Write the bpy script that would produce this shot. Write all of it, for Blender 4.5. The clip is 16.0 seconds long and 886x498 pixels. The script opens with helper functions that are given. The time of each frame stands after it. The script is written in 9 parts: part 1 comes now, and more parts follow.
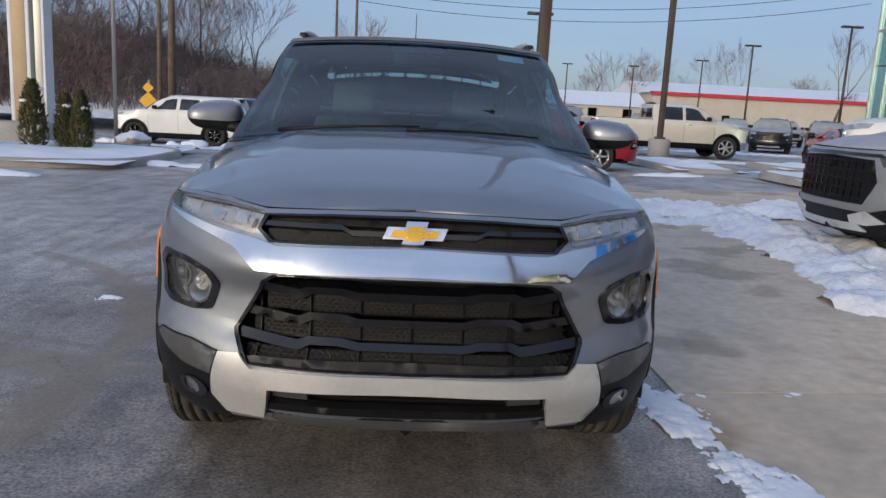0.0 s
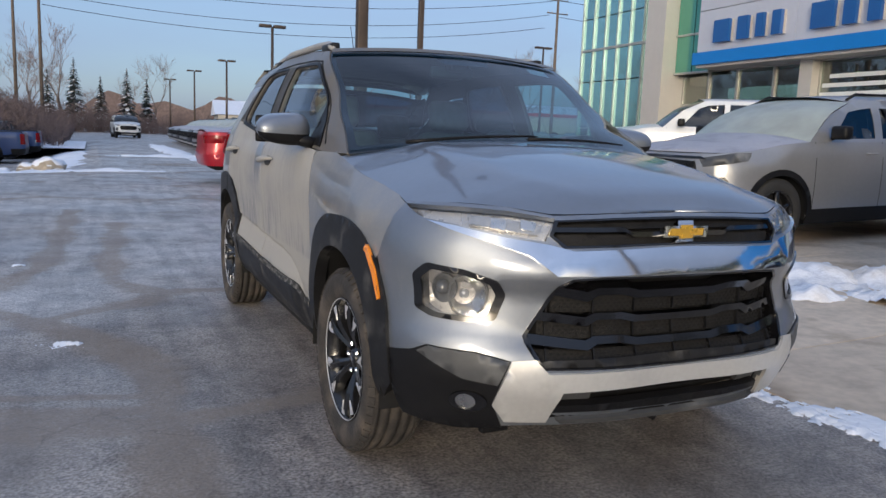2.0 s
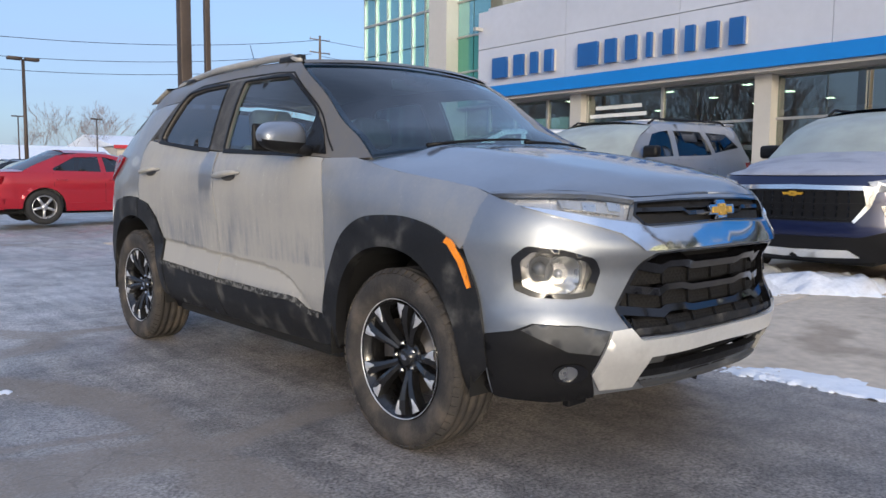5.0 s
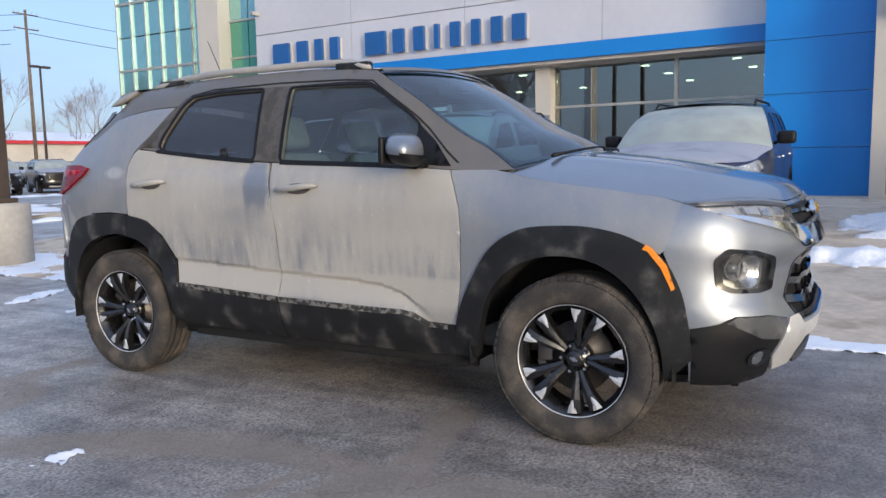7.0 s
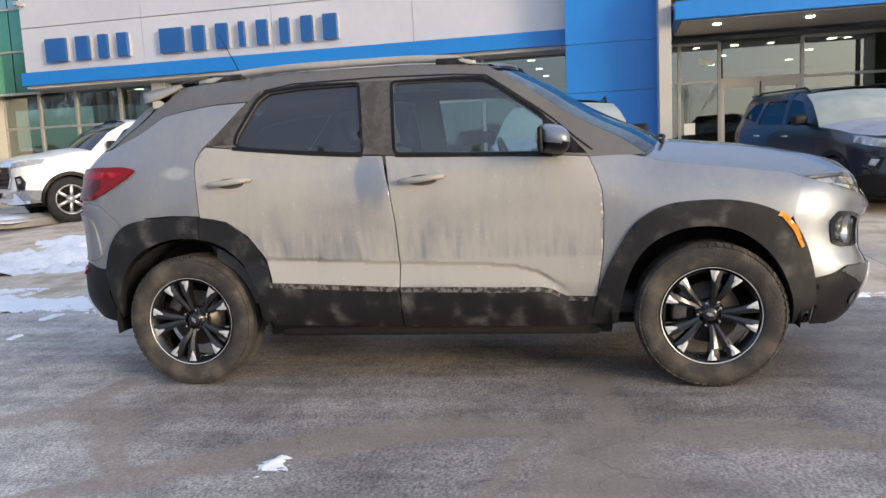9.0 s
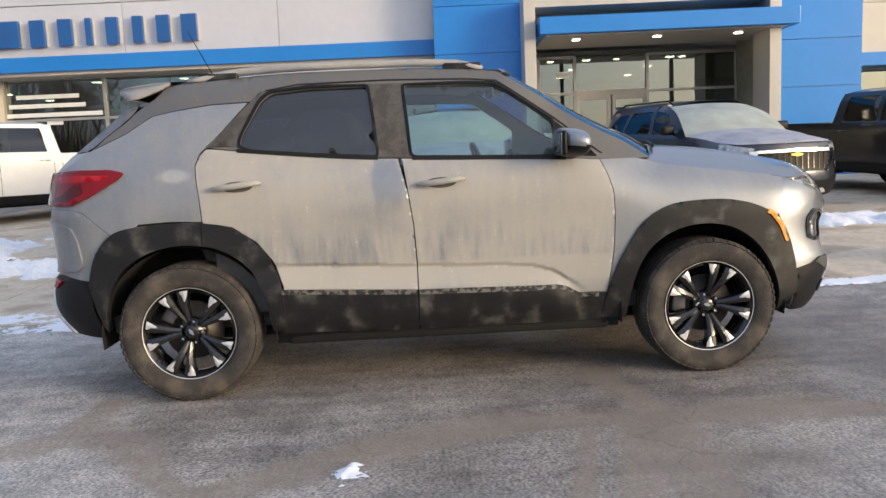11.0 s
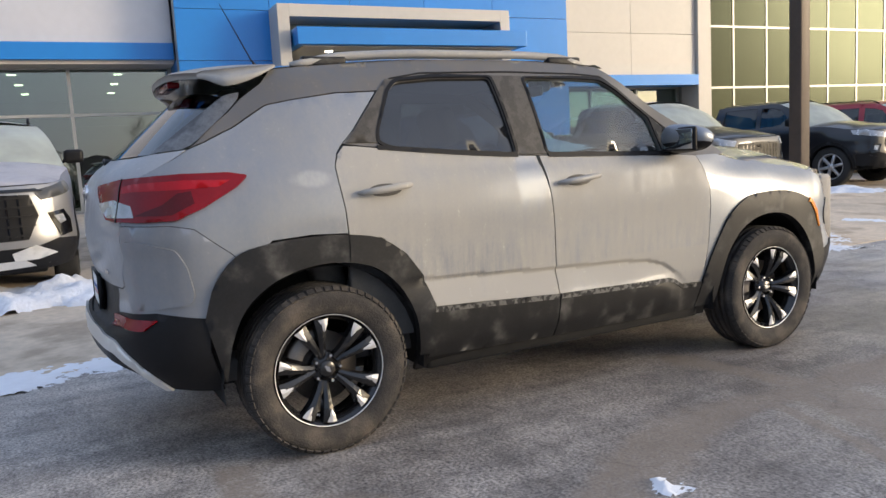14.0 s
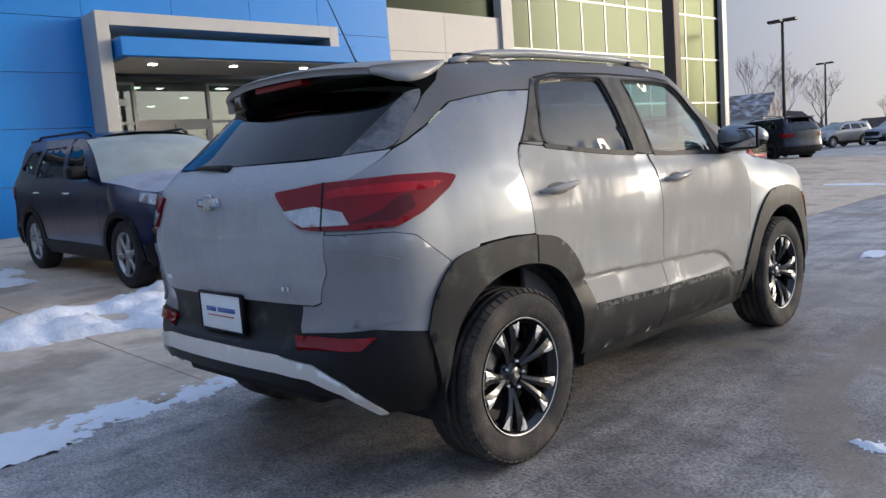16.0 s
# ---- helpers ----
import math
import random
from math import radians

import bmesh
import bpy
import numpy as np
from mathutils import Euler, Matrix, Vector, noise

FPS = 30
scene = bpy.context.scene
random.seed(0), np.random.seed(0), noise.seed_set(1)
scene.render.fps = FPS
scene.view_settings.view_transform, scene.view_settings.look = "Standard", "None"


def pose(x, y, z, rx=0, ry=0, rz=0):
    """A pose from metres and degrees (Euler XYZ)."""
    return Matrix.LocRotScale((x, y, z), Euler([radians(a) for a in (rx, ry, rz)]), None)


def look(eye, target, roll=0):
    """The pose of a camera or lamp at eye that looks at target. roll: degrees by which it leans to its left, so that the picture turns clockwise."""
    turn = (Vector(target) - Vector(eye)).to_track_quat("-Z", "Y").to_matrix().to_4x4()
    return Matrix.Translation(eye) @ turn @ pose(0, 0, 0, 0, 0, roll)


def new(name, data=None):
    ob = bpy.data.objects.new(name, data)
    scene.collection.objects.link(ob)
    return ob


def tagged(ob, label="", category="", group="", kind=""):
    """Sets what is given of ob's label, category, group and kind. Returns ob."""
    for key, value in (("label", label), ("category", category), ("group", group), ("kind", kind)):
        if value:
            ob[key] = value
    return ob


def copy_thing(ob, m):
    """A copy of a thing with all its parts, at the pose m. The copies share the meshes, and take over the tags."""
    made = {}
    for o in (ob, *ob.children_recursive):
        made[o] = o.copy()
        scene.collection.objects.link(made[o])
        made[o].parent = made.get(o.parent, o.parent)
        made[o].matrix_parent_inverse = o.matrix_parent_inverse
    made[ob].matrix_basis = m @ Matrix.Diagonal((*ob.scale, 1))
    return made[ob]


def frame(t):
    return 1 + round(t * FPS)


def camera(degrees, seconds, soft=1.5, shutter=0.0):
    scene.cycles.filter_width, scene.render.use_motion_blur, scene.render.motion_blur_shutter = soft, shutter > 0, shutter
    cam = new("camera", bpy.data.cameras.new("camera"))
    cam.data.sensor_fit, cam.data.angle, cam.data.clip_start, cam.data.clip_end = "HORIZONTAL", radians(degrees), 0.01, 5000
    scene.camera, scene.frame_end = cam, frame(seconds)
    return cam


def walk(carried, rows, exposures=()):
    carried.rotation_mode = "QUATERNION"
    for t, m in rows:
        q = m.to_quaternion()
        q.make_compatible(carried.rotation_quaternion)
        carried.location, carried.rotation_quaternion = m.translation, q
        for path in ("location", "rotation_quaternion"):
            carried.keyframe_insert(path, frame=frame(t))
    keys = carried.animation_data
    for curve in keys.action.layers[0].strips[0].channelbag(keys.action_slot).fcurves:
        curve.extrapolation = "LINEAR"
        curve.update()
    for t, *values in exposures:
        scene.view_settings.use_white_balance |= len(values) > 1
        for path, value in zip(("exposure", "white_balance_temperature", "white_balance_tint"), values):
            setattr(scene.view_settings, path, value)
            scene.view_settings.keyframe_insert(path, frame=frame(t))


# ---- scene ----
cam = camera(60.2, 16.0)
METRES, EYE, TILT, LEAN, TURN = 11.26, 1.293, 0.0, 0.0, -3.15
ROWS = [
    (0.0, 0.0, 0.0, 0.0, 0.54, -10.4, -2.94),
    (0.5, -0.0341, -0.0042, -0.0006, -3.51, -10.12, -2.85),
    (1.0, -0.0736, 0.002, -0.0035, -9.03, -9.74, -2.77),
    (1.5, -0.116, 0.0069, -0.0043, -15.31, -9.18, -2.56),
    (2.0, -0.1513, 0.0196, -0.0079, -21.32, -8.44, -2.22),
    (2.5, -0.1813, 0.0349, -0.0119, -26.28, -7.43, -1.73),
    (3.0, -0.1994, 0.0394, -0.019, -29.65, -6.46, -1.35),
    (3.5, -0.2058, 0.038, -0.0272, -31.68, -5.67, -1.12),
    (4.0, -0.2075, 0.0387, -0.0293, -33.13, -5.22, -1.0),
    (6.5, -0.3157, 0.13, -0.012, -53.28, -6.33, 0.56),
    (7.0, -0.3405, 0.1637, -0.0124, -58.6, -6.49, 1.03),
    (7.5, -0.3699, 0.1973, -0.0119, -63.63, -6.64, 1.61),
    (8.0, -0.3887, 0.2329, -0.0124, -68.46, -6.76, 2.12),
    (8.5, -0.4086, 0.2687, -0.0123, -73.12, -6.91, 2.49),
    (11.0, -0.4324, 0.3827, -0.0109, -89.82, -6.97, 2.49),
    (11.5, -0.4318, 0.3877, -0.0113, -92.12, -6.84, 2.39),
    (12.0, -0.4293, 0.4166, -0.0105, -95.29, -6.74, 2.31),
    (12.5, -0.4191, 0.4543, -0.0113, -99.41, -6.74, 2.38),
    (13.0, -0.404, 0.4943, -0.01, -104.41, -6.81, 2.52),
    (13.5, -0.3876, 0.5361, -0.0102, -109.7, -6.92, 2.76),
    (14.0, -0.3647, 0.5726, -0.009, -115.05, -7.02, 3.13),
    (14.5, -0.3436, 0.6117, -0.0077, -120.27, -6.98, 3.55),
    (15.0, -0.319, 0.6425, -0.0075, -125.04, -6.82, 4.04),
    (15.5, -0.2976, 0.6724, -0.0063, -129.18, -6.73, 4.3),
    (16.0, -0.2791, 0.6904, -0.007, -132.31, -6.69, 4.35),
]
walk(cam, [(t, pose(-0.038, -3.035, EYE, TILT, LEAN, TURN) @ pose(METRES * x, METRES * y, METRES * z, 90 + pitch, roll, yaw)) for t, x, y, z, yaw, pitch, roll in ROWS],
     exposures=[(0, 0.56, 6450, 10), (4, 0.95, 6300, 10), (7, 1.15, 6400, 10), (8.5, 1.3, 6900, 10), (11, 1.3, 7500, 10), (12.5, 1.3, 7450, 10), (14.5, 1.05, 6850, 10), (16, 0.78, 6250, 10)])

# ---- world and light ----
SUN = Vector((-0.565, -0.805, 0.172)).normalized()
world = bpy.data.worlds.new("winter_sky")
scene.world = world
world.use_nodes = True
wn, wl = world.node_tree.nodes, world.node_tree.links
sky = wn.new("ShaderNodeTexSky")
sky.sky_type = "NISHITA"
sky.sun_disc = False
sky.sun_elevation = radians(14.0)
sky.sun_rotation = math.atan2(SUN.x, SUN.y)
sky.air_density, sky.dust_density, sky.ozone_density = 1.0, 1.6, 3.5
wtc, wmap, wno, wramp, wmix = (wn.new("ShaderNode" + k) for k in ("TexCoord", "Mapping", "TexNoise", "ValToRGB", "MixRGB"))
wmap.inputs["Scale"].default_value = (1.2, 1.2, 4.5)
wno.inputs["Scale"].default_value, wno.inputs["Detail"].default_value = 1.6, 5.0
wramp.color_ramp.elements[0].position, wramp.color_ramp.elements[1].position = 0.35, 0.75
wramp.color_ramp.elements[0].color, wramp.color_ramp.elements[1].color = (0.45, 0.45, 0.45, 1), (0.85, 0.85, 0.85, 1)
wsep, wlift, wtone = (wn.new("ShaderNode" + k) for k in ("SeparateXYZ", "MapRange", "MixRGB"))
wlift.inputs["From Min"].default_value, wlift.inputs["From Max"].default_value = 0.05, 0.75
wtone.inputs[1].default_value, wtone.inputs[2].default_value = (1.95, 2.5, 3.75, 1), (3.4, 4.25, 6.2, 1)
wl.new(wtc.outputs["Generated"], wsep.inputs[0])
wl.new(wsep.outputs["Z"], wlift.inputs["Value"])
wl.new(wlift.outputs[0], wtone.inputs[0])
wl.new(wtone.outputs[0], wmix.inputs[2])
wl.new(wtc.outputs["Generated"], wmap.inputs[0])
wl.new(wmap.outputs[0], wno.inputs["Vector"])
wl.new(wno.outputs["Fac"], wramp.inputs[0])
wl.new(wramp.outputs[0], wmix.inputs[0])
wl.new(sky.outputs[0], wmix.inputs[1])
# the hazy glow of the low sun behind thin cloud
wdot, wpow, wamp, waur, wadd = (wn.new("ShaderNode" + k) for k in ("VectorMath", "Math", "Math", "MixRGB", "MixRGB"))
wdot.operation, wdot.inputs[1].default_value = "DOT_PRODUCT", SUN
wpow.operation, wpow.use_clamp, wpow.inputs[1].default_value = "POWER", False, 4.0
wamp.operation, wamp.inputs[1].default_value = "MAXIMUM", 0.0
waur.blend_type, waur.inputs[0].default_value, waur.inputs[1].default_value = "MULTIPLY", 1.0, (10.0, 7.9, 4.7, 1)
wadd.blend_type, wadd.inputs[0].default_value = "ADD", 1.0
wl.new(wtc.outputs["Generated"], wdot.inputs[0])
wl.new(wdot.outputs["Value"], wamp.inputs[0])
wl.new(wamp.outputs[0], wpow.inputs[0])
wlow, wfad = wn.new("ShaderNodeMapRange"), wn.new("ShaderNodeMath")
wlow.interpolation_type = "SMOOTHSTEP"
wlow.inputs["From Min"].default_value, wlow.inputs["From Max"].default_value = 0.12, 0.52
wlow.inputs["To Min"].default_value, wlow.inputs["To Max"].default_value = 1.15, 0.08
wfad.operation = "MULTIPLY"
wl.new(wsep.outputs["Z"], wlow.inputs["Value"])
wl.new(wpow.outputs[0], wfad.inputs[0])
wl.new(wlow.outputs[0], wfad.inputs[1])
wl.new(wfad.outputs[0], waur.inputs[2])
# a grey bank of cloud low in the south-east
wban, wrmp, wgrey = (wn.new("ShaderNode" + k) for k in ("VectorMath", "MapRange", "MixRGB"))
wban.operation, wban.inputs[1].default_value = "DOT_PRODUCT", (0.72, -0.69, -0.25)
wrmp.interpolation_type = "SMOOTHSTEP"
wrmp.inputs["From Min"].default_value, wrmp.inputs["From Max"].default_value = 0.55, 0.95
wrmp.inputs["To Max"].default_value = 0.85
wgrey.inputs[2].default_value = (1.5, 1.65, 2.15, 1)
wl.new(wtc.outputs["Generated"], wban.inputs[0])
wl.new(wban.outputs["Value"], wrmp.inputs["Value"])
wl.new(wrmp.outputs[0], wgrey.inputs[0])
wl.new(wmix.outputs[0], wgrey.inputs[1])
wl.new(wgrey.outputs[0], wadd.inputs[1])
wl.new(waur.outputs[0], wadd.inputs[2])
wl.new(wadd.outputs[0], wn["Background"].inputs[0])
wn["Background"].inputs[1].default_value = 0.105
sun = new("sun", bpy.data.lights.new("sun", "SUN"))
sun.data.energy, sun.data.angle, sun.data.color = 1.2, radians(18.0), (1.0, 0.85, 0.66)
sun.matrix_world = look(SUN * 50, (0, 0, 0))


# ---- materials ----
def mat(name, col, rough=0.5, metal=0.0, coat=0.0, var=0.12, scale=6.0, bump=0.0, bscale=80.0, rvar=0.1, col2=None, lo=0.45, hi=0.62, spec=0.5, piece=0.0, crough=0.06):
    """A surface with colour and roughness that vary at two scales; col2: a second colour in patches."""
    m = bpy.data.materials.new(name)
    m.use_nodes = True
    n, l = m.node_tree.nodes, m.node_tree.links
    b = n["Principled BSDF"]
    tc = n.new("ShaderNodeTexCoord")
    big, fine = n.new("ShaderNodeTexNoise"), n.new("ShaderNodeTexNoise")
    big.inputs["Scale"].default_value, big.inputs["Detail"].default_value = scale, 6
    fine.inputs["Scale"].default_value, fine.inputs["Detail"].default_value = scale * 11, 3
    for t in (big, fine):
        l.new(tc.outputs["Object"], t.inputs["Vector"])
    add = n.new("ShaderNodeMath")
    add.operation = "MULTIPLY_ADD"
    add.inputs[1].default_value = 0.5
    l.new(fine.outputs["Fac"], add.inputs[0])
    l.new(big.outputs["Fac"], add.inputs[2])
    mr = n.new("ShaderNodeMapRange")
    mr.inputs["From Min"].default_value, mr.inputs["From Max"].default_value = 0.5, 1.0
    mr.inputs["To Min"].default_value, mr.inputs["To Max"].default_value = 1 - var, 1 + var
    l.new(add.outputs[0], mr.inputs["Value"])
    mul = n.new("ShaderNodeVectorMath")
    mul.operation = "SCALE"
    mul.inputs[0].default_value = col
    if col2:
        cr = n.new("ShaderNodeMapRange")
        cr.interpolation_type = "SMOOTHSTEP"
        cr.inputs["From Min"].default_value, cr.inputs["From Max"].default_value = lo, hi
        l.new(big.outputs["Fac"], cr.inputs["Value"])
        mx = n.new("ShaderNodeMixRGB")
        mx.inputs[1].default_value, mx.inputs[2].default_value = (*col, 1), (*col2, 1)
        l.new(cr.outputs[0], mx.inputs[0])
        l.new(mx.outputs[0], mul.inputs[0])
    fac = mr.outputs[0]
    if piece:
        oi, pr, pm = n.new("ShaderNodeObjectInfo"), n.new("ShaderNodeMapRange"), n.new("ShaderNodeMath")
        pr.inputs["To Min"].default_value, pr.inputs["To Max"].default_value = 1 - piece, 1 + piece
        l.new(oi.outputs["Random"], pr.inputs["Value"])
        pm.operation = "MULTIPLY"
        l.new(fac, pm.inputs[0])
        l.new(pr.outputs[0], pm.inputs[1])
        fac = pm.outputs[0]
    l.new(fac, mul.inputs["Scale"])
    l.new(mul.outputs[0], b.inputs["Base Color"])
    rr = n.new("ShaderNodeMapRange")
    rr.inputs["To Min"].default_value, rr.inputs["To Max"].default_value = max(0.02, rough - rvar), min(1, rough + rvar)
    l.new(big.outputs["Fac"], rr.inputs["Value"])
    l.new(rr.outputs[0], b.inputs["Roughness"])
    b.inputs["Metallic"].default_value = metal
    b.inputs["Coat Weight"].default_value = coat
    b.inputs["Coat Roughness"].default_value = crough
    b.inputs["Specular IOR Level"].default_value = spec
    if bump:
        bt, bp = n.new("ShaderNodeTexNoise"), n.new("ShaderNodeBump")
        bt.inputs["Scale"].default_value, bt.inputs["Detail"].default_value = bscale, 4
        bp.inputs["Strength"].default_value, bp.inputs["Distance"].default_value = bump, 0.01
        l.new(tc.outputs["Object"], bt.inputs["Vector"])
        l.new(bt.outputs["Fac"], bp.inputs["Height"])
        l.new(bp.outputs[0], b.inputs["Normal"])
    return m


def glow(name, col, strength):
    m = mat(name, col, 0.3)
    b = m.node_tree.nodes["Principled BSDF"]
    b.inputs["Emission Color"].default_value, b.inputs["Emission Strength"].default_value = (*col, 1), strength
    return m


def glass(name, tint, gloss=1.5, rough=0.0, haze=0.0, hazecol=(0.6, 0.62, 0.6)):
    """A thin pane: see-through with a tint, mirror-like by Fresnel; haze: the share of frost or dust on it."""
    m = bpy.data.materials.new(name)
    m.use_nodes = True
    n, l = m.node_tree.nodes, m.node_tree.links
    n.remove(n["Principled BSDF"])
    tr, gl, fr, pw, sc, mx = (n.new("ShaderNode" + k) for k in ("BsdfTransparent", "BsdfGlossy", "LayerWeight", "Math", "MapRange", "MixShader"))
    tr.inputs[0].default_value, gl.inputs["Roughness"].default_value = (*tint, 1), rough
    pw.operation, pw.inputs[1].default_value = "POWER", 4.5
    sc.inputs["To Min"].default_value = 2 * ((gloss - 1) / (gloss + 1)) ** 2
    fr.inputs[0].default_value = 0.5
    l.new(fr.outputs["Facing"], pw.inputs[0])
    l.new(pw.outputs[0], sc.inputs["Value"])
    l.new(sc.outputs[0], mx.inputs[0])
    l.new(tr.outputs[0], mx.inputs[1])
    l.new(gl.outputs[0], mx.inputs[2])
    last = mx
    if haze:
        df, tc, no, rp, m2 = (n.new("ShaderNode" + k) for k in ("BsdfDiffuse", "TexCoord", "TexNoise", "MapRange", "MixShader"))
        df.inputs[0].default_value = (*hazecol, 1)
        no.inputs["Scale"].default_value, no.inputs["Detail"].default_value = 3.0, 6
        rp.inputs["From Min"].default_value, rp.inputs["From Max"].default_value = 0.3, 0.7
        rp.inputs["To Min"].default_value, rp.inputs["To Max"].default_value = haze * 0.85, min(1, haze * 1.15)
        l.new(tc.outputs["Object"], no.inputs["Vector"])
        l.new(no.outputs["Fac"], rp.inputs["Value"])
        l.new(rp.outputs[0], m2.inputs[0])
        l.new(mx.outputs[0], m2.inputs[1])
        l.new(df.outputs[0], m2.inputs[2])
        last = m2
    l.new(last.outputs[0], n["Material Output"].inputs[0])
    return m


def filmed(name, col, film, cover=0.15, streak=0.0, doors=False, smear=None, rough=0.44, blotch=0.5):
    """Metallic car paint under a clear coat, with a film of dried salt and dust.
    doors: the film has run down in drips above the lower crease and lies thick on the ledge below it."""
    m = mat(name, col, rough, 0.82, 1.0, 0.05, 3.0, rvar=0.04, crough=0.06)
    n, l = m.node_tree.nodes, m.node_tree.links
    b = n["Principled BSDF"]
    tc, sx = n.new("ShaderNodeTexCoord"), n.new("ShaderNodeSeparateXYZ")
    l.new(tc.outputs["Object"], sx.inputs[0])

    def op(kind, *args):
        k = n.new("ShaderNodeMath")
        k.operation = kind
        for i, a in enumerate(args):
            if isinstance(a, (int, float)):
                k.inputs[i].default_value = a
            else:
                l.new(a, k.inputs[i])
        return k.outputs[0]

    def noise(size, detail, rough_=0.55):
        mp, t = n.new("ShaderNodeMapping"), n.new("ShaderNodeTexNoise")
        mp.inputs["Scale"].default_value = size
        t.inputs["Scale"].default_value, t.inputs["Detail"].default_value, t.inputs["Roughness"].default_value = 1.0, detail, rough_
        l.new(tc.outputs["Object"], mp.inputs[0])
        l.new(mp.outputs[0], t.inputs["Vector"])
        return op("SUBTRACT", t.outputs["Fac"], 0.5)

    def ramp(v, a, b_, lo=0.0, hi=1.0):
        r = n.new("ShaderNodeMapRange")
        r.interpolation_type = "SMOOTHSTEP"
        for k, x in zip(("From Min", "From Max", "To Min", "To Max"), (a, b_, lo, hi)):
            r.inputs[k].default_value = x
        l.new(v, r.inputs["Value"])
        return r.outputs[0]

    z, y = sx.outputs["Z"], sx.outputs["Y"]
    drip, cloud, speck = noise((24, 24, 3.6), 6), noise((2.6, 2.6, 3.4), 6), noise((90, 90, 70), 3)
    rag = noise((16, 16, 2.0), 4)
    f = op("ADD", op("MULTIPLY_ADD", cloud, blotch * 1.5, cover), op("MULTIPLY", speck, 0.30))
    if streak:
        f = op("MULTIPLY_ADD", drip, streak, f)
    if doors:
        zz = op("MULTIPLY_ADD", rag, 0.34, z)
        washed = op("MULTIPLY", ramp(z, 0.62, 0.66), ramp(zz, 0.74, 0.84, 1.0, 0.0))
        f = op("SUBTRACT", f, op("MULTIPLY", washed, op("MULTIPLY_ADD", drip, -1.3, 0.12)))
        ledge = op("MULTIPLY", ramp(z, 0.50, 0.54), ramp(z, 0.655, 0.635))
        f = op("MULTIPLY_ADD", ledge, 0.26, f)
        wy, wz = op("DIVIDE", op("SUBTRACT", y, 1.615), 0.095), op("DIVIDE", op("SUBTRACT", z, 1.06), 0.13)
        d = op("ADD", op("ADD", op("MULTIPLY", wy, wy), op("MULTIPLY", wz, wz)), op("MULTIPLY", rag, 3.2))
        f = op("MULTIPLY", f, ramp(d, 0.3, 1.5, 0.4, 1.0))
    if smear:
        wy, wz = op("DIVIDE", op("SUBTRACT", y, smear[0]), 0.085), op("DIVIDE", op("SUBTRACT", z, smear[1]), 0.034)
        d = op("ADD", op("ADD", op("MULTIPLY", wy, wy), op("MULTIPLY", wz, wz)), op("MULTIPLY", drip, 1.6))
        white = ramp(op("MULTIPLY_ADD", cloud, 3.0, d), 1.5, 0.0, 0.0, 0.45)
        f = op("MULTIPLY_ADD", white, 0.5, f)
    f = ramp(f, 0.0, 1.0)
    df, mx, cx = n.new("ShaderNodeBsdfPrincipled"), n.new("ShaderNodeMixShader"), n.new("ShaderNodeMixRGB")
    df.inputs["Roughness"].default_value = 0.7
    df.inputs["Specular IOR Level"].default_value = 0.18
    cx.inputs[1].default_value, cx.inputs[2].default_value = (*film, 1), (*[min(0.8, c * 1.55) for c in film], 1)
    l.new(ramp(op("ADD", op("MULTIPLY", speck, 0.7), op("MULTIPLY", drip, 0.8)), 0.14, 0.40), cx.inputs[0])
    out = cx.outputs[0]
    if smear:
        wm = n.new("ShaderNodeMixRGB")
        wm.inputs[2].default_value = (0.55, 0.555, 0.56, 1)
        l.new(white, wm.inputs[0])
        l.new(out, wm.inputs[1])
        out = wm.outputs[0]
    l.new(out, df.inputs["Base Color"])
    l.new(f, mx.inputs[0])
    l.new(b.outputs[0], mx.inputs[1])
    l.new(df.outputs[0], mx.inputs[2])
    l.new(mx.outputs[0], n["Material Output"].inputs[0])
    return m


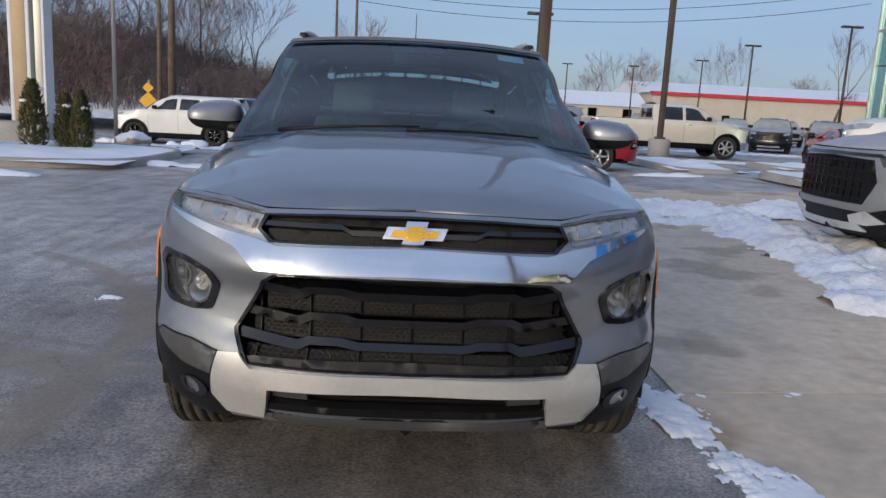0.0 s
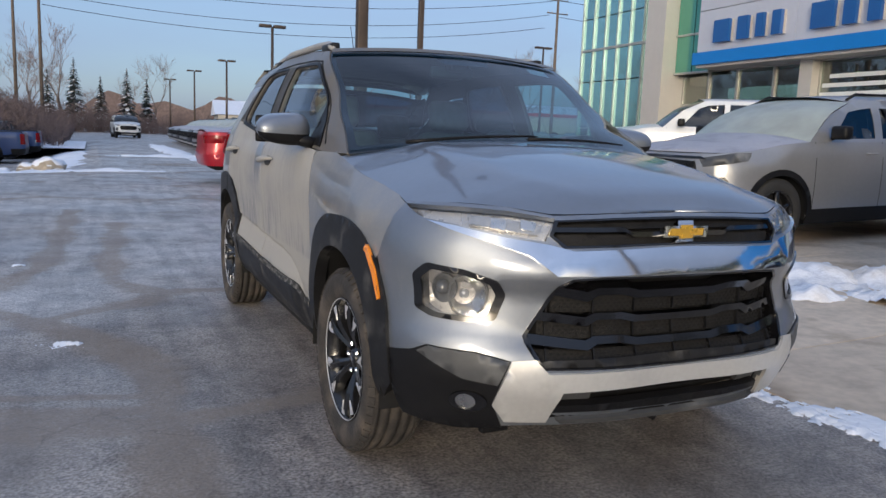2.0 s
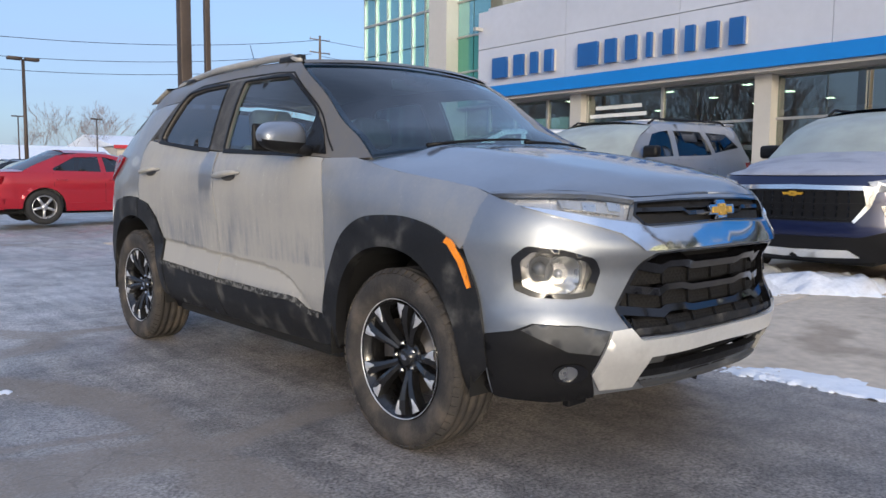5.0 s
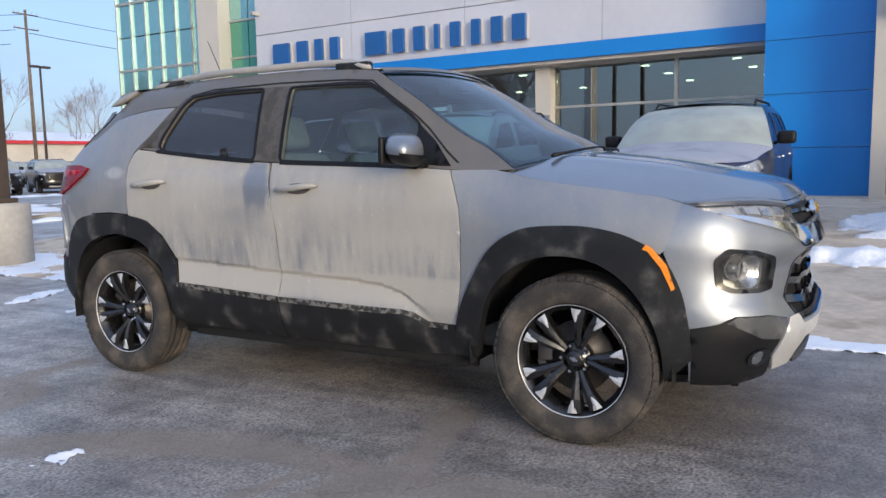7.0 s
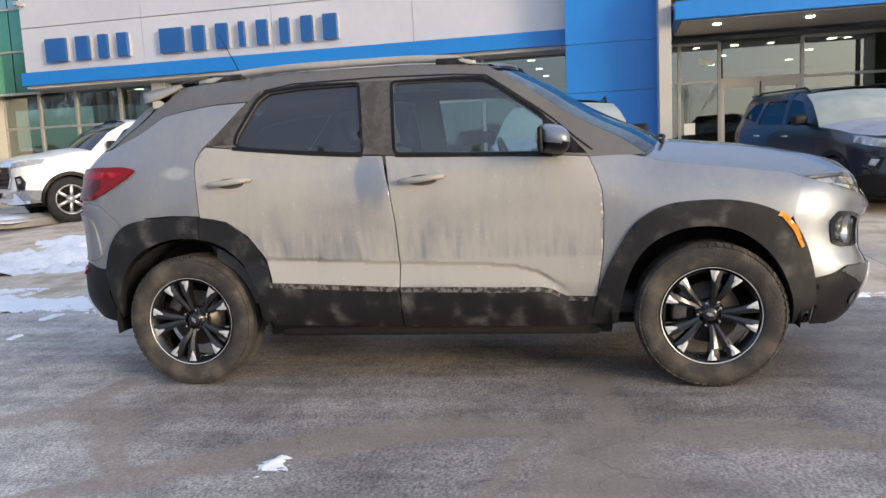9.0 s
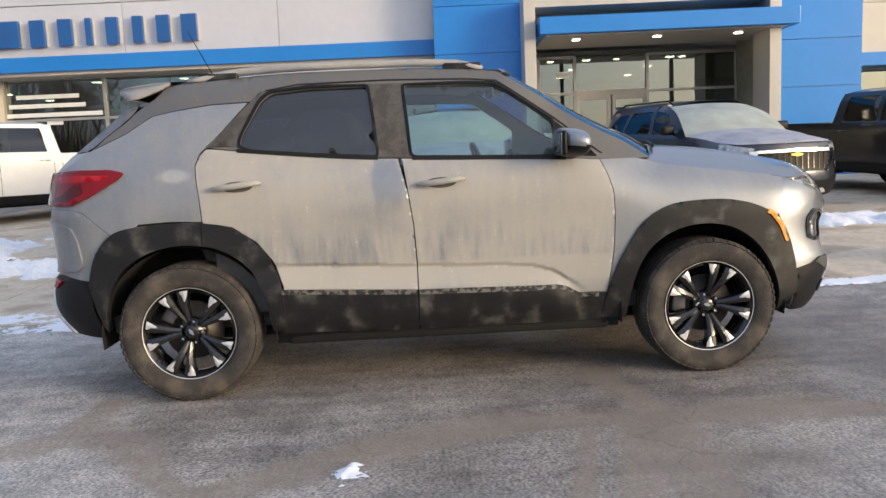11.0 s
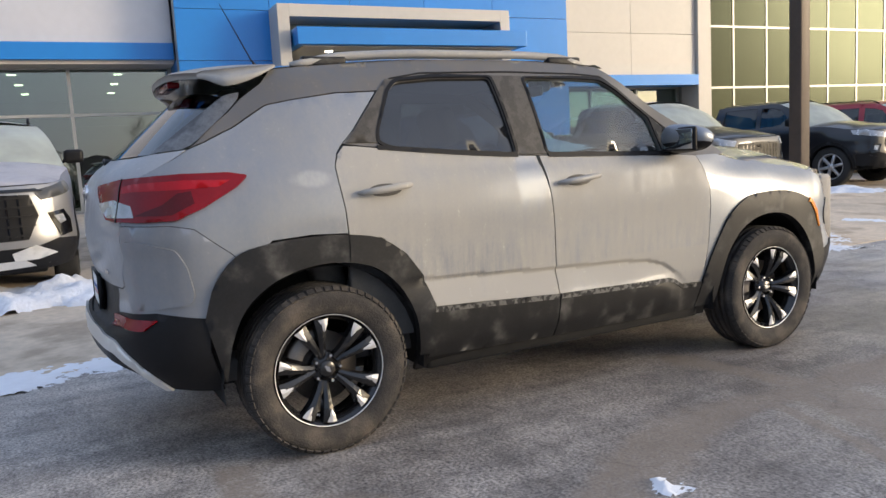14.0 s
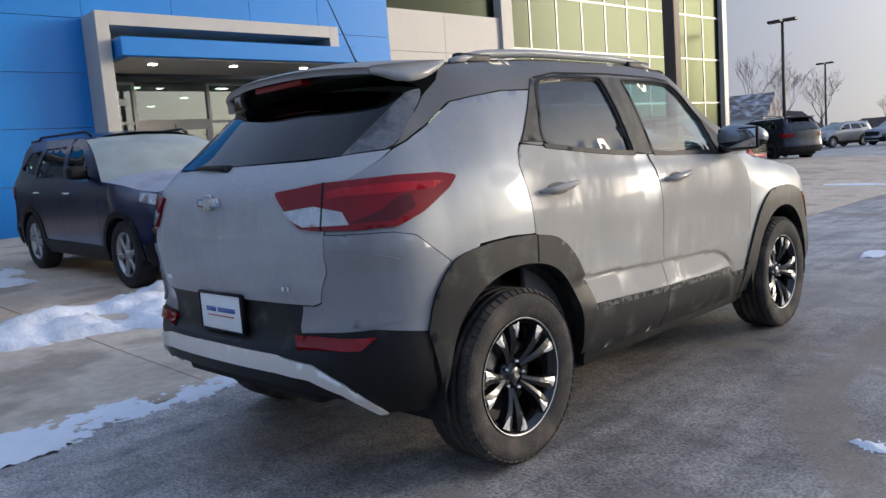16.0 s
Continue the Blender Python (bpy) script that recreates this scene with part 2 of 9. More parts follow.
def asphalt_material():
    """Worn damp asphalt: fine aggregate, mud lying in broad ribbons along the cracks, a brown damp stain, salt film."""
    m = mat("asphalt", (0.56, 0.525, 0.49), 0.5, 0, 0, 0.8, 75.0, 0.3, 300, 0.12)
    n, l = m.node_tree.nodes, m.node_tree.links
    b = n["Principled BSDF"]
    c = b.inputs["Base Color"].links[0].from_socket
    tc, sx = n.new("ShaderNodeTexCoord"), n.new("ShaderNodeSeparateXYZ")
    l.new(tc.outputs["Object"], sx.inputs[0])

    def op(kind, *args):
        k = n.new("ShaderNodeMath")
        k.operation = kind
        for i, a in enumerate(args):
            if isinstance(a, (int, float)):
                k.inputs[i].default_value = a
            else:
                l.new(a, k.inputs[i])
        return k.outputs[0]

    def ramp(v, a, b_, lo=0.0, hi=1.0):
        r = n.new("ShaderNodeMapRange")
        r.interpolation_type = "SMOOTHSTEP"
        for k, x in zip(("From Min", "From Max", "To Min", "To Max"), (a, b_, lo, hi)):
            r.inputs[k].default_value = x
        l.new(v, r.inputs["Value"])
        return r.outputs[0]

    def cloud(size, detail, shift=0.0, turn=0.0):
        mp, t = n.new("ShaderNodeMapping"), n.new("ShaderNodeTexNoise")
        mp.inputs["Scale"].default_value, mp.inputs["Location"].default_value = size, (shift, shift * 0.7, 0)
        mp.inputs["Rotation"].default_value = (0, 0, radians(turn))
        t.inputs["Scale"].default_value, t.inputs["Detail"].default_value = 1.0, detail
        l.new(tc.outputs["Object"], mp.inputs[0])
        l.new(mp.outputs[0], t.inputs["Vector"])
        return t

    def warped(*layers):
        v = tc.outputs["Object"]
        for size, detail, amount in layers:
            a = n.new("ShaderNodeMixRGB")
            a.blend_type, a.inputs[0].default_value = "ADD", amount
            l.new(v, a.inputs[1])
            l.new(cloud((size, size, size), detail).outputs["Color"], a.inputs[2])
            v = a.outputs[0]
        return v

    def net(vector, scale, lo, hi):
        v = n.new("ShaderNodeTexVoronoi")
        v.feature = "DISTANCE_TO_EDGE"
        v.inputs["Scale"].default_value = scale
        l.new(vector, v.inputs["Vector"])
        return ramp(v.outputs["Distance"], lo, hi, 1.0, 0.0)

    def over(under, fac, colour, kind="MIX"):
        mx = n.new("ShaderNodeMixRGB")
        mx.blend_type = kind
        l.new(fac, mx.inputs[0])
        l.new(under, mx.inputs[1])
        mx.inputs[2].default_value = (*colour, 1)
        return mx.outputs[0]

    # tone: patches, and streaks along the drive
    for size, det, lo, hi, amt, turn in (((15.0, 15.0, 1), 6, 0.42, 0.66, 0.32, 0), ((3.1, 3.1, 1), 8, 0.40, 0.64, 0.42, 0), ((7.0, 0.6, 1), 7, 0.42, 0.66, 0.36, 8), ((0.45, 0.45, 1), 4, 0.40, 0.60, 0.35, 0), ((30.0, 30.0, 1), 6, 0.52, 0.70, 0.35, 0)):
        c = over(c, ramp(cloud(size, det, 0.0, turn).outputs["Fac"], lo, hi, 0.0, amt), (0.30, 0.30, 0.32), "MULTIPLY")
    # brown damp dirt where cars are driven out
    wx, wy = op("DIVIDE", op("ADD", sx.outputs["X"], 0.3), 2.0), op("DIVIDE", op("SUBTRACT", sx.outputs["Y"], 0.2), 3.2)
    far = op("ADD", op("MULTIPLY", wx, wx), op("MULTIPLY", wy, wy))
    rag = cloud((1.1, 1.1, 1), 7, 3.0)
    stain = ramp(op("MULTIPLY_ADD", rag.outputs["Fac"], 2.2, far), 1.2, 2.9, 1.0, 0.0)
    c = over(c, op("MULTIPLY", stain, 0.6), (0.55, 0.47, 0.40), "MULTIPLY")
    # mud: ribbons along the cracks near the car, a wide net farther off
    lines = warped((0.55, 3, 1.2), (1.5, 5, 0.45), (9.0, 6, 0.10))
    gate = ramp(cloud((0.4, 0.4, 1), 4, 5.0).outputs["Fac"], 0.44, 0.58)
    near = n.new("ShaderNodeAttribute")
    near.attribute_name = "mud"
    bed = n.new("ShaderNodeSeparateXYZ")
    l.new(near.outputs["Vector"], bed.inputs[0])
    fray = op("SUBTRACT", cloud((7.0, 7.0, 1), 7, 1.0).outputs["Fac"], 0.5)
    ribbon = ramp(op("MULTIPLY_ADD", fray, 0.9, bed.outputs["X"]), 0.16, 0.72)
    wide = op("MULTIPLY", op("MULTIPLY", net(lines, 0.42, 0.012, 0.10), gate), bed.outputs["Y"])
    grain = ramp(cloud((42.0, 42.0, 1), 5, 1.0).outputs["Fac"], 0.30, 0.60, 0.62, 1.0)
    mud = op("MULTIPLY", op("MAXIMUM", ribbon, wide), grain)
    c = over(c, op("MULTIPLY", mud, 0.75), (0.275, 0.222, 0.175))
    blot = ramp(cloud((0.9, 0.9, 1), 7, 9.0).outputs["Fac"], 0.55, 0.75, 0.0, 0.45)
    c = over(c, blot, (0.29, 0.24, 0.195))
    # cracks
    broken = ramp(cloud((0.9, 0.9, 1), 3, 2.0).outputs["Fac"], 0.50, 0.60)
    c = over(c, op("MULTIPLY", op("MULTIPLY", net(lines, 0.42, 0.0, 0.006), op("MULTIPLY", broken, bed.outputs["Y"])), 0.7), (0.03, 0.026, 0.022))
    c = over(c, op("MULTIPLY", op("MULTIPLY", net(lines, 1.2, 0.0, 0.007), op("SUBTRACT", 1.0, broken)), 0.30), (0.03, 0.026, 0.022))
    # pale salt flecks
    c = over(c, op("MULTIPLY", ramp(cloud((38.0, 38.0, 1), 3).outputs["Fac"], 0.68, 0.74), ramp(cloud((2.2, 2.2, 1), 4, 4.0).outputs["Fac"], 0.54, 0.66, 0.0, 0.75)), (0.62, 0.63, 0.66))
    l.new(c, b.inputs["Base Color"])
    wet = ramp(cloud((0.8, 0.8, 1), 6, 6.0).outputs["Fac"], 0.35, 0.65, 0.36, 0.66)
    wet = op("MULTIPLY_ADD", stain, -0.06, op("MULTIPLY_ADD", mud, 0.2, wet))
    l.new(wet, b.inputs["Roughness"])
    return m


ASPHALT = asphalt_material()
CONCRETE = mat("concrete", (0.62, 0.51, 0.39), 0.85, 0, 0, 0.26, 1.3, 0.2, 160, col2=(0.36, 0.285, 0.21), lo=0.50, hi=0.64, piece=0.08)
KERB = mat("kerb_concrete", (0.33, 0.31, 0.28), 0.85, 0, 0, 0.2, 1.5, 0.3, 50)
SNOW = mat("snow", (0.80, 0.82, 0.86), 0.75, 0, 0, 0.06, 2.0, 0.5, 25)
DIRTY_SNOW = mat("dirty_snow", (0.78, 0.79, 0.82), 0.8, 0, 0, 0.18, 2.0, 0.8, 30, col2=(0.50, 0.47, 0.44), lo=0.55, hi=0.78)
GREY = (0.232, 0.252, 0.285)
PAINT = filmed("grey_metallic_paint", GREY, (0.34, 0.34, 0.34), 0.02, 0.1, blotch=0.3)
PAINT_FROST = filmed("frosted_grey_paint", GREY, (0.36, 0.345, 0.318), 0.78, 0.5, True, blotch=0.8)
PAINT_DIRTY = filmed("salt_filmed_grey_paint", (0.13, 0.135, 0.14), (0.145, 0.132, 0.118), 0.58, 0.6)
PAINT_PART = filmed("part_frosted_grey_paint", GREY, (0.30, 0.298, 0.29), 0.44, 0.35, smear=(2.66, 1.125))
# paler than the other panels: thin salt, plus reflected sky put into the colour
PAINT_TAIL = filmed("salted_skylit_tailgate_paint", GREY, (0.42, 0.42, 0.425), 0.66, 0.2)
PAINT_FRONT = filmed("dusty_grey_metallic_paint", GREY, (0.32, 0.315, 0.30), 0.12, 0.15)
SALT_LINE = mat("dried_salt_on_plastic", (0.17, 0.165, 0.155), 0.8, 0, 0, 0.4, 38, 0.2, 200, col2=(0.02, 0.02, 0.02), lo=0.40, hi=0.56)
BLACK_TRIM = mat("black_plastic", (0.008, 0.008, 0.009), 0.48, 0, 0, 0.25, 4, 0.1, 300, spec=0.22)
SALT_TRIM = mat("salted_black_plastic", (0.012, 0.012, 0.013), 0.5, 0, 0, 0.35, 8, 0.1, 300, col2=(0.085, 0.082, 0.076), lo=0.50, hi=0.82, spec=0.3)
DUSTY_TRIM = mat("dust_filmed_black_plastic", (0.085, 0.079, 0.072), 0.6, 0, 0, 0.35, 12, 0.1, 300, col2=(0.045, 0.042, 0.039), lo=0.45, hi=0.62, spec=0.3)
GREY_TRIM = mat("dark_grey_plastic", (0.07, 0.072, 0.075), 0.5, 0.2, 0, 0.15, 4, col2=(0.17, 0.17, 0.165), lo=0.5, hi=0.7)
GLOSS_BLACK = mat("gloss_black", (0.006, 0.006, 0.007), 0.14, 0, 0.3, 0.1, 5)
# near black, so hollows, gaps and grille backs carry their shade in the colour
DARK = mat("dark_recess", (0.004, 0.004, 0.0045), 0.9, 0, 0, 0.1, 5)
GRILLE_BAR = mat("satin_black_bar", (0.005, 0.005, 0.006), 0.13, 0, 0.3, 0.2, 6, spec=0.5)
MESH = mat("grille_mesh", (0.012, 0.011, 0.010), 0.55, 0, 0, 0.3, 30, 0.4, 150, spec=0.25)
CHROME = mat("satin_chrome", (0.72, 0.73, 0.75), 0.10, 1.0, 0, 0.04, 4, rvar=0.03)
MIRROR = mat("mirror_glass", (0.42, 0.44, 0.46), 0.02, 1.0, 0, 0.02, 4, rvar=0.01)
SILVER = mat("silver_skid_plate", (0.70, 0.69, 0.66), 0.42, 0.6, 0.1, 0.08, 5, col2=(0.52, 0.51, 0.48), lo=0.55, hi=0.75)
GOLD = mat("gold_emblem", (0.75, 0.42, 0.05), 0.28, 0.6, 0.4, 0.06, 9)
RUBBER = mat("tyre_rubber", (0.036, 0.032, 0.029), 0.85, 0, 0, 0.35, 9, 0.4, 120, col2=(0.075, 0.062, 0.05), lo=0.42, hi=0.72)
RIM_BLACK = mat("black_alloy", (0.014, 0.014, 0.015), 0.25, 0.3, 0.5, 0.15, 8)
RIM_CUT = mat("machined_alloy", (0.62, 0.62, 0.63), 0.42, 0.55, 0, 0.06, 12)
STEEL = mat("brake_steel", (0.20, 0.18, 0.165), 0.45, 0.8, 0, 0.2, 12)
RED_LENS = mat("red_lens", (0.19, 0.002, 0.006), 0.18, 0, 0.0, 0.15, 9, spec=0.35)
BRIGHT_RED = mat("bright_red_lens", (0.36, 0.004, 0.010), 0.18, 0, 0.0, 0.1, 9, spec=0.35)
DARK_RED = mat("dark_red_lens", (0.075, 0.002, 0.004), 0.25, 0, 0.0, 0.2, 9, spec=0.35)
CLEAR_LENS = mat("clear_lens", (0.40, 0.41, 0.42), 0.25, 0.4, 0.3, 0.2, 14)
AMBER = mat("amber_lens", (0.85, 0.26, 0.01), 0.2, 0, 1.0, 0.06, 9)
REFLECTOR = mat("lamp_reflector", (0.62, 0.62, 0.61), 0.30, 1.0, 0, 0.15, 25)
LAMP_SILVER = mat("lamp_silver", (0.62, 0.60, 0.57), 0.28, 0.6, 0.2, 0.1, 20)
PROJECTOR = mat("projector_lens", (0.10, 0.105, 0.11), 0.06, 0.2, 0.8, 0.1, 14)
HAZE_LENS = glass("polycarbonate_lens", (0.92, 0.92, 0.92), 1.45, 0.03, 0.04, (0.5, 0.5, 0.48))
CAR_GLASS = glass("side_glass", (0.66, 0.84, 0.84), 1.6, 0.0, 0.02, (0.5, 0.5, 0.47))
PRIVACY = glass("privacy_glass", (0.06, 0.075, 0.11), 1.6, 0.0, 0.02, (0.5, 0.48, 0.44))
WINDSHIELD = glass("windshield_glass", (0.28, 0.48, 0.57), 1.55)
REAR_GLASS = glass("rear_window_glass", (0.03, 0.05, 0.09), 1.2)
FROST_PANEL = mat("frosted_black_panel", (0.15, 0.152, 0.155), 0.5, 0, 0.2, 0.4, 9, col2=(0.035, 0.036, 0.038), lo=0.45, hi=0.62)
SEAT = mat("grey_cloth", (0.13, 0.125, 0.12), 0.85, 0, 0, 0.2, 20)
CABIN = mat("cabin_plastic", (0.075, 0.075, 0.075), 0.7, 0, 0, 0.2, 10)
HEADLINER = mat("pale_headliner", (0.42, 0.41, 0.38), 0.9, 0, 0, 0.1, 10)
WHITE = mat("white_sticker", (0.78, 0.80, 0.78), 0.6, 0, 0, 0.05, 20)
INK = mat("printed_bars", (0.10, 0.16, 0.42), 0.6)
BLUE_PANEL = mat("blue_cladding", (0.006, 0.205, 0.60), 0.40, 0.1, 0.1, 0.05, 0.5, 0.03, 3, piece=0.04)
BLUE_SIGN = mat("blue_sign", (0.008, 0.09, 0.30), 0.35, 0, 0.3, 0.06, 2)
GREY_PANEL = mat("grey_cladding", (0.60, 0.60, 0.63), 0.4, 0.25, 0.1, 0.05, 0.5, 0.03, 3, piece=0.03)
CREAM_PANEL = mat("cream_cladding", (0.52, 0.49, 0.44), 0.5, 0.1, 0.1, 0.05, 0.6, piece=0.03)
FRAME_ALU = mat("aluminium_frame", (0.42, 0.41, 0.38), 0.4, 0.5, 0, 0.08, 3)
TEAL_GLASS = mat("coated_teal_glass", (0.27, 0.50, 0.50), 0.05, 0.75, 0, 0.05, 0.4, 0.04, 1.2, 0.02, piece=0.08)
GREEN_GLASS = mat("coated_green_glass", (0.10, 0.32, 0.24), 0.06, 0.6, 0, 0.05, 0.4, 0.04, 1.2, 0.02)
OLIVE_GLASS = mat("coated_olive_glass", (0.024, 0.028, 0.021), 0.2, 0.85, 0, 0.05, 0.4, 0.05, 0.9, 0.02, piece=0.07)
OLIVE_GLASS.node_tree.nodes["Principled BSDF"].inputs["Specular Tint"].default_value = (0.45, 0.46, 0.40, 1)
STORE_GLASS = glass("storefront_glass", (0.45, 0.56, 0.49), 2.0)
SHOWROOM = mat("showroom_wall", (0.26, 0.27, 0.24), 0.8, 0, 0, 0.25, 0.5)
SHOWFLOOR = mat("showroom_floor", (0.22, 0.21, 0.19), 0.25, 0, 0, 0.1, 0.5)
DOWNLIGHT = glow("downlight", (1.0, 0.93, 0.8), 4.5)
BROWN_STEEL = mat("bronze_painted_steel", (0.075, 0.055, 0.042), 0.5, 0.3, 0, 0.2, 2)
WOOD_POLE = mat("weathered_pole_wood", (0.13, 0.10, 0.075), 0.9, 0, 0, 0.3, 3, 0.4, 30)
BARK = mat("bark", (0.12, 0.10, 0.09), 0.95, 0, 0, 0.3, 2)
TWIG = mat("red_brown_twigs", (0.22, 0.172, 0.158), 0.95, 0, 0, 0.3, 0.8)
BRUSH = mat("dark_red_brown_brush", (0.15, 0.112, 0.105), 0.95, 0, 0, 0.35, 0.8)
EVERGREEN = mat("arborvitae_needles", (0.055, 0.06, 0.022), 0.9, 0, 0, 0.4, 9, 0.5, 40, col2=(0.13, 0.085, 0.03), lo=0.5, hi=0.7)
SPRUCE = mat("spruce_needles", (0.03, 0.042, 0.035), 0.9, 0, 0, 0.4, 5)
YELLOW = mat("yellow_sign_sheet", (0.72, 0.38, 0.01), 0.5, 0, 0, 0.1, 5)
STONE = mat("boulder", (0.42, 0.36, 0.28), 0.9, 0, 0, 0.25, 3, 0.6, 12)
BEIGE = mat("beige_render", (0.50, 0.46, 0.40), 0.85, 0, 0, 0.1, 0.5)
RED_PAINT_BAND = mat("red_fascia", (0.48, 0.03, 0.04), 0.5, 0, 0, 0.1, 1)
SHINGLE = mat("brown_shingles", (0.17, 0.13, 0.11), 0.9, 0, 0, 0.25, 2, col2=(0.5, 0.5, 0.52), lo=0.35, hi=0.75)
WHITE_WALL = mat("white_siding", (0.66, 0.66, 0.66), 0.7, 0, 0, 0.08, 1)


# ---- geometry helpers ----
def mesh_of(name, verts, faces, material, smooth=True):
    me = bpy.data.meshes.new(name)
    me.from_pydata([tuple(map(float, v)) for v in verts], [], [tuple(map(int, f)) for f in faces])
    me.update()
    for mt in material if isinstance(material, (list, tuple)) else [material]:
        me.materials.append(mt)
    if smooth:
        me.polygons.foreach_set("use_smooth", [True] * len(me.polygons))
    return me


def part(name, bm, material, parent=None, label="", smooth=True):
    """Links a bmesh (or a mesh) as one object under parent."""
    if isinstance(bm, bmesh.types.BMesh):
        me = bpy.data.meshes.new(name)
        bm.to_mesh(me)
        bm.free()
        if material:
            me.materials.append(material)
        if smooth:
            me.polygons.foreach_set("use_smooth", [True] * len(me.polygons))
    else:
        me = bm
    ob = new(name, me)
    ob.parent = parent
    if label:
        ob["label"] = label
    return ob


def thing(name, label, category, group="", kind="", at=None):
    ob = new(name)
    ob.empty_display_size = 0.1
    if at is not None:
        ob.matrix_world = at
    return tagged(ob, label, category, group, kind)


def box_bm(lo, hi, bevel=0.0, seg=2):
    bm = bmesh.new()
    bmesh.ops.create_cube(bm, size=1)
    c, s = (Vector(lo) + Vector(hi)) / 2, Vector(hi) - Vector(lo)
    for v in bm.verts:
        v.co = Vector((v.co.x * s.x, v.co.y * s.y, v.co.z * s.z)) + c
    if bevel:
        bmesh.ops.bevel(bm, geom=bm.edges[:], offset=bevel, segments=seg, affect="EDGES", profile=0.6)
    return bm


def merge(*bms):
    out = bmesh.new()
    for b in bms:
        me = bpy.data.meshes.new("tmp")
        b.to_mesh(me)
        b.free()
        out.from_mesh(me)
        bpy.data.meshes.remove(me)
    return out


def tube_bm(pts, radii, n=8, cap=True):
    """A tube through points, with a radius at each."""
    bm = bmesh.new()
    rings = []
    pts = [Vector(p) for p in pts]
    if not isinstance(radii, (list, tuple)):
        radii = [radii] * len(pts)
    for i, p in enumerate(pts):
        d = (pts[min(i + 1, len(pts) - 1)] - pts[max(i - 1, 0)]).normalized()
        q = d.to_track_quat("Z", "Y")
        rings.append([bm.verts.new(p + q @ Vector((radii[i] * math.cos(2 * math.pi * k / n), radii[i] * math.sin(2 * math.pi * k / n), 0))) for k in range(n)])
    for a, b in zip(rings, rings[1:]):
        for k in range(n):
            bm.faces.new((a[k], a[(k + 1) % n], b[(k + 1) % n], b[k]))
    if cap:
        bm.faces.new(list(reversed(rings[0])))
        bm.faces.new(rings[-1])
    return bm


def lathe_bm(profile, n=48, axis="X"):
    """Turns a closed or open profile of (radius, offset) round the axis X."""
    bm = bmesh.new()
    rings = [[bm.verts.new((o, r * math.cos(2 * math.pi * k / n), r * math.sin(2 * math.pi * k / n))) for k in range(n)] for r, o in profile]
    for a, b in zip(rings, rings[1:]):
        for k in range(n):
            bm.faces.new((a[k], a[(k + 1) % n], b[(k + 1) % n], b[k]))
    return bm


def spl(xs, ys, limit=True):
    """A smooth curve through points, without overshoot when limit is set."""
    xs, ys = np.array(xs, float), np.array(ys, float)
    h, d = np.diff(xs), np.diff(ys) / np.diff(xs)
    m = np.zeros(len(xs))
    m[0], m[-1] = d[0], d[-1]
    for i in range(1, len(xs) - 1):
        if limit and d[i - 1] * d[i] <= 0:
            m[i] = 0
        elif limit:
            w1, w2 = 2 * h[i] + h[i - 1], h[i] + 2 * h[i - 1]
            m[i] = (w1 + w2) / (w1 / d[i - 1] + w2 / d[i])
        else:
            m[i] = (d[i - 1] * h[i] + d[i] * h[i - 1]) / (h[i - 1] + h[i])

    def value(x):
        x = np.clip(np.asarray(x, float), xs[0], xs[-1])
        i = np.clip(np.searchsorted(xs, x) - 1, 0, len(xs) - 2)
        t = (x - xs[i]) / h[i]
        return (2 * t**3 - 3 * t**2 + 1) * ys[i] + (t**3 - 2 * t**2 + t) * h[i] * m[i] + (3 * t**2 - 2 * t**3) * ys[i + 1] + (t**3 - t**2) * h[i] * m[i + 1]

    return value


def inside(p, poly):
    x, y = p[:, 0][:, None], p[:, 1][:, None]
    a, b = poly, np.roll(poly, -1, 0)
    cond = (a[:, 1] > y) != (b[:, 1] > y)
    with np.errstate(divide="ignore", invalid="ignore"):
        cross = x < (b[:, 0] - a[:, 0]) * (y - a[:, 1]) / (b[:, 1] - a[:, 1]) + a[:, 0]
    return (cond & cross).sum(1) % 2 == 1


def edge_gap(p, poly):
    a, b = poly, np.roll(poly, -1, 0)
    ab = b - a
    t = np.clip(((p[:, None] - a) * ab).sum(-1) / np.maximum((ab * ab).sum(-1), 1e-12), 0, 1)
    return np.sqrt((((a + t[..., None] * ab) - p[:, None]) ** 2).sum(-1)).min(1)


def rounded(poly, r, n=3):
    """A closed outline with its corners rounded by about r."""
    out, k = [], len(poly)
    for i in range(k):
        p0, p1, p2 = (np.array(poly[j % k], float) for j in (i - 1, i, i + 1))
        a, b = p0 - p1, p2 - p1
        la, lb = np.linalg.norm(a), np.linalg.norm(b)
        s, e = p1 + a / la * min(r, la * 0.45), p1 + b / lb * min(r, lb * 0.45)
        for t in np.linspace(0, 1, n + 1):
            out.append(tuple((1 - t) ** 2 * s + 2 * t * (1 - t) * p1 + t * t * e))
    return out


def curve_line(pts, n=6, closed=False):
    """A smooth line through points."""
    p = np.array(pts, float)
    s = np.r_[0, np.cumsum(np.linalg.norm(np.diff(p, axis=0), axis=1))]
    fx, fy = spl(s, p[:, 0], False), spl(s, p[:, 1], False)
    t = np.linspace(0, s[-1], n * (len(p) - 1) + 1)
    return list(zip(fx(t), fy(t)))


from mathutils.geometry import delaunay_2d_cdt


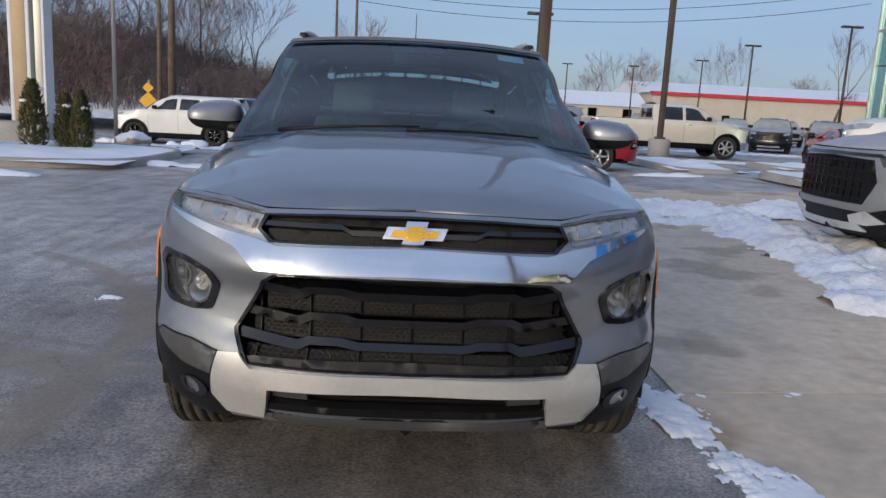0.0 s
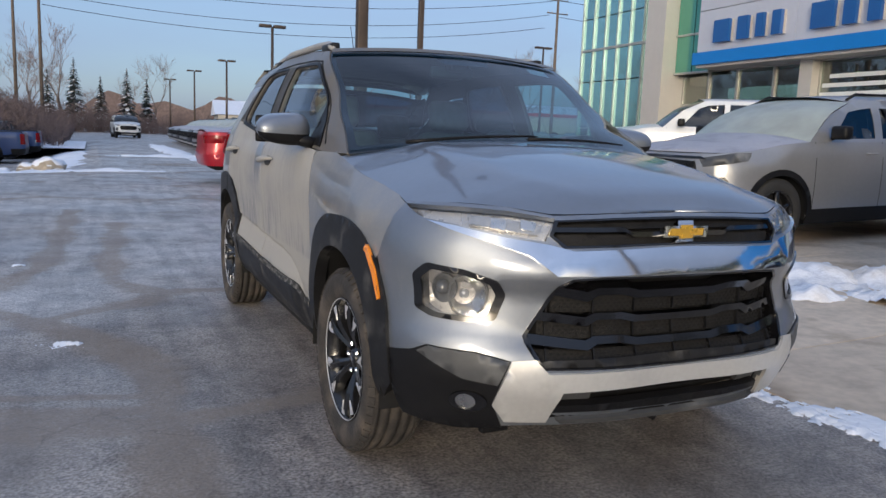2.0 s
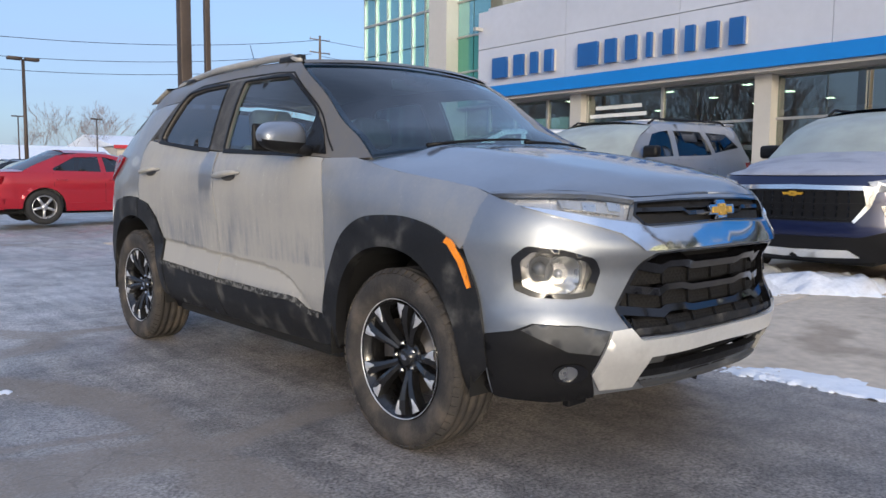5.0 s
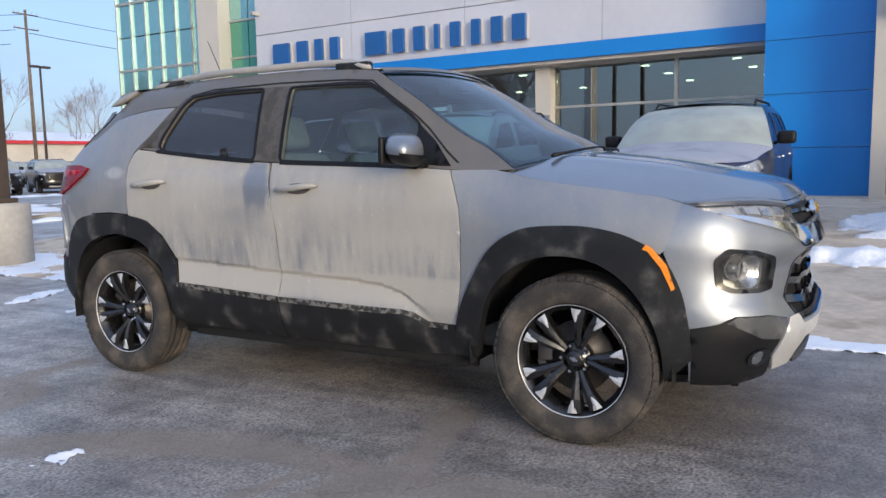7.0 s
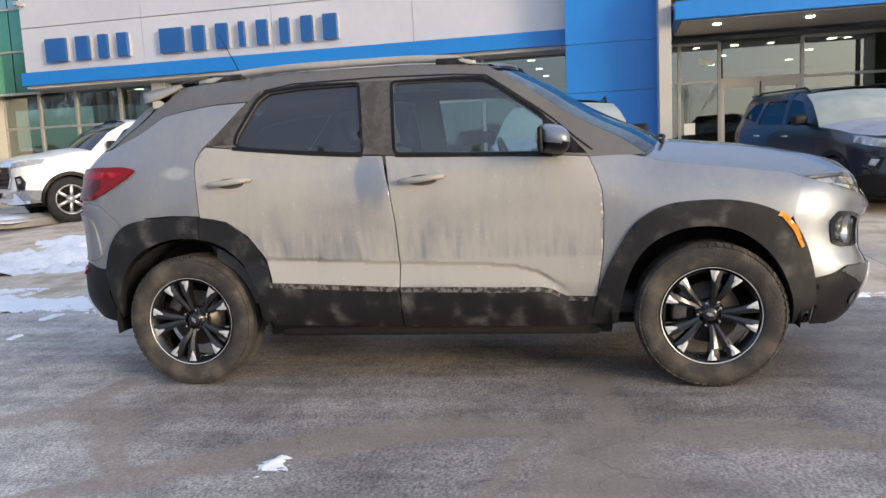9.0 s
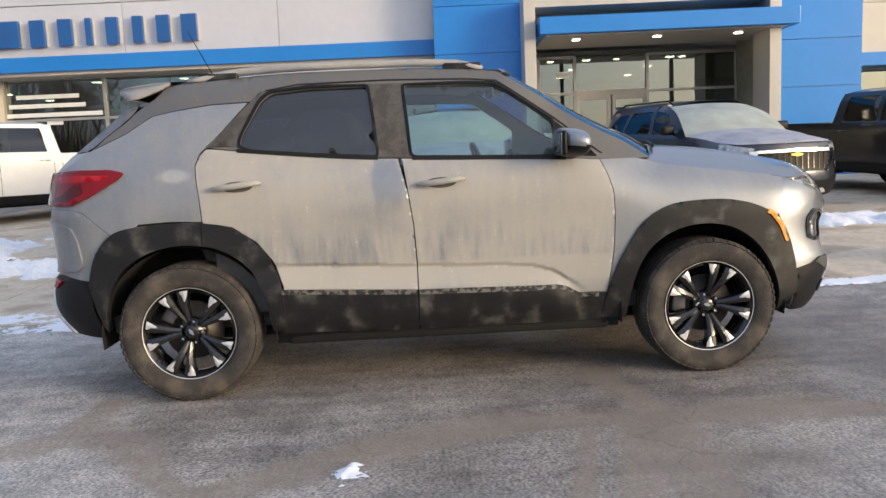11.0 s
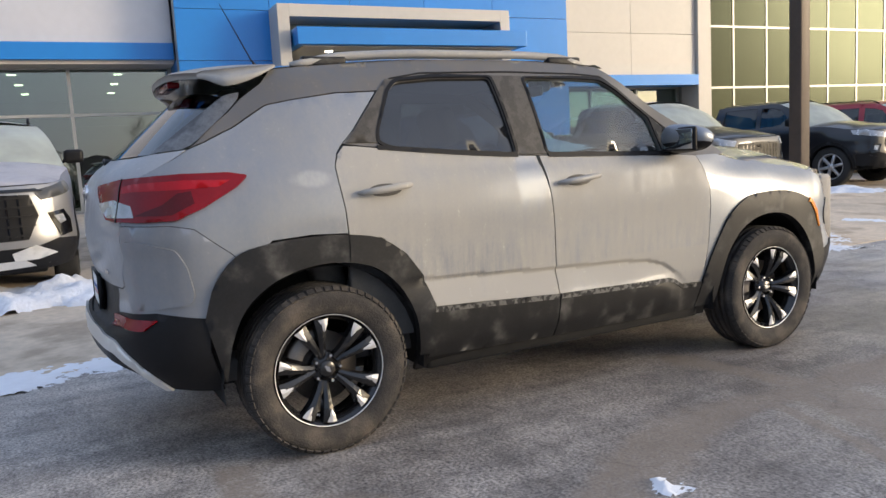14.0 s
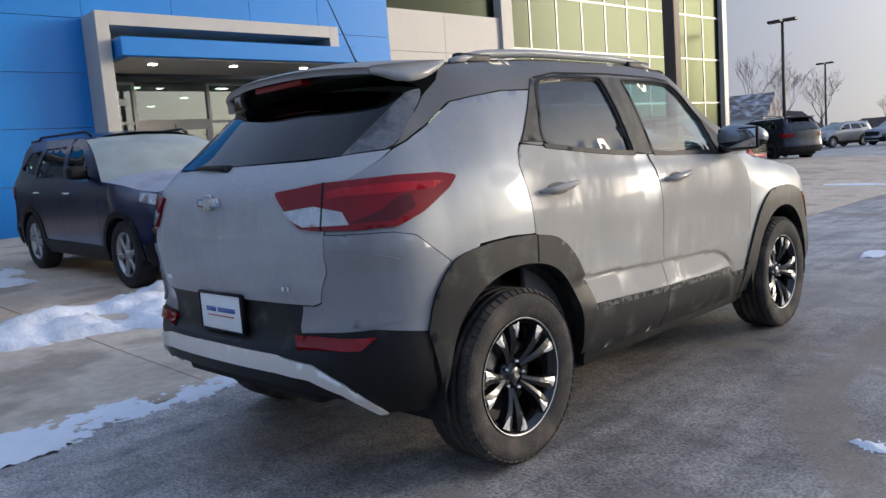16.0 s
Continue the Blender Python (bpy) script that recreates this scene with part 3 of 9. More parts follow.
def patch(outer, fmap, holes=(), step=0.04, depth=0.015, lift=0.0, back=False, core=(0, 1.3, 0.7), lines=()):
    """A sheet with the outline (and holes) in the plane of fmap's two parameters, laid on that surface,
    lifted by lift, with its rim turned in by depth; edges also run along the open lines inside it. Returns verts and faces."""
    def dense(poly):
        out = []
        poly = np.array(poly, float)
        for a, b in zip(poly, np.roll(poly, -1, 0)):
            k = max(1, int(np.ceil(np.linalg.norm(b - a) / step)))
            out += [a + (b - a) * i / k for i in range(k)]
        return np.array(out)

    rings = [dense(outer)] + [dense(h) for h in holes]
    lo, hi = rings[0].min(0), rings[0].max(0)
    gx, gy = np.meshgrid(np.arange(lo[0] + step / 2, hi[0], step), np.arange(lo[1] + step / 2, hi[1], step))
    gx = gx + (np.arange(len(gx)) % 2)[:, None] * step * 0.5
    g = np.c_[gx.ravel(), gy.ravel()]
    if len(g):
        g = g[inside(g, rings[0])]
    for r in rings:
        if len(g):
            g = g[edge_gap(g, r) > step * 0.45]
    for r in rings[1:]:
        if len(g):
            g = g[~inside(g, r)]
    v2, edges = [], []
    for r in rings:
        k = len(v2)
        v2 += [Vector(p) for p in r]
        edges += [(k + i, k + (i + 1) % len(r)) for i in range(len(r))]
    for ln in lines:
        ln = dense(ln)[: -max(1, int(np.ceil(math.dist(ln[0], ln[-1]) / step)))].tolist() + [list(ln[-1])]
        ln = np.array(ln)
        g = g[edge_gap(g, np.r_[ln, ln[::-1]]) > 0.004]
        k = len(v2)
        v2 += [Vector(p) for p in ln]
        edges += [(k + i, k + i + 1) for i in range(len(ln) - 1)]
    v2 += [Vector(p) for p in g]
    ov, _, of, *_ = delaunay_2d_cdt(v2, edges, [], 0, 1e-7)
    ov = np.array([tuple(v) for v in ov])
    tri = np.array([f for f in of if len(f) == 3])
    mid = ov[tri].mean(1)
    keep = inside(mid, rings[0])
    for r in rings[1:]:
        keep &= ~inside(mid, r)
    tri = tri[keep]
    e = 2e-3
    pos = fmap(ov[:, 0], ov[:, 1])
    du = fmap(ov[:, 0] + e, ov[:, 1]) - fmap(ov[:, 0] - e, ov[:, 1])
    dv = fmap(ov[:, 0], ov[:, 1] + e) - fmap(ov[:, 0], ov[:, 1] - e)
    nor = np.cross(du, dv)
    nor /= np.maximum(np.linalg.norm(nor, axis=1, keepdims=True), 1e-12)
    if core is not None and (nor * (pos - np.array(core))).sum() < 0:
        nor, tri = -nor, tri[:, ::-1]
    pos = pos + nor * lift
    verts, faces = [tuple(p) for p in pos], [tuple(t) for t in tri]
    if depth:
        cnt = {}
        for t in tri:
            for a, b in ((t[0], t[1]), (t[1], t[2]), (t[2], t[0])):
                cnt[(a, b)] = cnt.get((a, b), 0) + 1
        top, bot = {}, {}
        for a, b in cnt:
            if (b, a) not in cnt:
                for q in (a, b):
                    if q not in top:
                        top[q] = len(verts)
                        verts.append(tuple(pos[q]))
                        bot[q] = len(verts)
                        verts.append(tuple(pos[q] - nor[q] * depth))
                faces.append((top[b], top[a], bot[a], bot[b]))
    if back:
        k = len(verts)
        verts += [tuple(p) for p in pos - nor * depth]
        faces += [(k + c, k + b, k + a) for a, b, c in (tuple(t) for t in tri)]
    return verts, faces


def sheet(name, data, material, parent, label="", flip=False):
    verts, faces = data
    if flip:
        faces = [tuple(reversed(f)) for f in faces]
    return part(name, mesh_of(name, verts, faces, material), None, parent, label)


def grid_surface(fmap, us, vs, flip=False):
    """A plain grid of points of a surface as verts and faces."""
    U, V = np.meshgrid(us, vs, indexing="ij")
    verts = fmap(U.ravel(), V.ravel())
    m = len(vs)
    faces = [(i * m + j, (i + 1) * m + j, (i + 1) * m + j + 1, i * m + j + 1) for i in range(len(us) - 1) for j in range(m - 1)]
    if flip:
        faces = [tuple(reversed(f)) for f in faces]
    return [tuple(v) for v in verts], faces


# ---- the car in the middle ----
class Shell:
    """A car's skin: a plan outline from the nose's middle round one side to the tail's middle, and at stations along it
    how far the skin stands out from that outline at each height."""

    def __init__(self, plan, stations, crease=None):
        self.crease = crease
        p = np.array(plan, float)
        s = np.r_[0, np.cumsum(np.linalg.norm(np.diff(p, axis=0), axis=1))]
        self.fx, self.fy, self.U = spl(s, p[:, 0], False), spl(s, p[:, 1], False), s[-1]
        self.su = np.linspace(0, self.U, 3000)
        self.sx, self.sy = self.fx(self.su), self.fy(self.su)
        self.turn = int(np.argmax(self.sx))
        self.st = [(self.at(*where), spl([a for a, _ in tab], [b for _, b in tab])) for where, tab in stations]

    def at(self, how, v):
        if how == "f":
            return float(np.interp(v, self.sx[: self.turn], self.su[: self.turn]))
        if how == "r":
            return float(np.interp(-v, -self.sx[self.turn :], self.su[self.turn :]))
        return float(np.interp(v, self.sy, self.su))

    def pt(self, how, v, z):
        return (self.at(how, v), z)

    def out(self, u, z):
        d = np.zeros_like(u)
        us = [a for a, _ in self.st]
        vals = [f(z) for _, f in self.st]
        for k in range(len(us) - 1):
            t = np.clip((u - us[k]) / (us[k + 1] - us[k]), 0, 1)
            t = t * t * (3 - 2 * t)
            on = (u >= us[k]) if k else np.ones_like(u, bool)
            d = np.where(on, vals[k] * (1 - t) + vals[k + 1] * t, d)
        return d + self.crease(self.fy(u), z) if self.crease else d

    def body(self, u, z):
        """Right side for u > 0, left side for u < 0."""
        u, z = np.asarray(u, float), np.asarray(z, float)
        a, e = np.abs(u), 1e-3
        tx, ty = self.fx(a + e) - self.fx(a - e), self.fy(a + e) - self.fy(a - e)
        k = np.maximum(np.hypot(tx, ty), 1e-12)
        nx, ny = ty / k, -tx / k
        d = self.out(a, z)
        X = np.maximum(self.fx(a) + nx * d, 0.0)
        return np.stack([-np.where(u < 0, -1, 1) * X, self.fy(a) + ny * d, z + 0 * d], -1)

    def tail(self, w, z):
        """The same skin, counted from the tail's middle: right side for w > 0."""
        w = np.asarray(w, float)
        return self.body(np.where(w < 0, -1, 1) * (self.U - np.abs(w)), z)


PLAN = [(0, -0.83), (0.30, -0.815), (0.5, -0.765), (0.65, -0.695), (0.76, -0.61), (0.83, -0.51), (0.872, -0.37), (0.888, -0.2), (0.893, 0.1),
        (0.888, 0.6), (0.888, 1.3), (0.892, 2.1), (0.893, 2.6), (0.875, 2.95), (0.82, 3.19), (0.70, 3.325), (0.5, 3.39), (0.25, 3.42), (0, 3.43)]
Z_SIDE = (0.25, 0.32, 0.42, 0.50, 0.555, 0.628, 0.645, 0.72, 0.82, 0.95, 1.04, 1.10, 1.14, 1.18, 1.25, 1.40, 1.50, 1.56, 1.62)
D_DOOR = (-0.10, -0.075, -0.047, -0.032, -0.026, -0.020, -0.019, -0.014, -0.007, 0.003, -0.005, -0.022, -0.042, -0.055, -0.077, -0.132, -0.178, -0.212, -0.26)
ST_NOSE = [(0.22, -0.12), (0.32, -0.03), (0.38, 0.0), (0.44, 0.02), (0.52, 0.03), (0.56, 0.015), (0.62, -0.005), (0.72, -0.005), (0.80, 0.035), (0.86, 0.012), (0.90, -0.008), (0.93, -0.015), (0.985, -0.05), (1.05, -0.16)]
ST_NOSE_SIDE = [(0.22, -0.12), (0.32, -0.03), (0.38, 0.0), (0.44, 0.03), (0.52, 0.04), (0.56, 0.02), (0.62, -0.005), (0.72, -0.005), (0.80, 0.035), (0.86, 0.012), (0.90, -0.008), (0.93, -0.015), (0.985, -0.05), (1.05, -0.16)]
ST_NOSE_CORNER = [(0.22, -0.12), (0.32, -0.03), (0.40, 0.0), (0.50, 0.03), (0.56, 0.03), (0.62, 0.005), (0.72, -0.012), (0.80, 0.0), (0.88, -0.01), (0.94, -0.03), (0.98, -0.06), (1.05, -0.16)]
ST_WING = [(0.22, -0.10), (0.32, -0.03), (0.42, 0.0), (0.60, 0.0), (0.80, 0.0), (0.90, -0.015), (0.95, -0.035), (1.0, -0.075), (1.06, -0.15)]
ST_A_PILLAR = [(0.25, -0.06), (0.40, -0.01), (0.80, 0.0), (0.90, -0.01), (0.98, -0.03), (1.04, -0.065), (1.08, -0.10), (1.14, -0.125), (1.30, -0.19), (1.45, -0.22), (1.62, -0.27)]
ST_DOOR_FRONT = [(z, d if z < 1.13 else float(np.interp(z, (1.14, 1.25, 1.40, 1.50, 1.62), (-0.065, -0.125, -0.195, -0.225, -0.262)))) for z, d in zip(Z_SIDE, D_DOOR)]
ST_DOOR = list(zip(Z_SIDE, D_DOOR))
ST_ARCH = [(0.25, -0.08), (0.40, -0.02), (0.55, 0.0), (0.80, 0.0), (0.95, 0.0), (1.05, -0.01), (1.15, -0.035), (1.25, -0.07), (1.40, -0.135), (1.50, -0.19), (1.56, -0.235), (1.62, -0.31)]
ST_QUARTER = [(0.25, -0.10), (0.35, -0.04), (0.50, 0.0), (0.80, 0.0), (0.95, -0.01), (1.05, -0.025), (1.15, -0.05), (1.25, -0.10), (1.35, -0.16), (1.45, -0.225), (1.55, -0.30), (1.62, -0.37)]
ST_TAIL_CORNER = [(0.25, -0.14), (0.36, -0.04), (0.50, 0.01), (0.58, 0.01), (0.62, 0.0), (0.72, -0.015), (0.86, -0.012), (0.92, 0.0), (0.98, -0.005), (1.05, -0.025), (1.15, -0.05), (1.22, -0.10), (1.30, -0.19), (1.40, -0.30), (1.50, -0.40), (1.60, -0.48)]
ST_TAIL_SIDE = [(0.25, -0.12), (0.33, -0.04), (0.40, 0.0), (0.46, 0.03), (0.55, 0.035), (0.57, 0.028), (0.59, -0.012), (0.70, -0.025), (0.77, -0.01), (0.80, 0.0), (0.95, 0.01), (1.05, 0.0), (1.15, -0.02), (1.20, -0.06), (1.26, -0.14), (1.30, -0.20), (1.40, -0.33), (1.50, -0.46), (1.60, -0.55)]
ST_TAIL = [(0.25, -0.12), (0.33, -0.04), (0.40, 0.0), (0.46, 0.03), (0.55, 0.035), (0.57, 0.028), (0.59, -0.02), (0.70, -0.03), (0.77, -0.01), (0.80, 0.0), (0.95, 0.012), (1.05, 0.0), (1.15, -0.02), (1.20, -0.06), (1.26, -0.14), (1.30, -0.20), (1.40, -0.335), (1.50, -0.47), (1.60, -0.56)]
STATIONS = [
    (("f", 0.0), ST_NOSE),
    (("f", 0.45), ST_NOSE_SIDE),
    (("f", 0.72), ST_NOSE_CORNER),
    (("s", -0.35), ST_WING),
    (("s", 0.12), ST_A_PILLAR),
    (("s", 0.68), ST_DOOR_FRONT),
    (("s", 1.12), ST_DOOR),
    (("s", 1.95), ST_DOOR),
    (("s", 2.6), ST_ARCH),
    (("s", 3.0), ST_QUARTER),
    (("r", 0.72), ST_TAIL_CORNER),
    (("r", 0.45), ST_TAIL_SIDE),
    (("r", 0.0), ST_TAIL),
]
CREASE_Z = spl([0.0, 0.60, 0.70, 0.80, 0.92, 1.10, 1.50, 2.0, 2.3, 3.0], [0.40, 0.43, 0.50, 0.565, 0.598, 0.613, 0.628, 0.655, 0.668, 0.67])


def door_crease(y, z):
    """The ledge along the doors: cut in under a crease, then sloping out down to the sill."""
    zc = CREASE_Z(y)
    amp = np.clip((y - 0.62) / 0.16, 0, 1) * np.clip((2.36 - y) / 0.18, 0, 1)
    low = np.clip((zc - z) / 0.115, 0, 1)
    under = np.clip((zc + 0.008 - z) / 0.008, 0, 1)
    return amp * (-0.014 * under + 0.046 * low) * np.clip((z - 0.26) / 0.12, 0, 1)


SKIN = Shell(PLAN, STATIONS, door_crease)


def pf(x, z):
    return SKIN.pt("f", x, z)


def ps(y, z):
    return SKIN.pt("s", y, z)


def pr(x, z):
    return SKIN.pt("r", x, z)


def prw(x, z):
    return (SKIN.U - SKIN.at("r", x), z)


def psw(y, z):
    return (SKIN.U - SKIN.at("s", y), z)


def even(half):
    """An outline from its right half, listed from the middle line back to the middle line."""
    return list(half) + [(-u, z) for u, z in reversed(half) if u > 1e-6]


def mirrored(data):
    verts, faces = data
    return [(-x, y, z) for x, y, z in verts], [tuple(reversed(f)) for f in faces]


def welded(verts, faces):
    """The same faces, with points in one place joined and unused ones left out."""
    seen, out, fs = {}, [], []
    for f in faces:
        g = []
        for i in f:
            k = tuple(round(float(c), 4) for c in verts[i])
            if k not in seen:
                seen[k] = len(out)
                out.append(k)
            if seen[k] not in g:
                g.append(seen[k])
        if len(g) > 2:
            fs.append(tuple(g))
    return out, fs


def both(name, data, material, parent, label=""):
    a = sheet(name, data, material, parent, label)
    b = sheet(name, mirrored(data), material, parent, label)
    return a, b


ARCH_F_OUT = [(0.555, 0.31), (0.51, 0.50), (0.43, 0.67), (0.34, 0.80), (0.22, 0.872), (0.06, 0.893), (-0.12, 0.885), (-0.26, 0.845), (-0.355, 0.785), (-0.415, 0.68), (-0.45, 0.54), (-0.465, 0.40)]
ARCH_F_IN = [(0.43, 0.31), (0.395, 0.49), (0.35, 0.605), (0.27, 0.70), (0.165, 0.755), (0.03, 0.775), (-0.11, 0.75), (-0.225, 0.675), (-0.31, 0.56), (-0.355, 0.43), (-0.37, 0.30)]
ARCH_R_OUT = [(2.16, 0.34), (2.165, 0.56), (2.21, 0.69), (2.285, 0.79), (2.39, 0.865), (2.52, 0.893), (2.68, 0.90), (2.84, 0.89), (2.975, 0.855), (3.062, 0.76), (3.11, 0.62)]
ARCH_R_IN = [(2.225, 0.34), (2.255, 0.53), (2.325, 0.665), (2.42, 0.745), (2.56, 0.785), (2.72, 0.78), (2.87, 0.725), (2.96, 0.645), (3.02, 0.52), (3.05, 0.36)]
A_LINE = [(0.28, 1.12), (0.42, 1.215), (0.52, 1.265), (0.67, 1.355), (0.82, 1.46), (0.97, 1.555), (1.04, 1.598)]
ROOF_LINE = spl([0.9, 1.04, 1.25, 1.5, 2.0, 2.5, 2.8, 3.05], [1.55, 1.598, 1.615, 1.625, 1.625, 1.605, 1.575, 1.535])
CUT_LINE = [(0.30, 1.105), (0.19, 1.078), (0.0, 1.05), (-0.2, 1.025), (-0.36, 1.003), (-0.43, 0.985)]
BELT = spl([0.2, 0.55, 0.75, 1.5, 1.7, 2.33, 2.5, 2.62], [1.10, 1.118, 1.132, 1.162, 1.172, 1.232, 1.252, 1.262])


def S(pts):
    return [ps(y, z) for y, z in pts]


def hero_wheel(steer=0.0):
    """A wheel at the origin whose outer face looks to -x: tyre with tread blocks, two-tone ten-spoke rim, nuts, brake."""
    w = thing("wheel", "", "")
    R, B = 0.348, 0.1125
    prof = [(0.232, -0.088), (0.245, -0.100), (0.262, -0.106), (0.290, -0.114), (0.315, -0.112), (0.333, -0.102), (0.343, -0.088)]
    grooves = (-0.062, -0.022, 0.022, 0.062)
    tread = [(R, -0.078)]
    for g in grooves:
        tread += [(R, g - 0.006), (R - 0.009, g - 0.005), (R - 0.009, g + 0.005), (R, g + 0.006)]
    tread += [(R, 0.078)]
    full = prof + tread + [(r, -o) for r, o in reversed(prof)] + [(0.232, 0.088), (0.225, 0.0), (0.232, -0.088)]
    tyre = part("tyre", lathe_bm(full, 72), RUBBER, w, "dusty black tyre")
    blocks = bmesh.new()
    for k in range(58):
        for side in (-1, 1):
            a = 2 * math.pi * (k + 0.25 * side) / 58
            m = Matrix.Rotation(a, 4, "X") @ Matrix.Translation((side * 0.098, 0, R - 0.010)) @ Matrix.Rotation(side * radians(38), 4, "Y") @ Matrix.Diagonal((0.026, 0.026, 0.006, 1))
            bmesh.ops.create_cube(blocks, size=1, matrix=m)
    part("tread", blocks, RUBBER, tyre, smooth=False)["kind"] = "stuff"
    rim = part("rim", lathe_bm([(0.226, 0.09), (0.222, 0.02), (0.205, -0.03), (0.208, -0.075), (0.226, -0.088), (0.232, -0.098), (0.236, -0.094), (0.232, -0.085), (0.228, 0.09)], 64), RIM_BLACK, w, "black alloy rim")
    part("rim_lip", lathe_bm([(0.2290, -0.0965), (0.2305, -0.0990), (0.2325, -0.0990)], 64), RIM_CUT, rim)

    def spoke(a0, a1, mid):
        """Outline of a spoke's face from hub to rim, as left and right points with their set-back."""
        rows = []
        for t in np.linspace(0, 1, 7):
            r = 0.052 + t * 0.164
            a = a0 + (a1 - a0) * t**0.8
            half = (0.0125 + 0.0165 * t**2.0)
            rows.append((r, a, half, -0.052 - 0.040 * math.sin(min(1, t * 1.15) * math.pi / 2)))
        return rows

    for k in range(5):
        base = 2 * math.pi * k / 5 + math.pi / 2
        for side in (-1, 1):
            rows = spoke(base + side * 0.13, base + side * 0.225, base)
            bm = bmesh.new()
            rings = []
            for r, a, h, o in rows:
                c, s = math.cos(a), math.sin(a)
                p = [(o + 0.038, -h * 1.25), (o + 0.004, -h), (o - 0.004, 0), (o + 0.004, h), (o + 0.038, h * 1.25)]
                rings.append([bm.verts.new((x, r * c - t * s, r * s + t * c)) for x, t in p])
            for p, q in zip(rings, rings[1:]):
                for i in range(4):
                    bm.faces.new((p[i], p[i + 1], q[i + 1], q[i]))
            bmesh.ops.recalc_face_normals(bm, faces=bm.faces)
            part("spoke", bm, RIM_BLACK, rim, smooth=False)
            bm = bmesh.new()
            rings = []
            for n, (r, a, h, o) in enumerate(rows[4:]):
                c, s = math.cos(a), math.sin(a)
                wide, thin = (0.55, 0.98, 1.0)[n] * h, (-0.35, 0.05, 0.45)[n] * h
                lo_, hi_ = (-wide, thin) if side < 0 else (-thin, wide)
                p = [(o + 0.0010 * (1 + abs(lo_) / h) - 0.004, lo_), (o - 0.0062, (lo_ + hi_) / 2), (o + 0.0010 * (1 + abs(hi_) / h) - 0.004, hi_)]
                rings.append([bm.verts.new((x, r * c - t * s, r * s + t * c)) for x, t in p])
            for p, q in zip(rings, rings[1:]):
                for i in range(2):
                    bm.faces.new((p[i], p[i + 1], q[i + 1], q[i]))
            bmesh.ops.recalc_face_normals(bm, faces=bm.faces)
            part("spoke_face", bm, RIM_CUT, rim, smooth=False)
    hub = part("hub", lathe_bm([(0.0, -0.062), (0.030, -0.062), (0.034, -0.058), (0.036, -0.048), (0.062, -0.046), (0.070, -0.035), (0.072, -0.01), (0.0, -0.01)], 40), RIM_BLACK, rim)
    cap = bmesh.new()
    for lo, hi in (((-0.0655, -0.017, -0.0045), (-0.061, 0.017, 0.0045)), ((-0.0655, -0.006, -0.009), (-0.061, 0.006, 0.009))):
        cap2 = box_bm(lo, hi)
        cap = merge(cap, cap2)
    part("centre_cap", cap, CHROME, rim, "small cross-shaped metal emblem", smooth=False)
    for k in range(5):
        a = 2 * math.pi * k / 5 - math.pi / 2
        nut = lathe_bm([(0.0, -0.064), (0.006, -0.064), (0.0095, -0.058), (0.0095, -0.040)], 6)
        bmesh.ops.translate(nut, verts=nut.verts, vec=(0, 0.056 * math.cos(a), 0.056 * math.sin(a)))
        part("lug_nut", nut, CHROME, rim, smooth=False)
    brake = part("brake_disc", lathe_bm([(0.06, -0.02), (0.06, -0.005), (0.148, -0.005), (0.148, 0.012), (0.06, 0.012)], 48), STEEL, w, "rusty steel brake disc")
    cal = lathe_bm([(0.105, -0.03), (0.165, -0.03), (0.172, -0.02), (0.172, 0.03), (0.105, 0.03)], 48)
    bmesh.ops.delete(cal, geom=[v for v in cal.verts if not (v.co.y > 0.06 and abs(v.co.z) < 0.09)], context="VERTS")
    part("caliper", cal, STEEL, brake)
    return w


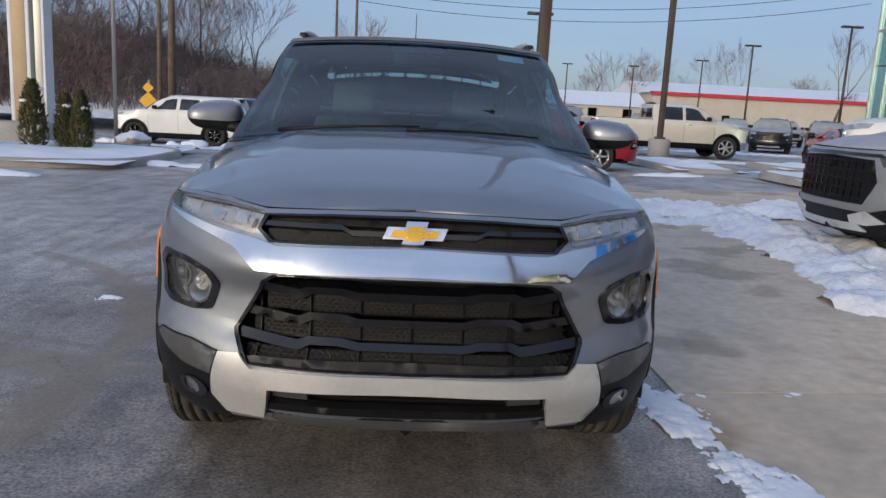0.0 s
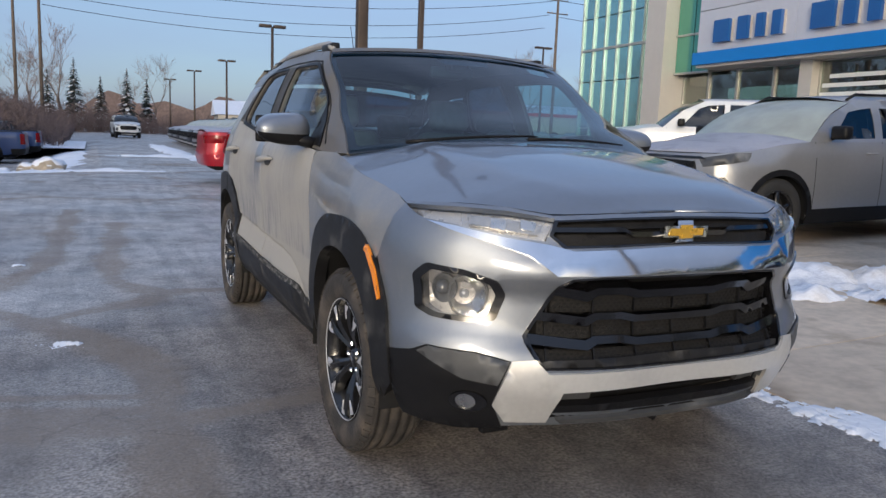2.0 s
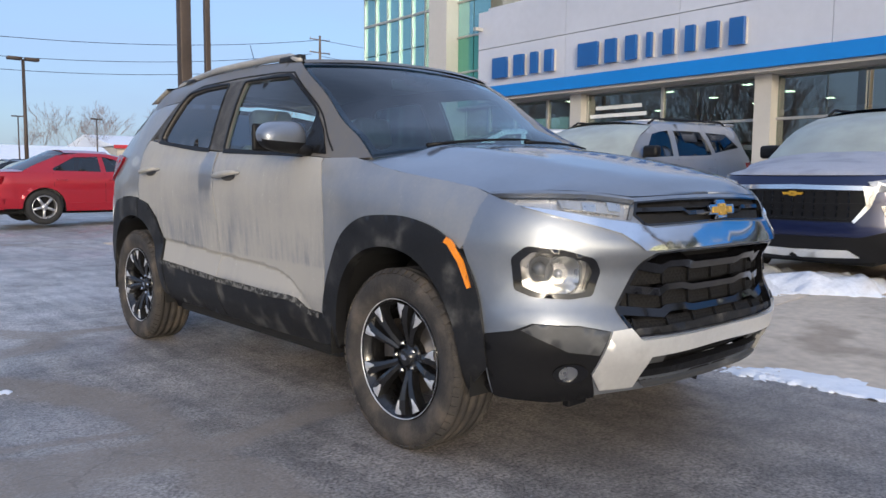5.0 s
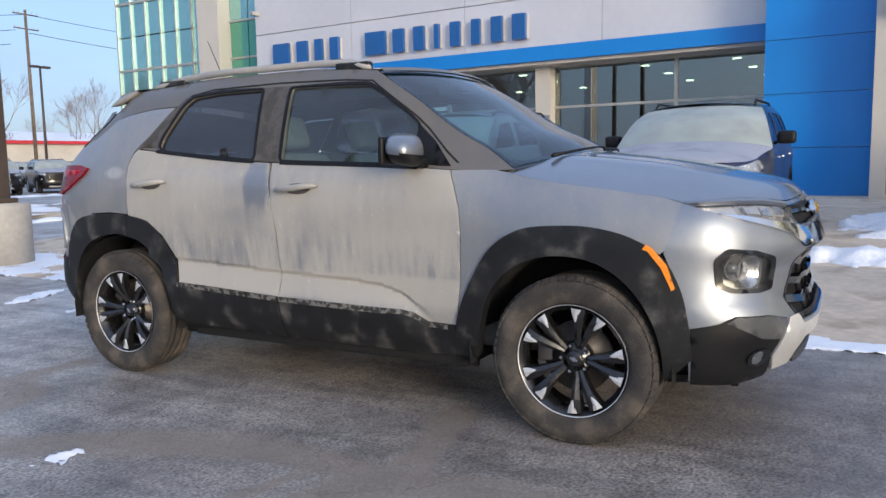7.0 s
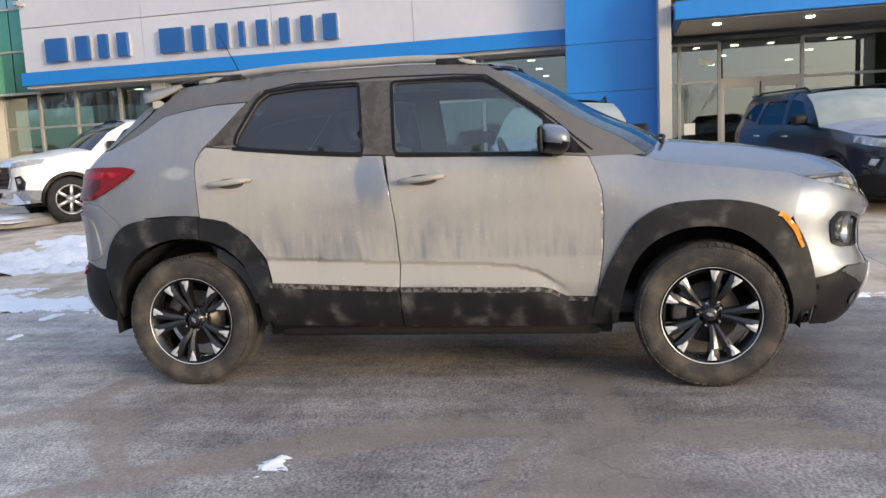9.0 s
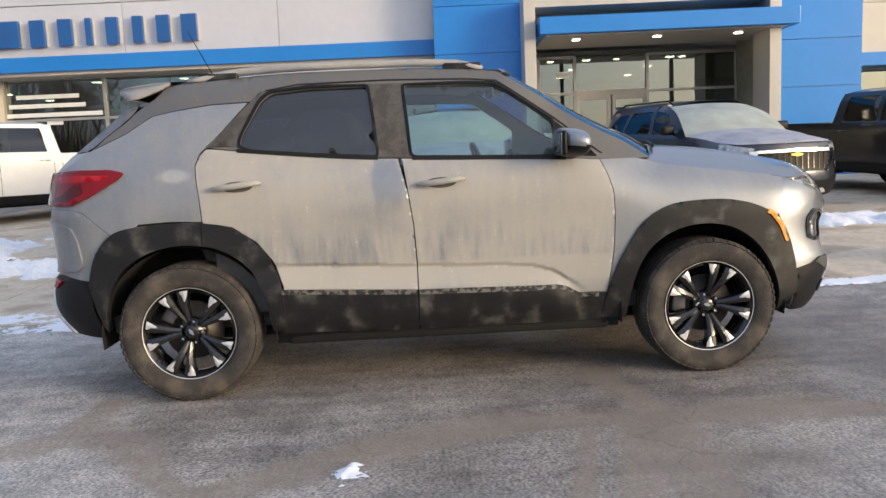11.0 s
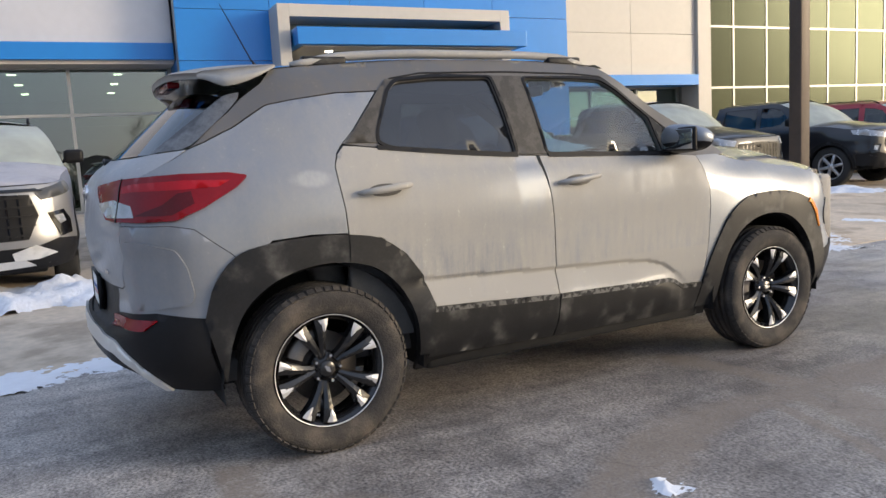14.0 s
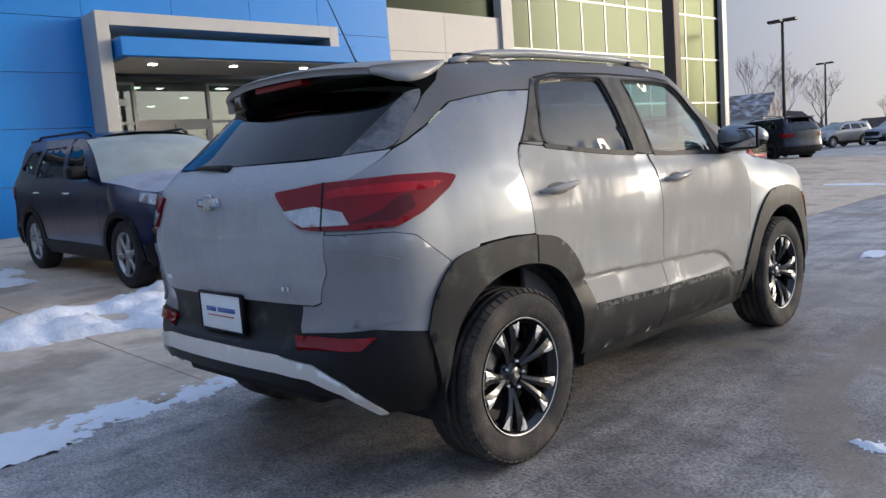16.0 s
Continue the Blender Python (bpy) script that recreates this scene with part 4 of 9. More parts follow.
def hero_car():
    car = thing("compact_suv", "grey metallic compact SUV, frosted flanks, parked on asphalt", "car")
    # painted nose with its openings
    up_grille = even([pf(0, 0.974), pf(0.25, 0.970), pf(0.455, 0.960), pf(0.472, 0.915), pf(0.43, 0.878), pf(0.2, 0.884), pf(0, 0.888)])
    lo_grille = even([pf(0, 0.797), pf(0.30, 0.796), pf(0.405, 0.790), pf(0.445, 0.765), pf(0.538, 0.605), pf(0.532, 0.585), pf(0.485, 0.508), pf(0, 0.502)])
    lamp = [pf(0.79, 0.815), pf(0.70, 0.803), pf(0.612, 0.775), pf(0.588, 0.73), pf(0.615, 0.648), pf(0.68, 0.638), pf(0.775, 0.645), pf(0.812, 0.668), pf(0.818, 0.775)]
    lamp = rounded(lamp, 0.014)
    slim = [ps(-0.425, 0.984), pf(0.74, 0.988), pf(0.60, 0.984), pf(0.452, 0.966), pf(0.482, 0.897), pf(0.60, 0.914), pf(0.74, 0.938), ps(-0.54, 0.948)]
    intake = even([pf(0, 0.443), pf(0.41, 0.437), pf(0.445, 0.352), pf(0, 0.348)])
    nose = [pf(0, 0.986), pf(0.25, 0.982), pf(0.455, 0.974), pf(0.60, 0.994), pf(0.74, 0.998), ps(-0.43, 0.992), ps(-0.40, 0.93), ps(-0.36, 0.80), ps(-0.41, 0.68), ps(-0.445, 0.54), ps(-0.46, 0.30), pf(0.72, 0.285), pf(0.5, 0.30), pf(0, 0.30)]
    lm = [(-u, z) for u, z in lamp]
    sm = [(-u, z) for u, z in slim]
    sheet("front_bumper", patch(even(nose), SKIN.body, [up_grille, lo_grille, lamp, lm, slim, sm, intake], 0.03, 0.02), PAINT_FRONT, car)
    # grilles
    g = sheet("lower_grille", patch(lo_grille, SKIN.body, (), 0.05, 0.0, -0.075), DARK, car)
    sheet("surround", patch(lo_grille, SKIN.body, [[(u * 0.975, 0.65 + (z - 0.65) * 0.965) for u, z in lo_grille]], 0.03, 0.085, 0.003), GLOSS_BLACK, g)
    for z0, h, st, mt, up in ((0.738, 0.022, 0.012, GRILLE_BAR, 0.013), (0.660, 0.022, 0.014, GRILLE_BAR, 0.013), (0.592, 0.022, 0.014, GRILLE_BAR, 0.011)):
        edge = 0.455 if z0 > 0.72 else 0.50 if z0 > 0.62 else 0.52
        a, b = 0.19, 0.155
        top = [pf(0, z0 + up * 0.1), pf(b, z0 + up * 0.1), pf(a + 0.02, z0 + up), pf(0.31, z0 + up), pf(0.34, z0), pf(edge, z0 + 0.02)]
        bar = even(top + [pf(edge, z0 - h + 0.015), pf(0.335, z0 - h - 0.006), pf(0.30, z0 - h + up), pf(a + 0.025, z0 - h + up), pf(b + 0.004, z0 - h + up * 0.1), pf(0, z0 - h + up * 0.1)])
        sheet("grille_bar", patch(bar, SKIN.body, (), 0.03, 0.04, -0.008), mt, g)
    for z0, z1, e in ((0.672, 0.722, 0.45), (0.600, 0.650, 0.49), (0.530, 0.574, 0.50)):
        m = sheet("grille_mesh", patch(even([pf(0, z1), pf(e, z1), pf(e, z0), pf(0, z0)]), SKIN.body, (), 0.05, 0.0, -0.034), MESH, g)
        for k in range(-3, 4):
            x = 0.155 * k
            u0 = math.copysign(pf(abs(x), z0)[0], x) if k else 0.0
            sheet("grille_rib", patch([(u0 - 0.003, z0), (u0 + 0.003, z0), (u0 + 0.003, z1), (u0 - 0.003, z1)], SKIN.body, (), 0.03, 0.02, -0.022), BLACK_TRIM, m)
        hx = []
        for i in range(int(2 * e / 0.021)):
            for j in range(int((z1 - z0) / 0.011)):
                x = -e + 0.021 * (i + 0.5 * (j % 2)) + 0.006
                u0 = math.copysign(pf(abs(x), z0)[0], x)
                zc = z0 + 0.011 * (j + 0.5)
                p = SKIN.body(np.array([u0 - 0.007, u0, u0 + 0.007, u0]), np.array([zc, zc - 0.0038, zc, zc + 0.0038]))
                hx.append([tuple(q + (0, 0.030, 0)) for q in p])
        v = [p for q in hx for p in q]
        part("perforation", mesh_of("perforation", v, [(4 * i, 4 * i + 1, 4 * i + 2, 4 * i + 3) for i in range(len(hx))], DARK, False), None, m)["kind"] = "stuff"
    sheet("grille_sill", patch([(u, z - 0.002) for u, z in even([pf(0, 0.545), pf(0.46, 0.540), pf(0.482, 0.535), pf(0.472, 0.504), pf(0, 0.500)])], SKIN.body, (), 0.03, 0.03, -0.008), SALT_TRIM, g)
    gu = sheet("upper_grille", patch(up_grille, SKIN.body, (), 0.04, 0.0, -0.045), DARK, car)
    sheet("surround", patch(up_grille, SKIN.body, [[(u * 0.975, 0.929 + (z - 0.929) * 0.86) for u, z in up_grille]], 0.03, 0.05, 0.002), GLOSS_BLACK, gu)
    for z0, z1 in ((0.945, 0.968), (0.892, 0.925)):
        sheet("grille_mesh", patch(even([pf(0, z1), pf(0.445, z1 - 0.005), pf(0.44, z0), pf(0, z0)]), SKIN.body, (), 0.03, 0.015, -0.018), MESH, gu)
    bar = even([pf(0, 0.930), pf(0.10, 0.930), pf(0.19, 0.930), pf(0.22, 0.945), pf(0.45, 0.943), pf(0.455, 0.928), pf(0.215, 0.930), pf(0.185, 0.914), pf(0, 0.914)])
    sheet("grille_bar", patch(bar, SKIN.body, (), 0.03, 0.03, -0.006), GLOSS_BLACK, gu)
    # emblem: a chromed cross with a gold field
    em = [(-0.072, -0.012), (-0.026, -0.012), (-0.022, -0.026), (0.034, -0.026), (0.030, -0.012), (0.085, -0.012), (0.072, 0.014), (0.026, 0.014), (0.022, 0.026), (-0.034, 0.026), (-0.030, 0.014), (-0.085, 0.014)]
    def emblem(front, zc, lift, size, depth):
        f = SKIN.body if front else SKIN.tail
        e = sheet("emblem", patch([(x * 1.12 * size, zc + z * 1.2 * size) for x, z in em], f, (), 0.03, depth, lift), CHROME, car, "gold cross-shaped emblem with chrome edge" if front else "frosted silver cross-shaped emblem")
        sheet("emblem_field", patch([(x * 0.86 * size, zc + z * 0.72 * size) for x, z in em], f, (), 0.03, 0.006, lift + 0.004), GOLD if front else LAMP_SILVER, e)
    emblem(True, 0.922, 0.022, 1.0, 0.03)
    emblem(False, 1.112, 0.012, 0.95, 0.012)
    # chrome brow over the lower grille
    brow = even([pf(0, 0.880), pf(0.40, 0.868), pf(0.475, 0.886), pf(0.60, 0.905), pf(0.73, 0.930), ps(-0.555, 0.941), pf(0.70, 0.905), pf(0.61, 0.880), pf(0.53, 0.855), pf(0.455, 0.800), pf(0.415, 0.799), pf(0, 0.806)])
    sheet("chrome_brow", patch(brow, SKIN.body, (), 0.025, 0.02, 0.010), CHROME, car, "chrome brow across the grille")
    # skid plate, lower trim
    skid = even([pf(0, 0.500), pf(0.462, 0.498), pf(0.50, 0.536), pf(0.565, 0.532), pf(0.59, 0.46), pf(0.612, 0.385), pf(0.575, 0.325), pf(0.448, 0.325), pf(0.415, 0.437), pf(0, 0.443)])
    sheet("skid_plate", patch(skid, SKIN.body, (), 0.025, 0.02, 0.012), SILVER, car, "silver skid plate")
    trim = [pf(0.568, 0.532), pf(0.66, 0.555), pf(0.775, 0.562), pf(0.81, 0.535), ps(-0.455, 0.515), ps(-0.468, 0.29), pf(0.72, 0.275), pf(0.578, 0.29), pf(0.612, 0.385), pf(0.592, 0.46)]
    both("bumper_corner", patch(trim, SKIN.body, (), 0.025, 0.015, 0.004), BLACK_TRIM, car, "black plastic bumper corner")
    facet = [pf(0.572, 0.530), pf(0.66, 0.552), pf(0.77, 0.560), pf(0.795, 0.538), pf(0.69, 0.470), pf(0.60, 0.455)]
    both("bumper_facet", patch(facet, SKIN.body, (), 0.025, 0.006, 0.008), GREY_TRIM, car)
    ring = [(0.052 * math.cos(a), 0.036 * math.sin(a)) for a in np.linspace(0, 2 * math.pi, 20, endpoint=False)]
    fu, fz = pf(0.683, 0.392)
    fog = [(fu + a * 1.15 - 0.008, fz + b) for a, b in ring]
    for s in (1, -1):
        fl = sheet("fog_lamp", patch([(s * u, z) for u, z in fog], SKIN.body, [[(s * (fu + a * 0.62), fz + b * 0.8) for a, b in ring]], 0.02, 0.02, 0.013), GLOSS_BLACK, car)
        sheet("lens", patch([(s * (fu + a * 0.62), fz + b * 0.8) for a, b in ring], SKIN.body, (), 0.012, 0.01, 0.008), REFLECTOR, fl)
        # head lamp: bezel, reflector bowls, cover
        lp = [(s * u, z) for u, z in lamp]
        c = np.mean(lp, 0)
        small = [tuple(c + (np.array(p) - c) * (0.80, 0.80)) for p in lp]
        hl = sheet("head_lamp", patch(lp, SKIN.body, [small], 0.02, 0.05, 0.006), GLOSS_BLACK, car, "clear head lamp in a black bezel")
        sheet("housing", patch(lp, SKIN.body, (), 0.03, 0.0, -0.065), BLACK_TRIM, hl)
        inner = [tuple(c + (np.array(p) - c) * (0.84, 0.84)) for p in lp]
        sheet("lamp_body", patch(inner, SKIN.body, (), 0.03, 0.0, -0.045), LAMP_SILVER, hl)
        for du, dz, r, deep in ((0.050, 0.012, 0.040, 0.020), (-0.030, -0.004, 0.060, 0.045)):
            bowl = [(c[0] + s * du + r * math.cos(a), c[1] + dz + r * 0.98 * math.sin(a)) for a in np.linspace(0, 2 * math.pi, 28, endpoint=False)]
            v, f = patch(bowl, SKIN.body, (), 0.009, 0.0, -0.022)
            mid = np.mean(v, 0)
            v = [tuple(np.array(p) + (0, deep * max(0, 1 - (np.linalg.norm(np.array(p) - mid) / r) ** 2), 0)) for p in v]
            sheet("reflector", (v, f), REFLECTOR if deep > 0.03 else GREY_TRIM, hl)
            ringp = [(c[0] + s * du + r * 1.12 * math.cos(a), c[1] + dz + r * 1.10 * math.sin(a)) for a in np.linspace(0, 2 * math.pi, 28, endpoint=False)]
            sheet("reflector_ring", patch(ringp, SKIN.body, [bowl], 0.012, 0.012, -0.018), GREY_TRIM, hl)
            bulb = bmesh.new()
            bmesh.ops.create_uvsphere(bulb, u_segments=18, v_segments=10, radius=r * (0.62 if deep < 0.03 else 0.28))
            bmesh.ops.translate(bulb, verts=bulb.verts, vec=mid + np.array((0, deep * 0.5, 0)))
            part("bulb", bulb, PROJECTOR if deep < 0.03 else CLEAR_LENS, hl)
        sheet("lamp_cover", patch(small, SKIN.body, (), 0.03, 0.0, -0.004), HAZE_LENS, hl)
        # slim upper lamp
        sl = [(s * u, z) for u, z in slim]
        su = sheet("running_lamp", patch(sl, SKIN.body, (), 0.03, 0.0, -0.030), LAMP_SILVER, car, "slim running lamp under the bonnet edge")
        strip = [pf(0.71, 0.972), pf(0.60, 0.966), pf(0.49, 0.948), pf(0.50, 0.916), pf(0.60, 0.930), pf(0.70, 0.945)]
        sheet("light_bar", patch([(s * u, z) for u, z in strip], SKIN.body, (), 0.02, 0.015, -0.012), CLEAR_LENS, su)
        for x in (0.555, 0.64):
            cell = [pf(x, 0.963), pf(x - 0.045, 0.955), pf(x - 0.04, 0.928), pf(x, 0.934)]
            sheet("light_cell", patch([(s * u, z) for u, z in cell], SKIN.body, (), 0.02, 0.008, -0.006), REFLECTOR, su)
        sheet("lamp_cover", patch(sl, SKIN.body, (), 0.03, 0.0, 0.001), HAZE_LENS, su)
    # lower intake
    it = sheet("lower_intake", patch(intake, SKIN.body, (), 0.04, 0.0, -0.06), DARK, car)
    for z0 in (0.425, 0.400):
        sheet("slat", patch(even([pf(0, z0), pf(0.30, z0), pf(0.30, z0 - 0.007), pf(0, z0 - 0.007)]), SKIN.body, (), 0.04, 0.02, -0.03), BLACK_TRIM, it)
    sheet("intake_frame", patch(even([pf(0, 0.382), pf(0.425, 0.378), pf(0.448, 0.335), pf(0, 0.330)]), SKIN.body, (), 0.03, 0.03, 0.0), BLACK_TRIM, it)
    for s in (1, -1):
        sheet("intake_end", patch([(s * u, z) for u, z in (pf(0.31, 0.432), pf(0.405, 0.430), pf(0.42, 0.385), pf(0.31, 0.385))], SKIN.body, (), 0.03, 0.02, -0.02), GREY_TRIM, it)
    sheet("lip", patch(even([pf(0, 0.338), pf(0.42, 0.338), pf(0.40, 0.322), pf(0, 0.318)]), SKIN.body, (), 0.03, 0.02, 0.016), GREY_TRIM, it)
    sheet("bottom_apron", patch(even([pf(0, 0.335), pf(0.6, 0.325), ps(-0.40, 0.30), ps(-0.38, 0.262), pf(0.5, 0.268), pf(0, 0.268)]), SKIN.body, (), 0.05, 0.02, -0.03), BLACK_TRIM, car)
    # bonnet
    edge = [SKIN.body(np.array([u]), np.array([z]))[0] for u, z in [ps(y, z) for y, z in CUT_LINE] + [pf(0.74, 0.999), pf(0.66, 0.997), pf(0.60, 0.994), pf(0.52, 0.985), pf(0.455, 0.977), pf(0.35, 0.981), pf(0.25, 0.984), pf(0.12, 0.987), pf(0.0, 0.988)]]
    ex, ey, ez = (np.array([p[k] for p in edge]) for k in range(3))
    ex = -ex
    order = np.argsort(ey)
    yf = ey.min()
    xe = lambda y: np.interp(y, ey[order], ex[order])
    ze = lambda y: np.interp(y, ey[order], ez[order])
    zc = spl([yf - 0.01, yf + 0.015, -0.72, -0.6, -0.45, -0.2, 0.1, 0.3], [0.985, 1.003, 1.04, 1.078, 1.112, 1.155, 1.187, 1.20])

    def bonnet(q, v):
        q, v = np.asarray(q, float), np.asarray(v, float)
        y = yf + (0.13 + 0.17 * q * q - yf) * v
        X, a = xe(y), np.abs(q)
        z = zc(y) - (zc(y) - ze(y)) * a**2.7 + 0.010 * np.exp(-(((a - 0.60) / 0.10) ** 2)) * np.clip((y - yf) * 2, 0, 1)
        return np.stack([-q * X, y, z], -1)

    vs = np.linspace(0, 1, 40) ** 1.4
    hv, hf = grid_surface(bonnet, np.linspace(-1, 1, 61), vs, True)
    rim = [(bonnet(q, 1e-9)) for q in np.linspace(-1, 1, 61)]
    k = len(hv)
    n = len(vs)
    hv += [tuple(np.array(hv[i * n]) + (0, 0.012, -0.018)) for i in range(61)]
    hf += [(i * n, (i + 1) * n, k + i + 1, k + i) for i in range(60)]
    sheet("bonnet", (hv, hf), PAINT, car, "grey metallic bonnet")
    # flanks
    # near-black sheets added behind the panel gaps; their colour stands for the gaps' shade
    both("gap_shade_backing", patch(S([(0.40, 1.09), (2.6, 1.19), (2.95, 1.22), (2.95, 0.88), (2.5, 0.86), (2.25, 0.75), (2.14, 0.55), (2.12, 0.34), (0.60, 0.34), (0.50, 0.5), (0.44, 0.72)]), SKIN.body, (), 0.08, 0.0, -0.060), DARK, car)
    sheet("tail_gap_shade_backing", patch(even([prw(0, 1.18), psw(3.2, 1.18), psw(2.95, 1.20), psw(2.95, 0.90), psw(3.06, 0.66), prw(0.5, 0.66), prw(0, 0.66)]), SKIN.tail, (), 0.08, 0.0, -0.022), DARK, car)
    def rev(p):
        return list(reversed(p))

    fender = S([(-0.425, 0.984)] + rev(CUT_LINE)[1:] + [(0.36, 1.118), (0.549, 1.118), (0.519, 1.05), (0.491, 0.96), (0.484, 0.84), (0.491, 0.66), (0.519, 0.47), (0.550, 0.33), (0.48, 0.33)] + [(y * 1.06, 0.34 + (z - 0.34) * 1.09) for y, z in ARCH_F_IN[1:8]] + [(-0.365, 0.81), (-0.405, 0.93)])
    both("front_wing", patch(fender, SKIN.body, (), 0.03, 0.02), PAINT_PART, car)
    door_f = [(0.553, 1.118), (0.523, 1.05), (0.495, 0.96), (0.488, 0.84), (0.495, 0.66), (0.523, 0.47), (0.553, 0.34), (0.60, 0.318), (1.49, 0.318), (1.487, 0.63), (1.496, 0.83), (1.518, 1.0), (1.555, 1.158)]
    top = [(y, float(BELT(y))) for y in np.linspace(1.54, 0.56, 9)]
    def crease_lines(y0, y1):
        return [S([(y, float(CREASE_Z(y)) + dz) for y in np.linspace(y0, y1, 24)]) for dz in (0.008, 0.0, -0.115)]

    doorF = both("front_door", patch(S(door_f[:-1] + top), SKIN.body, (), 0.014, 0.02, lines=crease_lines(0.72, 1.475)), PAINT_FROST, car, "frost-streaked front door")
    door_r = [(1.4955, 0.318), (2.14, 0.322), (2.155, 0.56), (2.20, 0.69), (2.275, 0.79), (2.385, 0.868), (2.525, 0.89), (2.532, 1.0), (2.545, 1.1), (2.55, 1.17), (2.53, 1.22), (2.50, 1.25)]
    topr = [(y, float(BELT(y))) for y in np.linspace(2.44, 1.5615, 9)]
    doorR = both("rear_door", patch(S(door_r + topr + [(1.523, 1.0), (1.501, 0.83), (1.4925, 0.63)]), SKIN.body, (), 0.014, 0.02, lines=crease_lines(1.505, 2.14)), PAINT_FROST, car, "frost-streaked rear door")
    quarter = S([(2.51, 1.256), (2.45, 1.31), (2.30, 1.475), (2.48, 1.470), (2.66, 1.447), (2.78, 1.427), (2.92, 1.350), (3.05, 1.288), (3.125, 1.264)]) + [pr(0.705, 1.170), pr(0.65, 1.1), pr(0.638, 0.99)] + S([(3.2, 0.985), (3.12, 0.968), (2.99, 0.862), (2.93, 0.80), (2.84, 0.90), (2.68, 0.908), (2.531, 0.90), (2.5365, 1.0), (2.5495, 1.1), (2.5545, 1.17), (2.536, 1.225)])
    both("rear_quarter_panel", patch(quarter, SKIN.body, (), 0.03, 0.02), PAINT_PART, car)
    wf = S([(0.757, 1.150), (0.765, 1.325), (0.81, 1.362), (0.975, 1.478), (1.055, 1.522), (1.20, 1.530), (1.515, 1.536), (1.50, 1.35), (1.488, 1.178), (1.2, 1.166)])
    wr = S([(1.665, 1.185), (1.685, 1.38), (1.705, 1.540), (2.0, 1.538), (2.185, 1.522), (2.235, 1.48), (2.325, 1.31), (2.335, 1.262), (2.28, 1.240), (2.0, 1.212)])
    frame_out = curve_line(A_LINE, 3) + [(y, float(ROOF_LINE(y))) for y in np.linspace(1.1, 2.70, 18)] + [(2.725, 1.582), (2.785, 1.520), (2.885, 1.460), (2.952, 1.405), (3.09, 1.290), (3.135, 1.272), (3.055, 1.294), (2.925, 1.356), (2.785, 1.433), (2.665, 1.453), (2.48, 1.478), (2.285, 1.484), (2.44, 1.315), (2.50, 1.262)] + [(y, float(BELT(y)) + 0.006) for y in np.linspace(2.42, 0.4, 22)]
    both("window_frame", patch(S(frame_out), SKIN.body, [rounded(wf, 0.02), rounded(wr, 0.02)], 0.03, 0.02, -0.004), PAINT_DIRTY, car, "dull salt-filmed roof side and pillars")
    for w in (wf, wr):
        mid = np.mean(w, 0)
        grown = [tuple(np.array(p) + (np.array(p) - mid) / np.linalg.norm(np.array(p) - mid) * 0.016) for p in w]
        both("window_gasket", patch(rounded(grown, 0.024), SKIN.body, [rounded(w, 0.02)], 0.03, 0.008, 0.004), BLACK_TRIM, car)
    seam = [(0.525, 1.15), (0.60, 1.21), (0.71, 1.31), (0.775, 1.362), (0.94, 1.478), (1.04, 1.548), (1.20, 1.562), (1.60, 1.572), (2.05, 1.566), (2.21, 1.540), (2.27, 1.490)]
    both("door_seam", patch(S(seam + [(y + 0.004, z - 0.007) for y, z in reversed(seam)]), SKIN.body, (), 0.05, 0.004, -0.002), DARK, car)
    both("front_window", patch(rounded(wf, 0.02), SKIN.body, (), 0.05, 0.0, -0.014), CAR_GLASS, car)
    both("rear_door_window", patch(rounded(wr, 0.02), SKIN.body, (), 0.05, 0.0, -0.014), PRIVACY, car)
    bp = S([(1.522, 1.545), (1.70, 1.548), (1.682, 1.38), (1.660, 1.178), (1.492, 1.172), (1.508, 1.35)])
    both("pillar_cover", patch(bp, SKIN.body, (), 0.03, 0.008, 0.001), DUSTY_TRIM, car)
    sail = S([(2.19, 1.528), (2.24, 1.49), (2.33, 1.31), (2.34, 1.258), (2.485, 1.262), (2.43, 1.32), (2.285, 1.480), (2.236, 1.532)])
    both("window_corner", patch(sail, SKIN.body, (), 0.03, 0.006, 0.001), DUSTY_TRIM, car)
    for y0, y1 in ((0.72, 1.49), (1.66, 2.35)):
        st = [(y, float(BELT(y)) + 0.012) for y in np.linspace(y0, y1, 8)] + [(y, float(BELT(y)) - 0.006) for y in np.linspace(y1, y0, 8)]
        both("belt_seal", patch(S(st), SKIN.body, (), 0.04, 0.008, 0.004), BLACK_TRIM, car)
    # sills, arches, side trim
    sill = S([(0.53, 0.445), (0.67, 0.448), (0.745, 0.487), (0.80, 0.497), (1.488, 0.512), (1.488, 0.30), (0.555, 0.30)])
    sill2 = S([(1.494, 0.512), (2.17, 0.548), (2.18, 0.32), (1.494, 0.30)])
    both("sill_trim", patch(sill, SKIN.body, (), 0.03, 0.012, 0.009), SALT_TRIM, car)
    both("sill_trim", patch(sill2, SKIN.body, (), 0.03, 0.012, 0.009), SALT_TRIM, car)
    for edge in ([(0.57, 0.446), (0.67, 0.448), (0.745, 0.487), (0.80, 0.497), (1.486, 0.512)], [(1.496, 0.512), (2.165, 0.547)]):
        both("salt_line", patch(S(edge + [(y, z - 0.022) for y, z in reversed(edge)]), SKIN.body, (), 0.03, 0.004, 0.0125), SALT_LINE, car, "dried salt along the sill edge")
    both("under_sill", patch(S([(0.45, 0.33), (2.23, 0.34), (2.22, 0.25), (0.46, 0.25)]), SKIN.body, (), 0.05, 0.02, -0.012), BLACK_TRIM, car)
